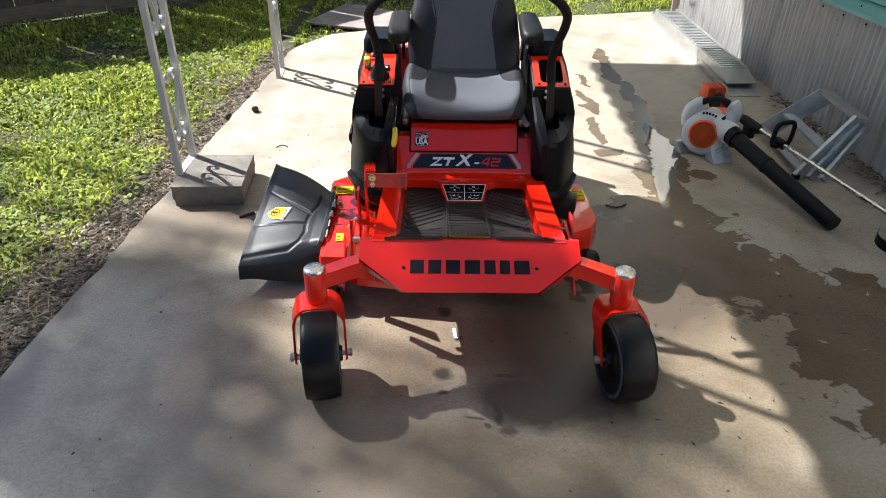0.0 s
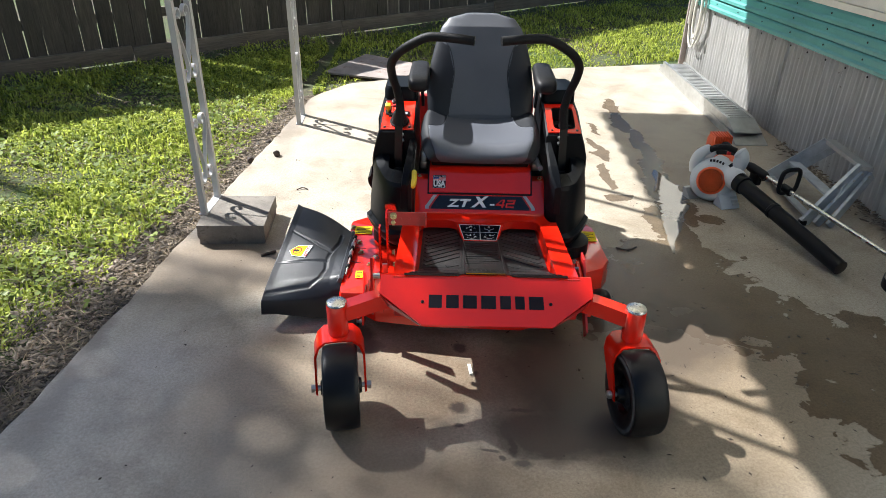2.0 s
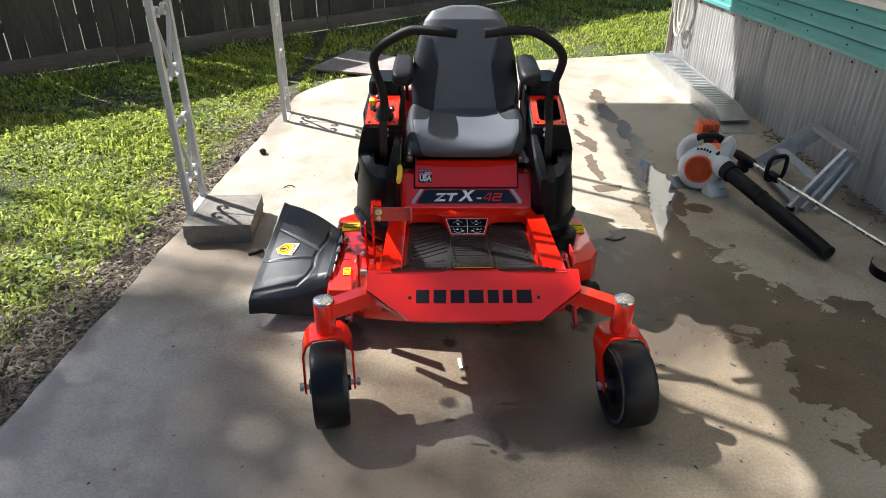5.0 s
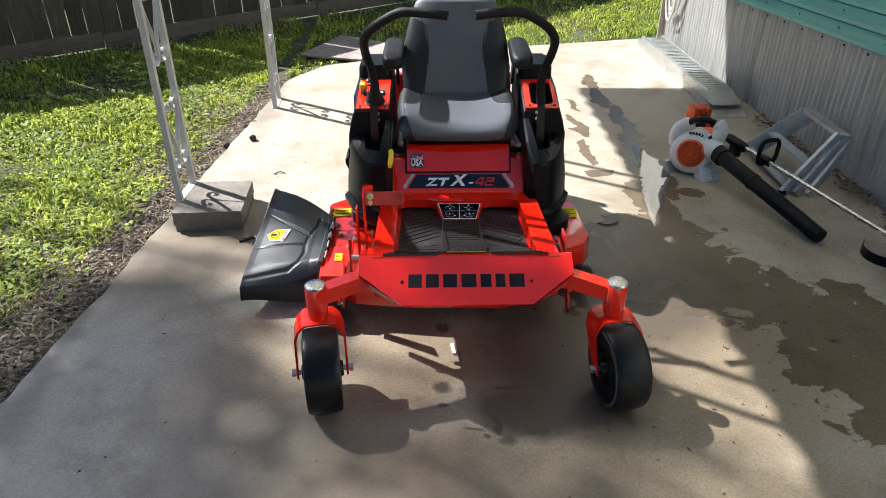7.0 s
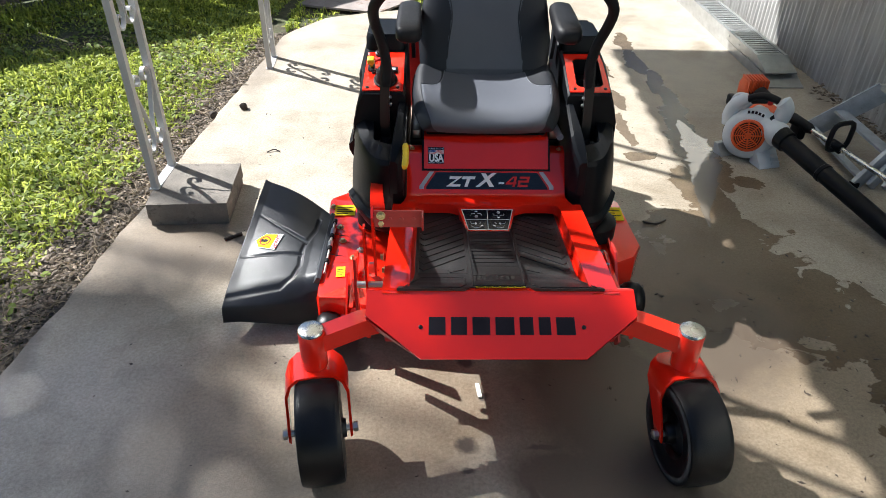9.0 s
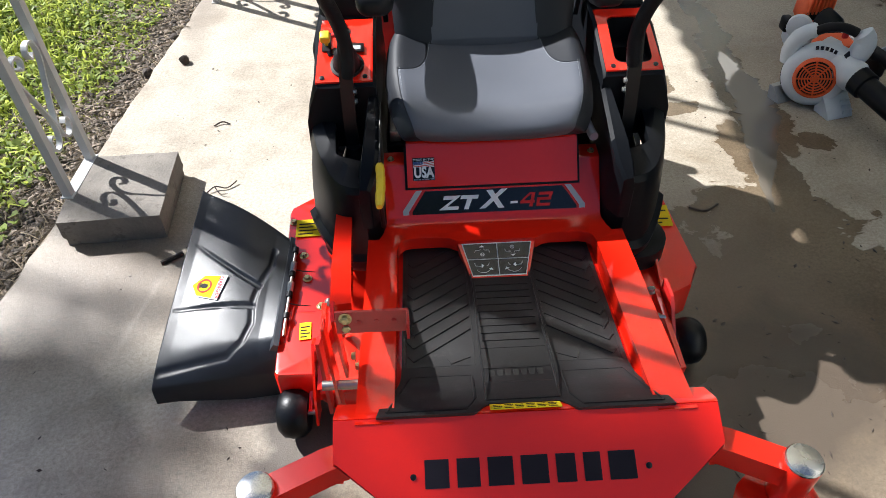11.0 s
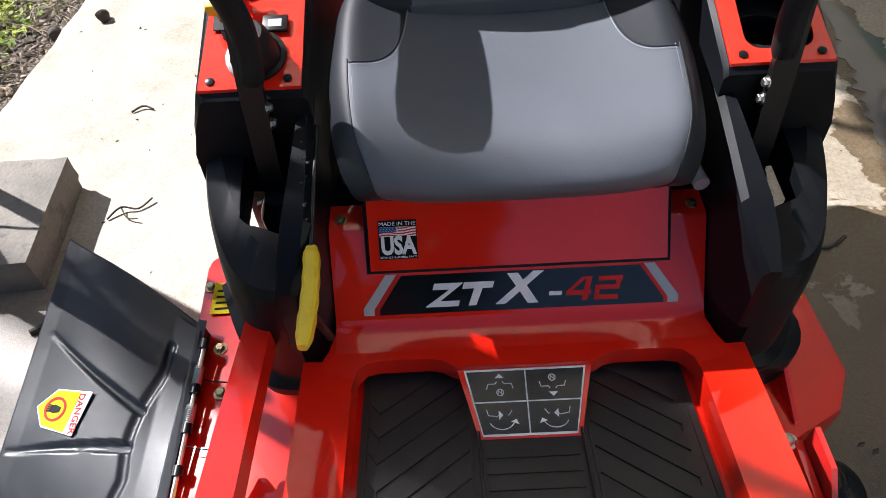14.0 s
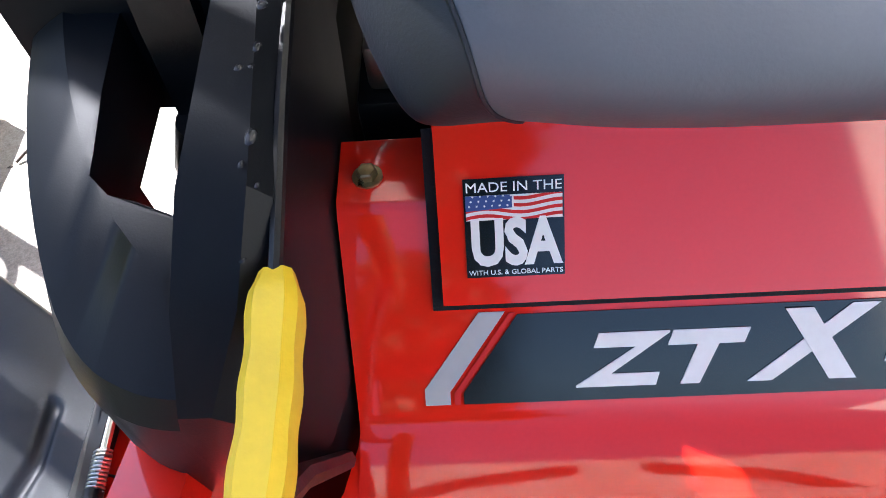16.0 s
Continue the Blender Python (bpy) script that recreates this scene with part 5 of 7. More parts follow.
def build_caster(s, wheel_yaw):
    axis = Matrix.Translation((s * 0.48, 0, 0))
    # arm out from the frame
    part("caster_arm", bevel(tube([(s * 0.28, 0.07, 0.386), (s * 0.36, 0.045, 0.381), (s * 0.47, 0.005, 0.36)], 1.0, section=rect(0.024, 0.026)), 0.004, 2), RED, mower)
    housing = part("caster_tube", lathe([(0.033, 0.285), (0.034, 0.29), (0.034, 0.393), (0.033, 0.397)], axis), RED, mower)
    part("grease_cap", lathe([(0.033, 0.397), (0.0335, 0.401), (0.031, 0.405), (0.02, 0.4085), (0.006, 0.4095)], axis), CHROME, housing, "domed bright metal cap")
    fork = axis @ pose(0, 0, 0, 0, 0, wheel_yaw)
    hw = 0.082
    # the yoke: a bent strap over the wheel
    strap = [(-hw, -0.155), (-hw, 0.0), (-hw, 0.085), (-hw + 0.012, 0.112), (-hw + 0.035, 0.128), (0, 0.13), (hw - 0.035, 0.128), (hw - 0.012, 0.112), (hw, 0.085), (hw, 0.0), (hw, -0.155)]
    outer = []
    for x, z in strap:
        zz = 0.155 + z
        wide = float(np.interp(zz, [0.0, 0.14, 0.2, 0.285], [0.02, 0.024, 0.034, 0.05]))
        yc = float(np.interp(zz, [0.0, 0.14, 0.24, 0.285], [-0.1, -0.1, -0.025, 0.0]))
        if zz < 0.14:
            zz = 0.14 - wide * 0.5
        outer.append((x, yc, zz, wide))
    loops = []
    for (x, yc, zz, wide) in outer:
        ins = 1 - 0.007 / hw
        loops.append([(x, yc - wide, zz), (x * ins, yc - wide, zz - 0.006), (x * ins, yc + wide, zz - 0.006), (x, yc + wide, zz)])
    f = part("caster_fork", bevel(rings(loops), 0.0015, 1), RED, mower, angle=50)
    f.data.transform(fork)
    hub = fork @ Matrix.Translation((0, -0.1, 0.14))
    side = hub @ pose(0, 0, 0, 0, 90, 0)
    wheel = new("front_wheel")
    wheel.parent = mower
    wheel.matrix_parent_inverse = base_of(mower).inverted()
    wheel.matrix_basis = Matrix.Translation(hub.translation)
    t = tyre(0.14, 0.112, 0.07, 0.3)
    t.transform(side)
    part("tyre", t, RUBBER, wheel, "smooth black rubber caster tyre", angle=50)
    r = lathe([(0.02, -0.05), (0.06, -0.03), (0.07, -0.046), (0.072, -0.046), (0.072, 0.046), (0.07, 0.046), (0.06, 0.03), (0.02, 0.05), (0.02, -0.05)], side, 28, cap=False)
    part("rim", r, BLACKMETAL, wheel)
    part("axle", lathe([(0.009, -0.095), (0.009, 0.095)], side, 12), STEEL, wheel)
    for k in BOTH:
        part("axle_nut", lathe([(0.014, 0), (0.014, 0.01), (0.011, 0.012)], side @ Matrix.Translation((0, 0, k * 0.085)) @ pose(0, 0, 0, 0 if k > 0 else 180), 6), STEEL, wheel)
        # edge ring and short grooves on the shoulder
        part("sidewall_ring", lathe([(0.109, k * 0.0545), (0.116, k * 0.0568), (0.1275, k * 0.0548), (0.1305, k * 0.0515)], side, 40, cap=False), RUBBER_WORN, wheel)
    hubs = lathe([(0.024, -0.066), (0.03, -0.05), (0.03, 0.05), (0.024, 0.066)], side, 18)
    part("hub", hubs, BLACKMETAL, wheel)


def build_rear_wheel(s):
    side = Matrix.Translation((s * 0.38, 1.28, 0.228)) @ pose(0, 0, 0, 0, 90, 0)
    wheel = new("rear_wheel")
    wheel.parent = mower
    wheel.matrix_parent_inverse = base_of(mower).inverted()
    wheel.matrix_basis = Matrix.Translation((s * 0.38, 1.28, 0.228))
    t = tyre(0.222, 0.2, 0.11, 0.25)
    t.transform(side)
    part("tyre", t, RUBBER, wheel, angle=50)
    part("rim", lathe([(0.03, -0.03), (0.1, -0.03), (0.115, -0.085), (0.115, 0.085), (0.1, 0.03), (0.03, 0.03)], side, 28, cap=False), CHROME, wheel)
    lug = bmesh.new()
    for k in range(40):
        for j in range(-2, 3):
            a = 2 * math.pi * (k + 0.5 * (j % 2)) / 40
            mm = side @ Matrix.Rotation(a, 4, "Z") @ Matrix.Translation((0.2225, 0, j * 0.034)) @ pose(0, 0, 0, 0, 90, 0)
            c = bmesh.ops.create_cone(lug, cap_ends=True, segments=6, radius1=0.0165, radius2=0.014, depth=0.012)
            bmesh.ops.transform(lug, matrix=mm, verts=c["verts"])
    part("tread", lug, RUBBER, wheel)


def build_deck():
    # pressed deck shell with a rolled skirt
    out = [(-0.565, 1.0), (-0.57, 0.98), (-0.543, 0.405), (-0.535, 0.395), (-0.44, 0.392), (-0.4, 0.36), (-0.2, 0.33), (0.16, 0.32), (0.37, 0.42), (0.43, 0.575), (0.52, 0.622), (0.556, 0.69), (0.54, 0.98), (0.5, 1.05), (-0.5, 1.05)]

    def at(k, z):
        return [(x * k, 0.7 + (y - 0.7) * k, z) for x, y in out]
    deck = part("mower_deck", bevel(rings([at(1.0, 0.075), at(1.0, 0.172), at(0.992, 0.181), at(0.975, 0.184), at(0.6, 0.19), at(0.4, 0.195)]), 0.0025, 2), RED, mower, "red pressed steel mowing deck", angle=30)
    for x, y in ((-0.508, 0.79), (-0.49, 0.7), (-0.445, 0.6), (0.47, 0.86), (-0.55, 0.93)):
        bolt((x, y, 0.184 if abs(x) > 0.5 else 0.187), (0, 0, 1), deck, 0.0085)
    for x, y, w, h, turn in ((-0.503, 0.9, 0.038, 0.036, 2), (0.493, 0.885, 0.04, 0.045, -3), (-0.478, 0.52, 0.0145, 0.027, 4)):
        m = pose(x, y, 0.1885, 0, 0, turn)
        lab = part("warning_label", box(-w, w, -h, h, 0, 0.001, 0, 1, m), LABEL_YELLOW, deck, "small yellow warning label")
        for k in range(4):
            part("print_bar", box(-w * 0.8, w * (0.8 if k % 2 else 0.3), -h * 0.75 + k * h * 0.38, -h * 0.75 + k * h * 0.38 + h * 0.13, 0.0012, 0.0016, 0, 1, m), DARKINK, lab)
    # deck lift links and hanger on each side of the rails
    for s in BOTH:
        h = part("hanger", bevel(sx_prism_x([(0.16, 0.1), (0.19, 0.06), (0.24, 0.1), (0.42, 0.24), (0.42, 0.3), (0.36, 0.3), (0.22, 0.16)] if s > 0 else [(0.31, 0.14), (0.345, 0.14), (0.365, 0.36), (0.325, 0.38)], min(s * 0.4, s * 0.408), max(s * 0.4, s * 0.408)), 0.002, 1), DARKRED, deck)
        h.location = (0, 0.12 if s > 0 else 0.0, 0.0)
        part("link", bevel(tube([(s * 0.36, 0.42, 0.3), (s * 0.37, 0.48, 0.24), (s * 0.375, 0.5, 0.2)], 1.0, section=rect(0.012, 0.003)), 0.001, 1), STEEL, deck)
        a, b = ((0.39, 0.54, 0.245), (0.395, 0.318, 0.228)) if s > 0 else ((-0.425, 0.56, 0.235), (-0.43, 0.36, 0.16))
        mid = tuple((p + q) / 2 for p, q in zip(a, b))
        part("arm_link", bevel(tube([a, mid, b], 1.0, section=rect(0.006, 0.017)), 0.003, 2), RED, deck)
        part("link_pin", lathe([(0.008, 0), (0.008, 0.07)], Matrix.Translation(b) @ pose(0, 0, 0, 0, -90 * s, 0), 12), RED, deck)
        bolt((a[0] - s * 0.012, a[1], a[2] + 0.01), (-s * 0.3, 0, 1), deck, 0.009, STEEL)
        # rubber gauge wheel
        x, y = (-0.505, 0.36) if s < 0 else (0.5, 0.52)
        part("gauge_wheel", bevel(lathe([(0.02, -0.032), (0.045, -0.036), (0.058, -0.022), (0.062, 0.0), (0.058, 0.022), (0.045, 0.036), (0.02, 0.032)], Matrix.Translation((x, y, 0.075)) @ pose(0, 0, 0, 0, 90, 0), 28), 0.0), RUBBER, deck, "black rubber anti-scalp roller")
        part("gauge_bracket", bevel(tube([(x - s * 0.04, y, 0.075), (x - s * 0.045, y + 0.08, 0.12), (x - s * 0.05, y + 0.14, 0.165)], 1.0, section=rect(0.004, 0.018)), 0.001, 1), RED, deck)
        part("gauge_bolt", lathe([(0.008, 0), (0.008, 0.09)], Matrix.Translation((x - s * 0.055, y, 0.075)) @ pose(0, 0, 0, 0, 90 * s, 0), 10), STEEL, deck)
    # upright channel that carries the roller beside the frame
    part("roller_channel", bevel(sx_prism_x([(0.46, 0.185), (0.46, 0.235), (0.43, 0.25), (0.34, 0.16), (0.31, 0.09), (0.36, 0.08), (0.4, 0.18)], -0.446, -0.44), 0.0015, 1), RED, deck)
    part("roller_channel", bevel(sx_prism_x([(0.74, 0.185), (0.72, 0.235), (0.6, 0.19), (0.55, 0.1), (0.6, 0.09), (0.66, 0.185)], 0.432, 0.438), 0.0015, 1), RED, deck)
    part("spindle_cover", lathe([(0.09, 0.2), (0.09, 0.25), (0.07, 0.26), (0.0, 0.262)], Matrix.Translation((-0.36, 0.83, 0)), 24), BLACK, deck)
    part("spindle_cover", lathe([(0.09, 0.2), (0.09, 0.25), (0.07, 0.26), (0.0, 0.262)], Matrix.Translation((0.38, 0.75, 0)), 24), BLACK, deck)
    return deck


def build_chute():
    A, B, C, D = Vector((-0.808, 1.0, 0.262)), Vector((-0.535, 0.818, 0.212)), Vector((-0.545, 0.455, 0.182)), Vector((-0.855, 0.425, 0.128))

    def q(u, v):
        """u from the hinge (0) outwards (1), v from the rear (0) to the front (1)."""
        p = (B * (1 - u) + A * u) * (1 - v) + (C * (1 - u) + D * u) * v
        lip = max(0.0, min(1.0, (v - 0.84) / 0.16))
        p = p - Vector((0, 0, (0.012 + 0.05 * (1 - u)) * lip * lip))
        return p + Vector((0, 0, 0.02 * math.sin(math.pi * min(1, u * 1.1)) * (1 - v) ** 0.6))
    bm = bmesh.new()
    nu, nv = 104, 132
    # pressed ribs: two wedges that deepen towards the hinge, and the stepped rims of three shallow panels
    wedges = [((0.92, 0.3), (0.24, 0.475)), ((0.97, 0.66), (0.27, 0.62))]
    rims = [[(0.24, 0.475), (0.16, 0.3), (0.15, 0.17)], [(0.24, 0.475), (0.26, 0.55), (0.27, 0.62)], [(0.27, 0.62), (0.25, 0.74), (0.3, 0.86), (0.42, 0.925), (0.97, 0.945)]]

    def along(u, v, p, q):
        du, dv = (q[0] - p[0]) * 0.31, (q[1] - p[1]) * 0.45
        t = max(0.0, min(1.0, (((u - p[0]) * 0.31) * du + ((v - p[1]) * 0.45) * dv) / (du * du + dv * dv)))
        return math.hypot((u - p[0]) * 0.31 - t * du, (v - p[1]) * 0.45 - t * dv), t

    def dent(u, v):
        deep = 0.0
        for p, q in wedges:
            d, t = along(u, v, p, q)
            wide = 0.003 + 0.0075 * t
            deep = max(deep, (0.002 + 0.008 * t) * max(0.0, min(1.0, (wide - d) / 0.0035)))
        for line in rims:
            for p, q in zip(line, line[1:]):
                d, t = along(u, v, p, q)
                deep = max(deep, 0.0045 * max(0.0, min(1.0, (0.0095 - d) / 0.006)))
        return deep
    top = []
    for i in range(nu + 1):
        row = []
        for j in range(nv + 1):
            u, v = i / nu, j / nv
            p = q(u, v)
            p = p + Vector((0, 0, -dent(u, v)))
            if u < 0.16:
                p.z += 0.008 * (1 - u / 0.16) * (1 if 0.03 < v < 0.97 else 0)
            row.append(bm.verts.new(p))
        top.append(row)
    for i in range(nu):
        for j in range(nv):
            bm.faces.new((top[i][j], top[i + 1][j], top[i + 1][j + 1], top[i][j + 1]))
    rim = [top[i][0] for i in range(nu + 1)] + [top[nu][j] for j in range(1, nv + 1)] + [top[i][nv] for i in range(nu - 1, -1, -1)] + [top[0][j] for j in range(nv - 1, 0, -1)]
    prev = rim
    for drop, out in ((0.004, 0.003), (0.03, 0.006), (0.062, 0.008)):
        cur = []
        for v in rim:
            d = Vector((v.co.x + 0.68, v.co.y - 0.67, 0)).normalized()
            rear = max(0.25, min(1.0, (1.02 - v.co.y) / 0.3))
            inner = 1 + 0.7 * max(0.0, min(1.0, (v.co.x + 0.8) / 0.25))
            cur.append(bm.verts.new((v.co.x + d.x * out, v.co.y + d.y * out, max(0.03, v.co.z - drop * rear * inner))))
        for i in range(len(rim)):
            bm.faces.new((prev[i], prev[(i + 1) % len(rim)], cur[(i + 1) % len(rim)], cur[i]))
        prev = cur
    bmesh.ops.solidify(bm, geom=bm.faces[:], thickness=0.003)
    chute = part("discharge_chute", bm, CHUTE, mower, "scuffed black plastic discharge chute flap", angle=65)
    # hinge: rod, knuckles and spring
    h0, h1 = Vector((-0.525, 0.79, 0.215)), Vector((-0.528, 0.5, 0.198))
    part("hinge_rod", tube([h0, h1], 0.004, 8), STEEL, chute)
    for k in range(4):
        a, b = h0.lerp(h1, 0.06 + 0.235 * k), h0.lerp(h1, 0.0 if k == 0 else 0.115 + 0.235 * k)
        part("hinge_knuckle", tube([a, b], 0.0085, 10), BLACKMETAL, chute)
    for at in (0.18, 0.42):
        coil = [h0.lerp(h1, at + 0.12 * t / 70) + Vector((0.0075 * math.cos(t * 0.9), 0, 0.0075 * math.sin(t * 0.9))) for t in range(71)]
        part("spring", tube(coil, 0.0014, 5), STEEL, chute)
    for y in (0.72, 0.6):
        part("spring_leg", tube([(-0.527, y, 0.205), (-0.5, y - 0.004, 0.2), (-0.47, y - 0.008, 0.2)], 0.0013, 5), BLACKMETAL, chute)
    part("hinge_strip", bevel(rings([[(-0.555, 0.83, 0.205), (-0.542, 0.83, 0.222), (-0.53, 0.83, 0.216), (-0.54, 0.83, 0.2)], [(-0.562, 0.47, 0.18), (-0.549, 0.47, 0.202), (-0.536, 0.47, 0.198), (-0.545, 0.47, 0.176)]]), 0.002, 1), CHUTE, chute)
    # danger label
    o = q(0.68, 0.53) + Vector((0, 0, 0.0035))
    ex, ey = q(0.82, 0.52) - q(0.62, 0.52), q(0.72, 0.42) - q(0.72, 0.62)
    m = frame_of(o + Vector((0, 0, -0.0012)), ex, ey)
    n = m.to_3x3() @ Vector((0, 0, 1))
    if n.z < 0:
        m = frame_of(o + Vector((0, 0, -0.0012)), -ex, ey)
    # x of this pose points to the hinge
    m = m @ Matrix.Scale(1.04, 4)
    lab = part("danger_label", flat([(-0.052, 0), (-0.03, -0.03), (0.032, -0.037), (0.04, 0.034), (-0.024, 0.032)], m, 0.0002), LABEL_WHITE, chute, "yellow and white danger label", smooth=False)
    part("label_field", flat([(-0.049, 0), (-0.029, -0.0275), (0.014, -0.033), (0.02, 0.031), (-0.023, 0.0295)], m, 0.001), LABEL_YELLOW, lab, smooth=False)
    part("label_inscription", words("DANGER", 0.011, m @ Matrix.Translation((0.026, -0.002, 0)) @ pose(0, 0, 0, 0, 0, -85), 0.0012, stretch=1.05, bold=0.0003), LABEL_RED, lab, smooth=False)
    part("label_ring", lathe([(0.0155, 0), (0.0195, 0.0004), (0.0195, 0.0008), (0.0155, 0.0008)], m @ Matrix.Translation((-0.015, 0, 0.0018)), 24, cap=False), LABEL_RED, lab)
    palm = [(-0.009, -0.004), (-0.002, -0.007), (0.009, -0.004), (0.009, 0.004), (-0.002, 0.007), (-0.009, 0.004)]
    part("label_sign", flat([(x - 0.015, y) for x, y in palm], m, 0.0019), DARKINK, lab, smooth=False)
    for k in range(4):
        part("label_sign", flat([(-0.035 + 0.0004 * abs(k - 1.5), -0.006 + 0.0036 * k), (-0.022, -0.0052 + 0.003 * k), (-0.022, -0.003 + 0.003 * k), (-0.035 + 0.0004 * abs(k - 1.5), -0.004 + 0.0036 * k)], m, 0.0019), DARKINK, lab, smooth=False)


def build_pedal():
    """The foot pedal that lifts the deck: a sloping square bar with a cross plate at its front end."""
    bar = part("lift_bar", bevel(tube([(-0.362, 0.7, 0.41), (-0.341, 0.45, 0.51), (-0.318, 0.215, 0.605)], 1.0, section=rect(0.019, 0.017)), 0.004, 2), RED, mower, "sloping red deck-lift pedal arm")
    plate = part("pedal_plate", bevel(rings([[(x, 0.196 + dz * 0.25, 0.632 + dz), (x, 0.191 + dz * 0.25, 0.632 + dz), (x, 0.191 + dz2 * 0.25, 0.632 + dz2), (x, 0.196 + dz2 * 0.25, 0.632 + dz2)] for x, dz, dz2 in ((-0.325, 0.0, -0.042), (-0.2, 0.0, -0.042))]), 0.0015, 1), DARKRED, bar)
    part("pedal_lip", box(-0.204, -0.199, 0.16, 0.195, 0.592, 0.632, 0.001), DARKRED, bar)
    for z in (0.62, 0.598):
        bolt((-0.308, 0.188, z), (0, -1, 0.2), plate, 0.008)
    for k in range(3):
        part("rivet", lathe([(0.005, 0), (0.004, 0.003)], frame_of((-0.285 + 0.03 * k, 0.187, 0.612), (1, 0, 0), (0, 0.2, 1)), 10), DARKRED, plate)
    part("pedal_side", bevel(sx_prism_x([(0.222, 0.628), (0.192, 0.61), (0.205, 0.5), (0.222, 0.4), (0.244, 0.4), (0.236, 0.5), (0.24, 0.6)], -0.335, -0.329), 0.0015, 1), RED, bar)
    part("pedal_side", bevel(sx_prism_x([(0.215, 0.56), (0.222, 0.36), (0.235, 0.2), (0.262, 0.2), (0.262, 0.36), (0.242, 0.56)], -0.362, -0.356), 0.0015, 1), RED, bar)
    for y, z in ((0.23, 0.46), (0.25, 0.4), (0.27, 0.35)):
        bolt((-0.309, y, z), (-1, 0, 0), bar, 0.008)
    part("pivot", lathe([(0.01, 0), (0.01, 0.08)], Matrix.Translation((-0.388, 0.235, 0.36)) @ pose(0, 0, 0, 0, 90, 0), 12), STEEL, bar)
    part("pivot", lathe([(0.012, 0), (0.012, 0.06)], Matrix.Translation((-0.36, 0.66, 0.4)) @ pose(0, 0, 0, 0, 90, 0), 12), STEEL, bar)


def build_yellow_grip():
    a, b = Vector((-0.262, 0.535, 0.569)), Vector((-0.264, 0.676, 0.573))
    ts = [k / 28 for k in range(29)]
    pts = [a.lerp(b, t) + Vector((0.003 * math.sin(3.1 * t), 0, 0)) for t in ts]
    radii = [0.0112 * (1 - 0.42 * max(0.0, 0.12 - t) / 0.12 - 0.3 * max(0.0, t - 0.93) / 0.07) + 0.0005 * math.sin(t * 31) for t in ts]
    handle = part("height_handle", tube(pts, radii, section=[(-0.85, -0.6), (-0.5, -0.95), (0.5, -0.95), (0.85, -0.6), (0.9, 0.1), (0.85, 0.6), (0.5, 0.95), (-0.5, 0.95), (-0.85, 0.6), (-0.9, 0.1)]), YELLOW, mower, "yellow plastic-covered lever handle", angle=24)
    part("handle_rod", tube([b - Vector((0, 0.02, 0.003)), (-0.262, 0.74, 0.605), (-0.262, 0.84, 0.63)], 0.003, 8), BLACKMETAL, handle)
    part("handle_arm", tube([a + Vector((0, 0.05, -0.005)), (-0.266, 0.62, 0.5), (-0.268, 0.66, 0.4)], 0.006, 8), BLACKMETAL, handle)


def build_rear():
    part("engine_shroud", bevel(rings([[(x, y, z) for x, y in rounded(0, 1.42, 0.22 * k, 0.18 * k, 0.08)] for z, k in ((0.45, 1), (0.68, 1), (0.72, 0.9), (0.74, 0.7))]), 0.004), BLACK, mower)
    part("rear_bumper", box(-0.3, 0.3, 1.6, 1.64, 0.3, 0.6, 0.01), DARKRED, mower)
    for s in BOTH:
        part("fuel_tank", box(min(s * 0.3, s * 0.44), max(s * 0.3, s * 0.44), 1.05, 1.5, 0.5, 0.68, 0.03, 3), BLACK, mower)


def build_drops():
    """Beads of water left on the guard beside the seat."""
    m, nt, b = nodes_of("water_bead")
    b.inputs["Base Color"].default_value = (0.02, 0.02, 0.022, 1)
    b.inputs["Roughness"].default_value, b.inputs["IOR"].default_value = 0.03, 1.4
    rng = random.Random(9)
    for k in range(16):
        y = rng.uniform(0.66, 0.86)
        z = float(np.interp(y, [0.632, 0.662, 0.69, 0.72, 0.79, 0.9], [0.44, 0.558, 0.592, 0.612, 0.635, 0.665]))
        bm = bmesh.new()
        bmesh.ops.create_icosphere(bm, subdivisions=2, radius=1.0)
        r = rng.uniform(0.0012, 0.0032)
        bm.transform(Matrix.Translation((-rng.uniform(0.267, 0.281), y, z + 0.0002)) @ Matrix.Diagonal((r, r * rng.uniform(1, 1.8), r * 0.45, 1)))
        part("water_drop", bm, m, mower)


build_drops()
build_frame()
build_floor()
build_tower()
build_pods()
build_levers()
build_seat()
build_caster(-1, 9)
build_caster(1, 8)
for side_of in BOTH:
    build_rear_wheel(side_of)
build_deck()
build_chute()
build_pedal()
build_yellow_grip()
build_rear()


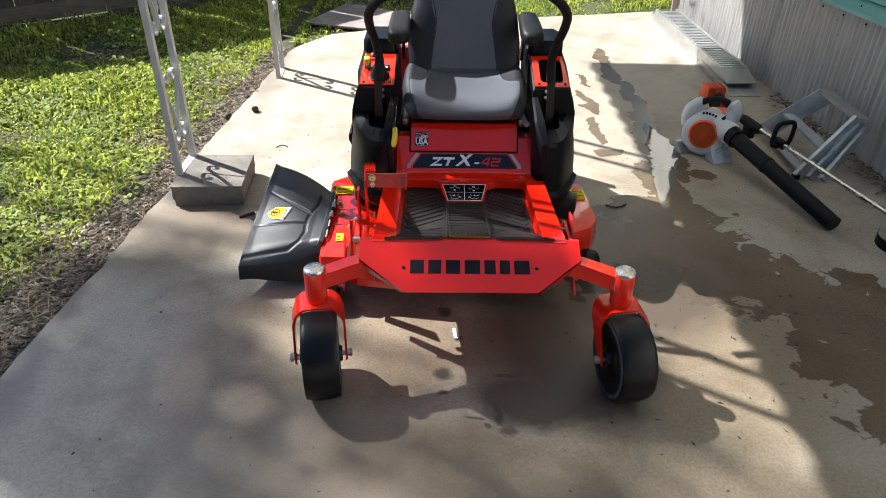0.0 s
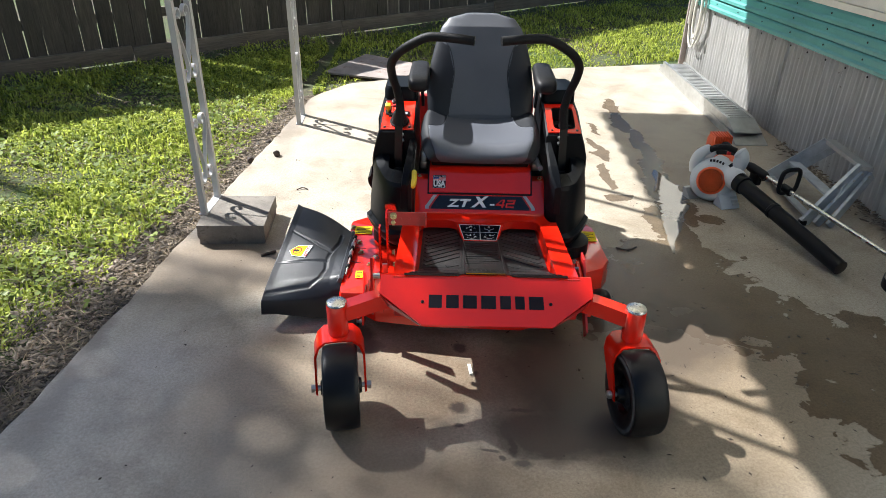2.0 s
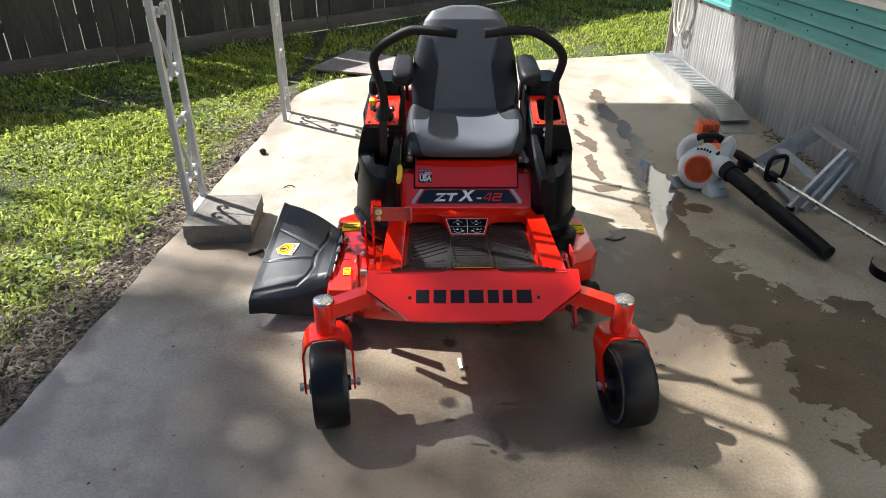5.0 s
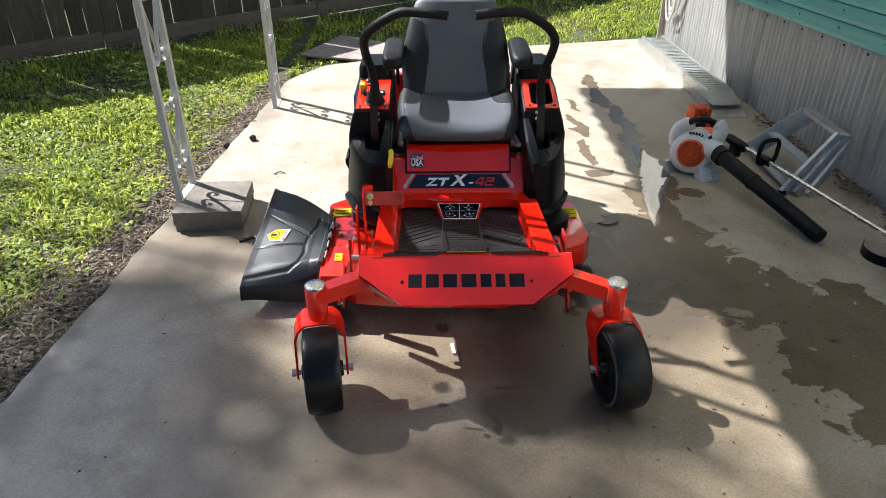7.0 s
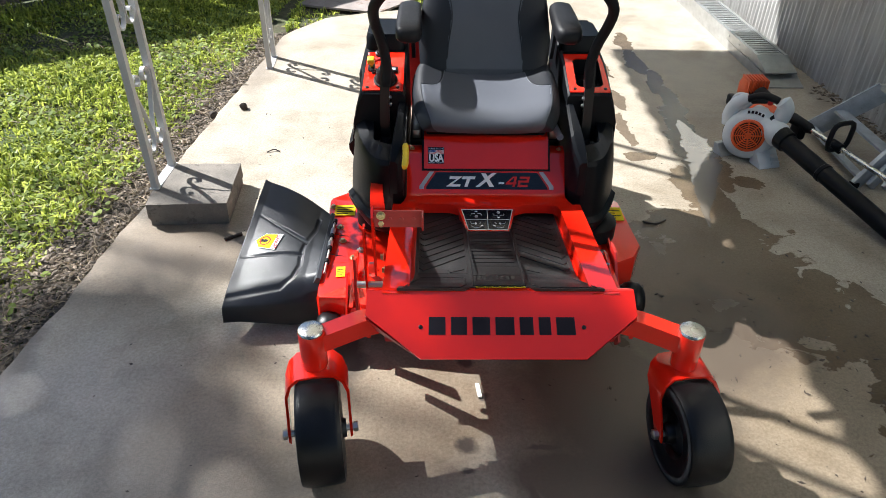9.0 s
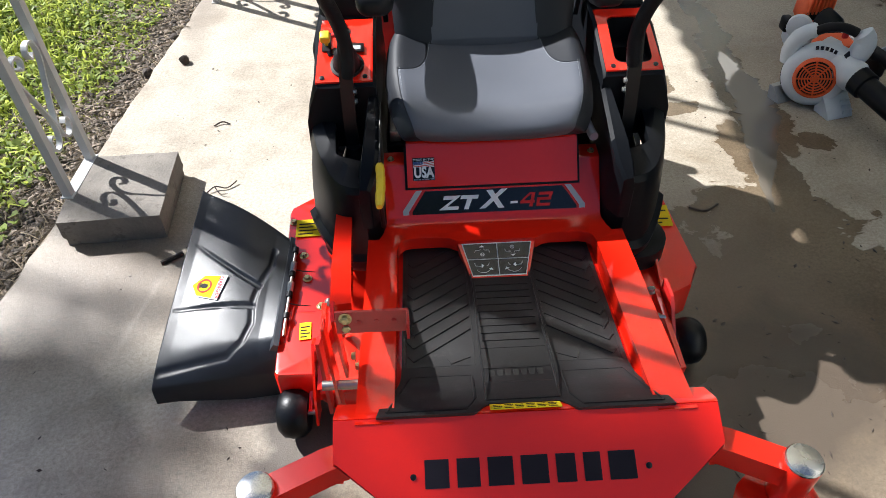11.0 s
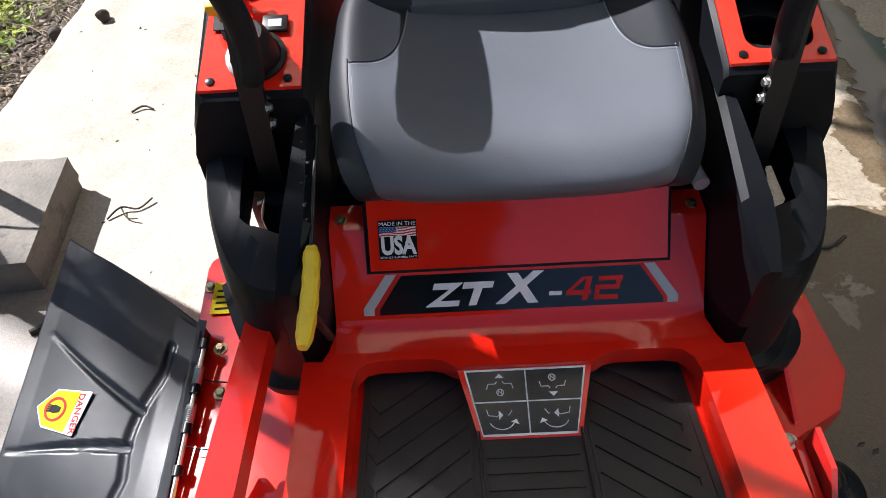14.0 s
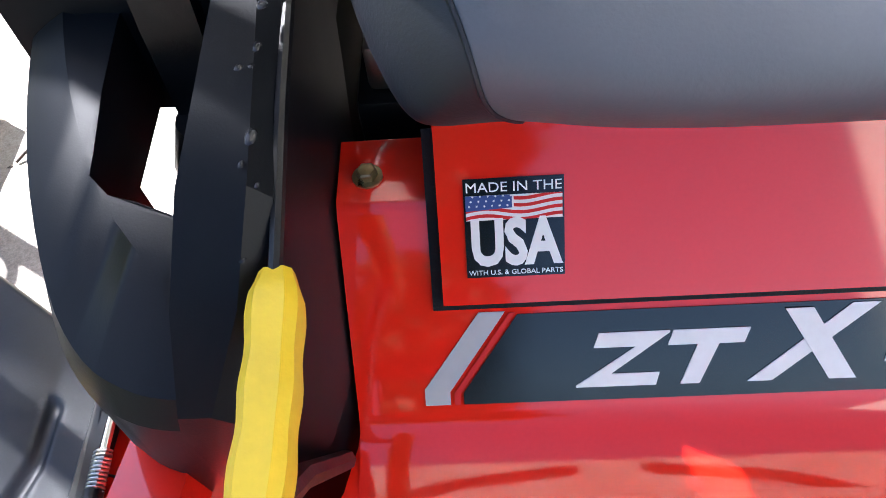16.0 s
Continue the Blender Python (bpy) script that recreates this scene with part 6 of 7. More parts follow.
# ---- loose things along the wall and in the yard ----
def build_ramp(name, x0, x1, y0, y1, z0, tall, turn):
    """An aluminium loading ramp: two side channels, cross slats and a sloped end plate."""
    ramp = new(name)
    ramp.matrix_basis = pose(x0, y0, z0, 0, 0, turn)
    tagged(ramp, "weathered aluminium loading ramp lying along the wall", "loading ramp", group="stacked ramps")
    w, L = x1 - x0, y1 - y0

    def add(nm, bm, mt=ALU):
        o = part(nm, bm, mt, None)
        o.parent = ramp
    for x in (0.0, w - 0.022):
        add("side_channel", bevel(rings([[(x, 0.16, 0), (x + 0.022, 0.16, 0), (x + 0.022, 0.16, tall), (x, 0.16, tall)], [(x, L, 0), (x + 0.022, L, 0), (x + 0.022, L, tall), (x, L, tall)]]), 0.003, 1))
    for k in range(9):
        add("rivet", lathe([(0.006, 0), (0.004, 0.003)], pose(-0.001, 0.25 + k * (L - 0.3) / 8, tall * 0.55, 0, -90, 0), 8))
    n = int((L - 0.2) / 0.042)
    for k in range(n):
        y = 0.18 + k * 0.042
        add("slat", box(0.023, w - 0.023, y, y + 0.024, tall - 0.016, tall - 0.002, 0.002, 1))
    add("end_plate", bevel(rings([[(0.002, 0.0, 0.0), (w - 0.002, 0.0, 0.0), (w - 0.002, 0.0, 0.006), (0.002, 0.0, 0.006)], [(0.002, 0.165, tall - 0.01), (w - 0.002, 0.165, tall - 0.01), (w - 0.002, 0.165, tall), (0.002, 0.165, tall)]]), 0.002, 1))
    for x in (0.001, w - 0.007):
        add("end_cheek", prism([(0.0, 0.0), (0.165, 0.0), (0.165, tall - 0.002), (0.0, 0.004)], 0.006, Matrix(((0, 0, 1, x), (1, 0, 0, 0), (0, 1, 0, 0), (0, 0, 0, 1)))))


build_ramp("loading_ramp", 1.80, 2.02, 2.58, 4.5, 0.001, 0.056, 0.5)
build_ramp("loading_ramp", 1.805, 2.0, 2.66, 4.36, 0.059, 0.056, 1.2)


def build_blower():
    at = Vector((1.36, 1.67, 0))
    blower = thing("leaf_blower", at, "pale grey handheld leaf blower with orange fan grille and black tube", "leaf blower")
    # the scroll housing, turned so that the grille looks out over the slab
    axis = Vector((-0.42, -0.86, 0.28)).normalized()
    c = Vector((1.375, 1.7, 0.135))
    q = axis.to_track_quat("Z", "Y").to_matrix().to_4x4()
    m = Matrix.Translation(c) @ q
    # volute: its rim swells towards the outlet
    out_dir = m.to_3x3().inverted() @ Vector((0.75, -0.1, 0.55))
    a_out = math.atan2(out_dir.y, out_dir.x)
    loops = []
    for r, h in ((0.05, -0.075), (0.085, -0.07), (0.102, -0.05), (0.111, -0.015), (0.111, 0.015), (0.104, 0.036), (0.092, 0.05), (0.074, 0.056)):
        loop = []
        for k in range(48):
            t = 2 * math.pi * k / 48
            d = (t - a_out + math.pi) % (2 * math.pi) - math.pi
            grow = 1.04 + 0.2 * math.exp(-((d - 0.25) / 0.75) ** 2) if r > 0.08 else 1.0
            loop.append(m @ Vector((r * grow * math.cos(t), r * grow * math.sin(t), h)))
        loops.append(loop)
    part("housing", rings(loops), BLOWER_WHITE, blower, angle=50)
    part("housing_seam", lathe([(0.1155, -0.003), (0.1175, -0.001), (0.1175, 0.001), (0.1155, 0.003)], m, 40, cap=False), BLACKMETAL, blower)
    part("grille_rim", lathe([(0.075, 0.048), (0.076, 0.064), (0.07, 0.072), (0.064, 0.074), (0.062, 0.066)], m, 36, cap=False), BLOWER_ORANGE, blower)
    part("grille_back", lathe([(0.066, 0.056), (0.066, 0.06), (0.0, 0.06)], m, 24), BLACKMETAL, blower)
    for r in (0.012, 0.022, 0.032, 0.042, 0.052):
        part("grille_ring", lathe([(r, 0.072), (r + 0.0045, 0.072), (r + 0.0045, 0.077), (r, 0.077), (r, 0.072)], m, 30, cap=False), BLOWER_ORANGE, blower)
    for k in range(8):
        a = radians(45 * k + 10)
        part("grille_spoke", box(0.008, 0.066, -0.0028, 0.0028, 0.071, 0.077, 0.001, 1, m @ Matrix.Rotation(a, 4, "Z")), BLOWER_ORANGE, blower)
    part("grille_hub", lathe([(0.01, 0.07), (0.01, 0.079), (0.0, 0.08)], m, 12), BLOWER_ORANGE, blower)
    # outlet neck and tube lying down on the slab
    p0, p1 = Vector((1.45, 1.66, 0.182)), Vector((1.478, 1.59, 0.174))
    part("outlet_neck", tube(smooth_path([(1.4, 1.75, 0.19), (1.425, 1.71, 0.187), p0, p1], 4), [0.075] * 4 + [0.066] * 4 + [0.058] * 4 + [0.05], 20), BLOWER_WHITE, blower)
    e = Vector((1.71, 0.875, 0.063))
    line = [p1 + (e - p1) * t for t in (-0.08, 0, 0.06, 0.065, 0.36, 0.365, 0.385, 0.39, 0.8, 1.0)]
    part("blower_tube", tube(line, [0.05, 0.051, 0.05, 0.041, 0.04, 0.043, 0.043, 0.039, 0.038, 0.036], 22), BLACK, blower, "long ribbed black blower tube")
    part("tube_mouth", tube([e - (e - p1) * 0.001, e + (e - p1) * 0.002], 0.033, 18), BLACKMETAL, blower)
    # motor box, feet, upper arms and the arched grip
    part("engine_cover", bevel(rings([[(x, y, z) for x, y in rounded(1.47, 1.79, 0.07 * k, 0.065 * k, 0.03)] for z, k in ((0.05, 0.9), (0.1, 1), (0.2, 1), (0.23, 0.8))]), 0.004), BLOWER_ORANGE, blower)
    # a ribbed bracket foot under the outlet and a small one on the far side
    for x, y, turn, k, mt in ((1.445, 1.615, 14, 1.0, BLOWER_WHITE), (1.29, 1.73, 20, 0.75, ALU)):
        foot_at = pose(x, y, 0.021, 0, 0, turn)
        foot = part("foot", bevel(rings([[foot_at @ Vector((a * k, b * k, h * k)) for a, b in ((-0.055, c0), (0.055, c0), (0.055, c1), (-0.055, c1))] for h, c0, c1 in ((0.0, -0.05, 0.03), (0.012, -0.046, 0.032), (0.07, 0.012, 0.04))]), 0.004, 2), mt, blower)
        for j in range(3):
            part("foot_rib", box(0.01, 0.05, -0.046 + 0.016 * j, -0.041 + 0.016 * j, 0.012 + 0.014 * j, 0.03 + 0.014 * j, 0.001, 1, foot_at), mt, foot)
    part("handle_arm", tube(smooth_path([(1.3, 1.77, 0.16), (1.295, 1.775, 0.22), (1.315, 1.76, 0.275), (1.35, 1.74, 0.302)], 4), [0.034] * 4 + [0.032] * 4 + [0.028] * 4 + [0.022], 14), BLOWER_WHITE, blower)
    part("handle_arm", bevel(tube(smooth_path([(1.47, 1.665, 0.19), (1.488, 1.66, 0.24), (1.495, 1.66, 0.29), (1.475, 1.672, 0.318)], 4), [0.036] * 4 + [0.039] * 4 + [0.036] * 4 + [0.022], 16), 0.004, 1, 50), BLOWER_WHITE, blower)
    part("grip", tube(smooth_path([(1.345, 1.735, 0.298), (1.375, 1.72, 0.318), (1.42, 1.7, 0.325), (1.465, 1.68, 0.312)], 5), 0.0175, 12), FOAM, blower, "black rubber arched grip")
    part("trigger", box(1.425, 1.445, 1.69, 1.705, 0.285, 0.305, 0.003), LABEL_RED, blower)
    blower.matrix_basis = Matrix.Translation((-0.035, 0.025, -0.02)) @ blower.matrix_basis
    # maker's mark as plain dark bars, and a small plate
    side = Matrix.Translation((-0.035, 0.025, -0.02)) @ m
    up = side.to_3x3().inverted() @ Vector((0, 0, 1))
    a0 = math.atan2(up.y, up.x)
    for k in range(5):
        a = a0 + 0.22 - 0.15 * k
        part("lettering_block", box(-0.007, 0.007, -0.0055, 0.0055, -0.001, 0.0016, 0, 1, side @ Matrix.Rotation(a, 4, "Z") @ Matrix.Translation((0.109, 0, 0.0505)) @ pose(0, 0, 0, 0, 38, 0)), DARKINK, blower)
    part("plate", box(-0.014, 0.014, -0.022, 0.022, -0.001, 0.002, 0, 1, side @ Matrix.Rotation(a0 - 0.8, 4, "Z") @ Matrix.Translation((0.127, 0, 0.0445)) @ pose(0, 0, 0, 0, 45, 0)), LABEL_BLACK, blower)


def build_trimmer():
    at = Vector((1.53, 2.06, 0))
    trim = thing("string_trimmer", at, "string trimmer with orange motor cover and long metal shaft", "string trimmer")
    part("motor_cover", bevel(rings([[(x, y, z) for x, y in rounded(1.53, 2.2, 0.062 * k, 0.058 * k, 0.024)] for z, k in ((0.1, 0.85), (0.12, 1), (0.18, 1), (0.205, 0.86), (0.212, 0.6))]), 0.005), BLOWER_ORANGE, trim)
    for k in range(7):
        part("cooling_fin", box(1.478 + 0.016 * k, 1.486 + 0.016 * k, 2.135, 2.24, 0.15, 0.22, 0.002, 1), BLOWER_ORANGE, trim)
    part("cooling_slot", box(1.476, 1.586, 2.1405, 2.143, 0.125, 0.16, 0.001, 1), BLACKMETAL, trim)
    part("fuel_tank", bevel(rings([[(x, y, z) for x, y in rounded(1.475, 2.16, 0.05 * k, 0.055 * k, 0.03)] for z, k in ((0.005, 0.8), (0.03, 1), (0.09, 1), (0.115, 0.85))]), 0.006), BLOWER_WHITE, trim)
    part("starter_housing", lathe([(0.05, 0), (0.05, 0.025), (0.035, 0.035), (0.0, 0.037)], frame_of((1.45, 2.12, 0.115), (0.8, -0.5, 0), (0, 0, 1)), 20), BLOWER_WHITE, trim)
    part("air_filter", box(1.41, 1.45, 2.16, 2.22, 0.06, 0.12, 0.01, 3), BLACK, trim)
    a, b = Vector((1.53, 2.03, 0.16)), Vector((1.955, 0.66, 0.1))
    part("shaft", tube([a, b], 0.0125, 12), CHROME, trim, "bright metal shaft")
    d = (b - a).normalized()
    part("clutch_housing", tube([a - d * 0.05, a + d * 0.02, a + d * 0.06], [0.05, 0.04, 0.02], 16), BLACK, trim)
    part("throttle_grip", tube([a + d * 0.18, a + d * 0.21, a + d * 0.32, a + d * 0.34], [0.02, 0.027, 0.025, 0.018], 14), FOAM, trim)
    part("grip_guard", box(-0.018, 0.018, -0.05, 0.05, -0.07, 0.0, 0.012, 3, Matrix.Translation(a + d * 0.26)), BLACK, trim)
    # looped front handle
    c = a + d * 0.5
    side = d.cross(Vector((0, 0, 1))).normalized()
    up = side.cross(d).normalized()
    loop = []
    for k in range(25):
        t = 2 * math.pi * k / 24
        u, v = math.cos(t), math.sin(t)
        r = 0.058 / max(0.72, (abs(u) ** 4 + abs(v) ** 4) ** 0.25)
        loop.append(c + side * u * r + up * (v * r * 1.15 + 0.05))
    part("loop_handle", tube(loop, 0.0115, 10), FOAM, trim, "black looped front handle")
    part("handle_clamp", tube([c - d * 0.03, c + d * 0.03], 0.024, 12), BLACK, trim)
    part("cutting_head", lathe([(0.03, 0.12), (0.05, 0.1), (0.058, 0.06), (0.055, 0.02), (0.03, 0.005)], Matrix.Translation((1.905, 0.66, 0.0)), 24), BLACK, trim)
    part("guard", bevel(rings([[(1.86 + 0.1 * math.cos(t), 0.7 + 0.1 * math.sin(t), z) for t in np.linspace(2.2, 5.4, 14)] for z in (0.1, 0.055)], cap=False, closed=False), 0.0), BLACK, trim)
    g = trim.children[-1]
    md = bmesh.new()
    md.from_mesh(g.data)
    bmesh.ops.solidify(md, geom=md.faces[:], thickness=0.005)
    md.to_mesh(g.data)
    md.free()


def build_ladder():
    at = Vector((1.9, 1.6, 0))
    ladder = thing("step_ladder", at, "scratched folded aluminium step ladder leaning on the wall", "ladder")

    def bar(nm, p, q, a, b, mt=ALU_BLUE):
        return part(nm, bevel(tube([p, q], 1.0, section=rect(a, b)), 0.002, 1), mt, ladder)
    # two pairs of nested side rails, joined by a top cap and treads
    bar("side_rail", (1.995, 1.86, 0.3), (1.76, 2.0, 0.012), 0.008, 0.028)
    bar("side_rail", (2.03, 1.84, 0.27), (1.83, 1.98, 0.012), 0.008, 0.02)
    bar("side_rail", (2.0, 1.5, 0.3), (1.74, 1.42, 0.012), 0.01, 0.03)
    bar("side_rail", (2.03, 1.495, 0.28), (1.80, 1.405, 0.012), 0.009, 0.026)
    bar("side_rail", (2.06, 1.49, 0.26), (1.86, 1.39, 0.012), 0.009, 0.024)
    part("top_cap", bevel(rings([[(1.985, y, 0.29), (2.05, y, 0.285), (2.05, y, 0.305), (1.985, y, 0.312)] for y in (1.88, 1.475)]), 0.004, 2), ALU, ladder)
    bar("tread", (1.87, 1.92, 0.15), (1.87, 1.46, 0.15), 0.03, 0.006)
    bar("tread", (1.78, 1.96, 0.04), (1.77, 1.43, 0.04), 0.02, 0.006)
    bar("brace", (1.93, 1.47, 0.22), (1.83, 1.41, 0.03), 0.004, 0.008, ALU)
    for p in ((1.995, 1.485, 0.27), (1.96, 1.475, 0.235), (1.86, 1.445, 0.13), (1.8, 1.425, 0.07), (2.03, 1.48, 0.26)):
        part("rivet", lathe([(0.008, 0), (0.006, 0.004)], Matrix.Translation(p) @ pose(0, 0, 0, 90, 0, 14) @ Matrix.Translation((0, 0, 0.012)), 10), STEEL, ladder)
    for x, y in ((1.755, 2.002), (1.735, 1.42)):
        part("rubber_foot", box(x - 0.018, x + 0.02, y - 0.015, y + 0.015, 0, 0.028, 0.005), RUBBER, ladder)


def build_yard_bits():
    # old plywood board on the grass
    bm = prism([(-0.47, -0.19), (0.16, -0.45), (0.5, -0.1), (-0.13, 0.36)], 0.016, None, 0.002, 1)
    bmesh.ops.subdivide_edges(bm, edges=[e for e in bm.edges if e.calc_length() > 0.2], cuts=5, use_grid_fill=True)
    o = part("plywood_board", bm, BOARD_GREY)
    o.matrix_basis = pose(-0.78, 4.47, -0.008, 2.0, -1.5, 3)
    tagged(o, "grey weathered plywood sheet lying on the lawn", "board")
    # garden hose hung at the far end of the wall
    pts = []
    for k in range(150):
        t = k / 149
        a = 2 * math.pi * 4.3 * t
        pts.append((wall_x(4.4) - 0.035 - 0.05 * t, 4.42 + (0.11 + 0.03 * math.sin(9 * t)) * math.sin(a), 0.52 + (0.22 + 0.05 * math.cos(7 * t)) * math.cos(a) - 0.03 * t))
    hose = part("garden_hose", tube(pts, 0.009, 8), HOSE)
    tagged(hose, "coiled off-white garden hose hanging on the wall", "hose")


def puddle_mesh():
    left, right = [], []
    for k in range(90):
        t = k / 89
        y = 2.13 - 1.05 * t
        x = float(np.interp(y, [1.08, 1.2, 1.34, 1.55, 1.75, 1.88, 1.98, 2.08, 2.13], [0.972, 0.992, 1.04, 1.1, 1.15, 1.15, 1.14, 1.14, 1.14]))
        w = float(np.interp(y, [1.08, 1.2, 1.34, 1.55, 1.75, 1.88, 1.98, 2.08, 2.13], [0.004, 0.016, 0.045, 0.07, 0.08, 0.066, 0.04, 0.02, 0.004]))
        left.append((x - w * (1 + 0.4 * noise.noise((t * 9, 1, 0)) + 0.45 * noise.noise((t * 42, 1, 0))), y))
        right.append((x + w * (1 + 0.4 * noise.noise((t * 9, 5, 0)) + 0.45 * noise.noise((t * 42, 5, 0))), y))
    m, nt, b = nodes_of("puddle_water")
    b.inputs["Base Color"].default_value = (0.115, 0.097, 0.075, 1)
    b.inputs["Roughness"].default_value, b.inputs["IOR"].default_value = 0.02, 2.3
    n = noise_node(nt, 26, 3, 0.5)
    bump_node(nt, b, n.outputs[0], 0.03, 0.01)
    bm = prism(left + right[::-1], 0.0012, Matrix.Translation((0, 0, 0.0006)))
    tagged(part("puddle", bm, m, smooth=False), "thin pool of clear water on the slab", "puddle")


build_blower()
build_trimmer()
build_ladder()
build_yard_bits()
puddle_mesh()


# ---- lawn, litter and added unseen trees ----
FENCE_A, FENCE_U = np.array((-3.94, 3.95)), np.array((4.73, 3.67)) / math.hypot(4.73, 3.67)


def leaf_material(name, a, b_, rough=0.5, trans=0.35):
    m, nt, b = nodes_of(name)
    r = nt.nodes.new("ShaderNodeNewGeometry").outputs["Random Per Island"]
    n = noise_node(nt, 1.6, 3, 0.6)
    k = math_node(nt, "ADD", math_node(nt, "MULTIPLY", r, 0.55), math_node(nt, "MULTIPLY", n.outputs[0], 0.5))
    col = ramp_node(nt, k, [(0.2, a), (0.75, b_)]).outputs[0]
    nt.links.new(col, b.inputs["Base Color"])
    b.inputs["Roughness"].default_value = rough
    b.inputs["Specular IOR Level"].default_value = 0.25
    tr = nt.nodes.new("ShaderNodeBsdfTranslucent")
    nt.links.new(col, tr.inputs["Color"])
    mx = nt.nodes.new("ShaderNodeMixShader")
    mx.inputs[0].default_value = trans
    nt.links.new(b.outputs[0], mx.inputs[1])
    nt.links.new(tr.outputs[0], mx.inputs[2])
    nt.links.new(mx.outputs[0], nt.nodes["Material Output"].inputs[0])
    return m


def off_slab(x, y):
    """How far a point lies out on the lawn, past the slab's edges (negative: on the slab)."""
    left = np.interp(y, [-6, -0.21, 0.6, 1.6, 3.45], [-2.05, -1.56, -1.46, -1.38, -1.21]) - x
    far = y - np.interp(x, [-1.21, -0.98, -0.77, 0.88, 1.9, 2.5], [3.48, 3.86, 3.97, 4.5, 4.73, 4.85])
    return np.maximum(np.where((y < 3.9) | (x < -1.21), left, -9), np.where(x > -1.25, far, -9))


def fast_mesh(name, verts, faces, material):
    me = bpy.data.meshes.new(name)
    me.from_pydata(verts.tolist(), [], faces.tolist())
    me.materials.append(material)
    me.update()
    return new(name, me)


def ground_z(x, y):
    return -0.045 + 0.022 * noise.noise((x * 1.7, y * 1.7, 0.3)) + 0.012 * noise.noise((x * 5, y * 5, 2.1))


def build_lawn():
    rng = np.random.default_rng(7)
    zones = [(-4.6, -1.2, -0.6, 6.2, 95000), (-2.6, 3.6, 3.4, 9.0, 62000)]
    xs, ys = [], []
    for x0, x1, y0, y1, n in zones:
        xs.append(rng.uniform(x0, x1, n))
        ys.append(rng.uniform(y0, y1, n))
    x, y = np.concatenate(xs), np.concatenate(ys)
    d = off_slab(x, y)
    f = (x - FENCE_A[0]) * FENCE_U[1] - (y - FENCE_A[1]) * FENCE_U[0]
    patch = np.array([noise.noise((a * 1.3, b * 1.3, 5.0)) + 0.5 * noise.noise((a * 4, b * 4, 9.0)) for a, b in zip(x, y)])
    border = 0.17 + 0.16 * patch + 0.14 * np.clip((1.3 - y) / 0.8, 0, 1)
    keep = (d > border) & (f > 0.06) & (patch > -0.62 - 0.25 * rng.random(len(x))) & ((f > 0.35) | (rng.random(len(x)) < 0.25))
    keep &= ~((np.abs(x + 0.78) < 0.4) & (np.abs(y - 4.47) < 0.3))
    keep &= (x < 2.0) | (y > 4.95)
    x, y, patch = x[keep], y[keep], patch[keep]
    n = len(x)
    z = np.array([ground_z(a, b) for a, b in zip(x, y)])
    high = rng.uniform(0.014, 0.06, n) * (1 + 1.1 * patch)
    wide = rng.uniform(0.0024, 0.0074, n)
    a = rng.uniform(0, 2 * np.pi, n)
    lean = rng.uniform(0.15, 1.25, n)
    side = np.stack([-np.sin(a), np.cos(a), np.zeros(n)], 1) * wide[:, None]
    out = np.stack([np.cos(a), np.sin(a), np.zeros(n)], 1)
    root = np.stack([x, y, z - 0.004], 1)
    mid = root + out * (lean * high * 0.35)[:, None] + np.array((0, 0, 1)) * (high * 0.7)[:, None]
    tip = root + out * (lean * high * 1.05)[:, None] + np.array((0, 0, 1)) * (high * (1.05 - 0.35 * lean))[:, None]
    verts = np.stack([root - side, root + side, mid + side, mid - side, tip - side * 0.15, tip + side * 0.15], 1).reshape(-1, 3)
    i = np.arange(n)[:, None] * 6
    faces = np.concatenate([i + np.array([[0, 1, 2, 3]]), i + np.array([[3, 2, 5, 4]])], 1).reshape(-1, 4)
    lawn = fast_mesh("lawn", verts, faces, leaf_material("grass_blade", (0.05, 0.1, 0.01), (0.62, 0.68, 0.13), 0.42, 0.5))
    tagged(lawn, "short rough green grass with thin patches", "grass", kind="stuff")
    # low broad-leaved weeds among the grass
    m = 16000
    x, y = rng.uniform(-4.4, -1.2, m), rng.uniform(-0.4, 4.4, m)
    d = off_slab(x, y)
    f = (x - FENCE_A[0]) * FENCE_U[1] - (y - FENCE_A[1]) * FENCE_U[0]
    pt = np.array([noise.noise((a * 1.9, b * 1.9, 15.0)) for a, b in zip(x, y)])
    keep = (d > 0.15) & (f > 0.3) & (pt > -0.12)
    x, y = x[keep], y[keep]
    n = len(x)
    z = np.array([ground_z(a, b) for a, b in zip(x, y)]) + rng.uniform(0.01, 0.036, n)
    a, r, tilt = rng.uniform(0, 6.28, n), rng.uniform(0.006, 0.018, n), rng.uniform(-0.7, 0.7, (n, 2))
    ring = []
    for k in range(6):
        t = a + k * math.pi / 3
        kx, ky = np.cos(t) * r, np.sin(t) * r
        ring.append(np.stack([x + kx, y + ky, z + kx * tilt[:, 0] + ky * tilt[:, 1]], 1))
    verts = np.stack(ring, 1).reshape(-1, 3)
    faces = (np.arange(n)[:, None] * 6 + np.arange(6)[None])
    weeds = fast_mesh("weeds", verts, faces, leaf_material("weed_leaf", (0.13, 0.19, 0.035), (0.36, 0.44, 0.12), 0.6, 0.4))
    tagged(weeds, "low broad-leaved weeds in the lawn", "weeds", kind="stuff")


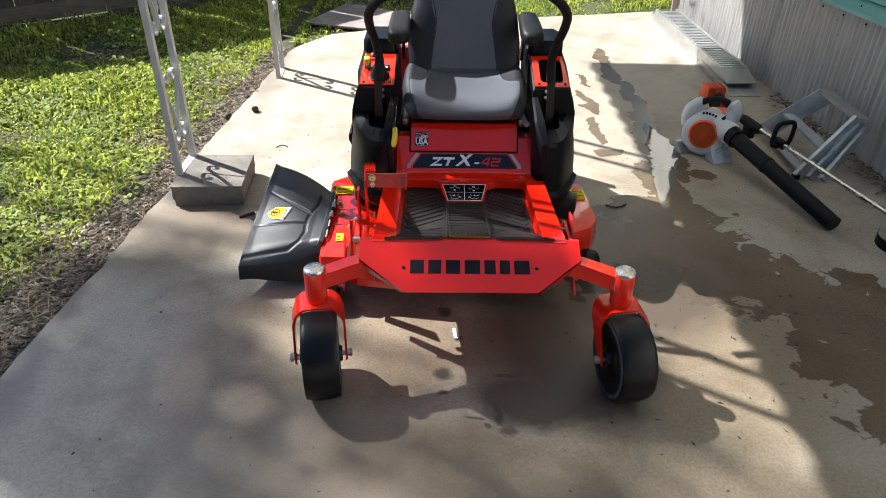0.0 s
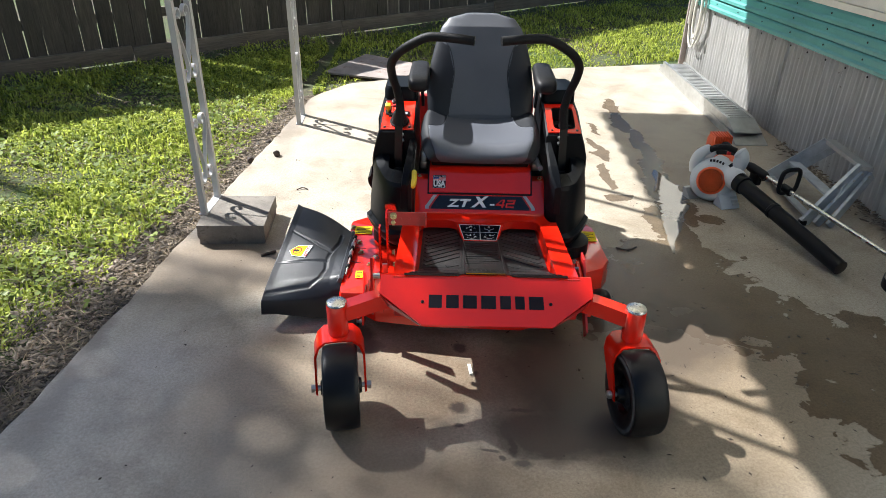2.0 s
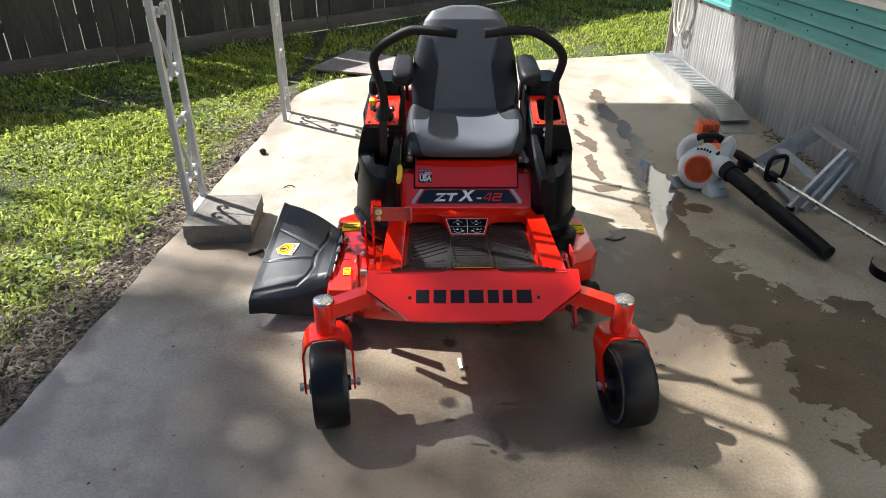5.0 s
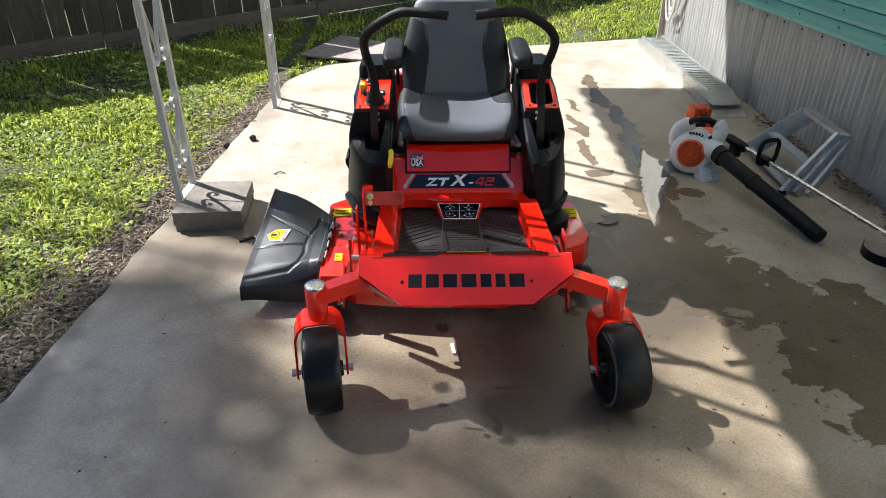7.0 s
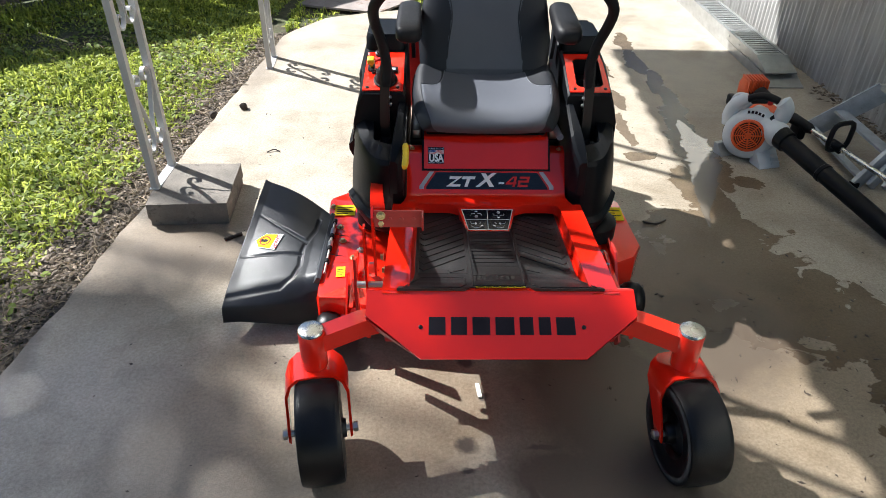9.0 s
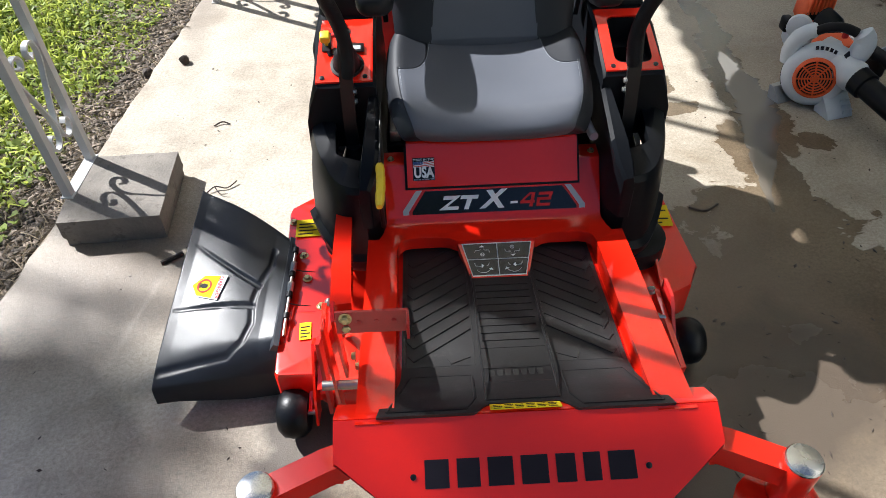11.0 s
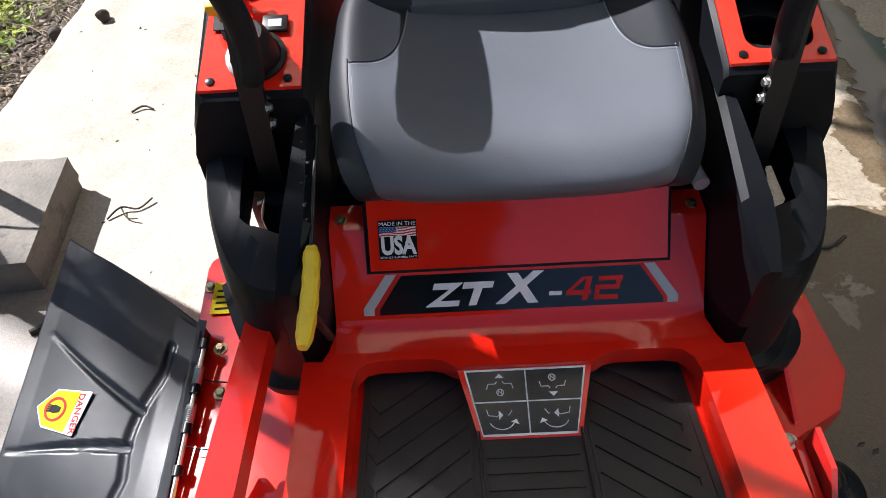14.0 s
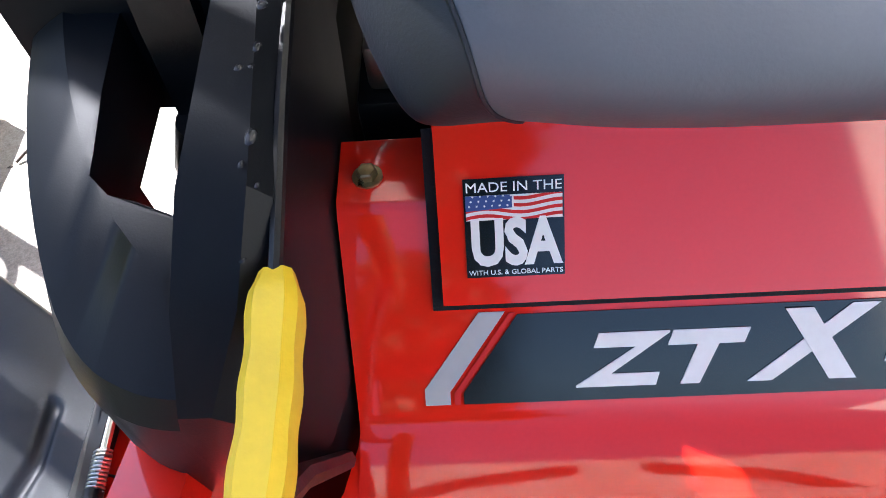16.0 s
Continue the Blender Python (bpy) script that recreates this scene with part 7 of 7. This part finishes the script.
def chips(name, label, category, places, size, material, seed, up=0.01):
    """Small bent flakes scattered on the ground."""
    rng = np.random.default_rng(seed)
    x, y, z = places
    n = len(x)
    a, l, w = rng.uniform(0, 6.28, n), rng.uniform(*size, n), rng.uniform(0.25, 0.7, n)
    u = np.stack([np.cos(a), np.sin(a), rng.uniform(-0.3, 0.3, n)], 1) * l[:, None]
    v = np.stack([-np.sin(a), np.cos(a), rng.uniform(-0.3, 0.3, n)], 1) * (l * w)[:, None]
    c = np.stack([x, y, z + rng.uniform(0.001, up, n)], 1)
    top = c + np.array((0, 0, 1)) * (l * 0.25)[:, None]
    verts = np.stack([c - u, c - v * 0.8, c + u, c + v * 0.8, top], 1).reshape(-1, 3)
    i = np.arange(n)[:, None] * 5
    faces = np.concatenate([i + np.array([p]) for p in ([0, 1, 4], [1, 2, 4], [2, 3, 4], [3, 0, 4])], 1).reshape(-1, 3)
    ob = fast_mesh(name, verts, faces, material)
    return tagged(ob, label, category, kind="stuff")


def build_litter():
    rng = np.random.default_rng(21)
    n = 26000
    y = rng.uniform(-1.4, 3.6, n)
    edge = np.array([slab_side(v) for v in y])
    x = edge - np.abs(rng.normal(0.0, 0.21, n)) - 0.004
    chips("dry_litter", "dry leaf crumbs and wood chips along the slab edge", "leaf litter", (x, y, np.array([ground_z(a, b) for a, b in zip(x, y)])), (0.003, 0.022), DEADLEAF, 3, 0.026)
    n = 2600
    y = rng.uniform(-1.2, 3.6, n)
    x = np.array([slab_side(v) for v in y]) - np.abs(rng.normal(0.0, 0.1, n)) - 0.008
    chips("gravel", "small stones and shell crumbs beside the slab", "gravel", (x, y, np.array([ground_z(a, b) for a, b in zip(x, y)])), (0.005, 0.019), PEBBLE, 4, 0.012)
    n = 2600
    s = rng.uniform(-2.5, 6.5, n)
    f = np.abs(rng.normal(0.08, 0.22, n)) + 0.06
    x = FENCE_A[0] + FENCE_U[0] * s + FENCE_U[1] * f
    y = FENCE_A[1] + FENCE_U[1] * s - FENCE_U[0] * f
    chips("fence_litter", "fallen leaves at the foot of the fence", "leaf litter", (x, y, np.array([ground_z(a, b) for a, b in zip(x, y)])), (0.008, 0.026), DEADLEAF, 5, 0.02)
    n = 700
    y = rng.uniform(0.2, 2.6, n)
    x = np.array([wall_x(v) for v in y]) - 0.012 - np.abs(rng.normal(0, 0.05, n))
    chips("wall_litter", "dead leaves gathered along the wall foot", "leaf litter", (x, y, np.zeros(n)), (0.008, 0.024), DEADLEAF, 6, 0.03)
    # dry stalks and root ends lying on the bare soil
    n = 7600
    y = rng.uniform(-1.2, 3.5, n)
    x = np.array([slab_side(v) for v in y]) - np.where(np.arange(n) < 2200, np.abs(rng.normal(0.02, 0.2, n)), rng.uniform(0.2, 2.9, n)) - 0.01
    z = np.array([ground_z(a, b) for a, b in zip(x, y)]) + rng.uniform(0.006, 0.03, n)
    a, l, w = rng.uniform(0, 6.28, n), rng.uniform(0.012, 0.06, n), rng.uniform(0.0008, 0.002, n)
    u = np.stack([np.cos(a), np.sin(a), rng.uniform(-0.25, 0.25, n)], 1) * l[:, None]
    v = np.stack([-np.sin(a), np.cos(a), np.zeros(n)], 1) * w[:, None]
    c = np.stack([x, y, z], 1)
    sag = np.array((0, 0, 1)) * (l * 0.2)[:, None]
    rise = np.array((0, 0, 1)) * (w * 1.2)[:, None]
    verts = np.stack([c - u - v, c - u + v, c + v + sag, c - v + sag, c + u + v, c + u - v, c - u + rise, c + sag + rise, c + u + rise], 1).reshape(-1, 3)
    i = np.arange(n)[:, None] * 9
    faces = np.concatenate([i + np.array([p]) for p in ([0, 3, 7, 6], [6, 7, 2, 1], [3, 5, 8, 7], [7, 8, 4, 2])], 1).reshape(-1, 4)
    tagged(fast_mesh("dry_stalks", verts, faces, STRAW), "pale dry stalks on the bare soil and in the thin grass", "dry stalks", kind="stuff")
    # crumbs scattered on the slab
    n = 420
    x, y = rng.uniform(-1.3, 1.9, n), rng.uniform(-1.2, 2.4, n)
    chips("slab_crumbs", "bits of leaf and bark scattered on the slab", "debris", (x, y, np.zeros(n)), (0.002, 0.008), TWIG, 7, 0.002)
    n = 160
    x, y = rng.normal(1.0, 0.35, n), rng.normal(0.35, 0.3, n)
    chips("slab_leaves", "small dark leaf scraps on the damp slab", "debris", (x, y, np.zeros(n)), (0.003, 0.013), TWIG, 8, 0.003)
    # single twigs and clods
    for k, (x, y, r) in enumerate(((-1.205, 2.23, 0.022), (-1.36, 2.65, 0.018), (-1.32, 2.5, 0.022), (-1.36, 2.18, 0.025))):
        bm = bmesh.new()
        bmesh.ops.create_icosphere(bm, subdivisions=2, radius=r)
        for v in bm.verts:
            v.co *= 1 + 0.35 * noise.noise(v.co * 60 + Vector((k, 0, 0)))
        o = part("pine_cone" if k == 0 else "clod", bm, TWIG)
        o.matrix_basis = Matrix.Translation((x, y, r * 0.7 if k == 0 else r * 0.3 - 0.02))
        tagged(o, "small dark cone lying on the slab" if k == 0 else "dark clod of soil at the slab edge", "cone" if k == 0 else "clod")
    for pts, r in (([(-0.93, 1.3, 0.004), (-0.9, 1.33, 0.014), (-0.86, 1.33, 0.006), (-0.83, 1.36, 0.012)], 0.0025), ([(-0.9, 1.33, 0.012), (-0.88, 1.3, 0.006), (-0.85, 1.29, 0.012)], 0.0018),
                   ([(-1.0, 0.97, 0.006), (-0.97, 0.99, 0.006), (-0.94, 1.01, 0.007)], 0.007), ([(-0.98, 1.72, 0.004), (-0.95, 1.74, 0.009), (-0.92, 1.73, 0.004)], 0.003),
                   ([(0.7, 1.12, 0.005), (0.75, 1.1, 0.005), (0.8, 1.13, 0.006)], 0.004)):
        tagged(part("twig", tube(smooth_path(pts, 4), r, 6), TWIG), "short dry twig on the concrete", "twig")
    chip = prism([(-0.006, -0.028), (0.006, -0.028), (0.007, 0.026), (-0.005, 0.028)], 0.006, Matrix.Translation((-0.035, 0.17, 0.0005)) @ pose(0, 0, 0, 0, 0, 8), 0.001)
    tagged(part("paint_chip", chip, CREAM), "small pale strip of wood on the slab", "wood chip")


def build_unseen_tree(name, foot, crown, radius, count, seed, leaf=(0.03, 0.07), spread=0.2, fork=0.5):
    rng = random.Random(seed)
    tree = thing(name, (foot[0], foot[1], -0.05), "unseen tree added for its shade and reflection", "tree")
    foot, crown = Vector((foot[0], foot[1], -0.1)), Vector(crown)
    path = smooth_path([foot, foot.lerp(crown, 0.4) + Vector((0.1, -0.1, 0)), crown], 6)
    part("trunk", tube(path, [(0.16 - 0.11 * i / (len(path) - 1)) * (1 if count > 1000 else 0.4) for i in range(len(path))], 10), TRUNK, tree)
    tips = []
    limbs = bmesh.new()
    for k in range(14):
        d = Vector((rng.gauss(0, 1), rng.gauss(0, 1), rng.gauss(0.2, 0.7))).normalized()
        start = path[rng.randrange(int(len(path) * fork), len(path))]
        end = crown + Vector((d.x * radius[0], d.y * radius[1], d.z * radius[2])) * rng.uniform(0.5, 0.95)
        line = smooth_path([start, start.lerp(end, 0.5) + Vector((0, 0, 0.15)), end], 5)
        b = tube(line, [0.045 - 0.037 * i / (len(line) - 1) for i in range(len(line))], 6)
        limbs = merge(limbs, b)
        tips += line[4:]
    part("limbs", limbs, TRUNK, tree)
    nr = np.random.default_rng(seed)
    base = np.array([tuple(tips[rng.randrange(len(tips))]) for _ in range(count)])
    c = base + nr.normal(0, spread, (count, 3))
    u = nr.normal(0, 1, (count, 3))
    u /= np.linalg.norm(u, axis=1)[:, None]
    w = np.cross(u, nr.normal(0, 1, (count, 3)))
    w /= np.linalg.norm(w, axis=1)[:, None]
    l = nr.uniform(*leaf, count)[:, None]
    verts = np.stack([c - u * l, c - w * l * 0.45, c + u * l, c + w * l * 0.45], 1).reshape(-1, 3)
    faces = np.arange(count)[:, None] * 4 + np.arange(4)[None]
    ob = fast_mesh("crown", verts, faces, leaf_material("crown_leaf", (0.03, 0.052, 0.013), (0.055, 0.085, 0.022), 0.6, 0.15))
    ob.parent = tree
    ob.matrix_parent_inverse = base_of(tree).inverted()


build_lawn()
build_litter()
# unseen trees, their crowns sized and placed to throw shade on slab and machine
build_unseen_tree("tree", (-12.5, 2.2), (-9.43, 4.98, 10.0), (0.46, 0.78, 0.5), 1500, 31, (0.05, 0.09), 0.19, 0.9)
build_unseen_tree("tree", (-12.5, 4.4), (-8.2, 4.55, 10.0), (0.9, 0.5, 0.5), 760, 37, (0.05, 0.09), 0.3, 0.97)
build_unseen_tree("tree", (-12.0, 6.6), (-8.0, 5.49, 10.0), (0.3, 0.025, 0.1), 760, 41, (0.03, 0.06), 0.035, 0.96)
build_unseen_tree("tree", (-12.4, 5.6), (-7.9, 4.94, 10.0), (0.28, 0.03, 0.1), 700, 43, (0.03, 0.06), 0.045, 0.96)
build_unseen_tree("tree", (-12.9, 6.0), (-9.42, 5.5, 10.0), (0.2, 0.24, 0.25), 450, 47, (0.05, 0.09), 0.14, 0.93)
build_unseen_tree("tree", (-12.6, 6.4), (-8.8, 5.96, 10.0), (0.12, 0.05, 0.04), 260, 59, (0.03, 0.06), 0.045, 0.97)
build_unseen_tree("tree", (-12.8, 5.0), (-8.2, 5.56, 10.0), (0.1, 0.07, 0.05), 340, 61, (0.03, 0.06), 0.045, 0.97)
# tall trees added behind, unseen, to put dark reflections in the paint's shine
for k, (x, y, h, r) in enumerate(((-0.9, -13.5, 6.2, 2.5), (-5.6, -13.0, 4.2, 2.8), (-10.5, -11.5, 4.6, 3.0))):
    build_unseen_tree("tree", (x, y), (x, y, h), (r, 2.0, h * 0.7), 15000 if k == 0 else 9000, 50 + k, (0.22, 0.4), 0.45)
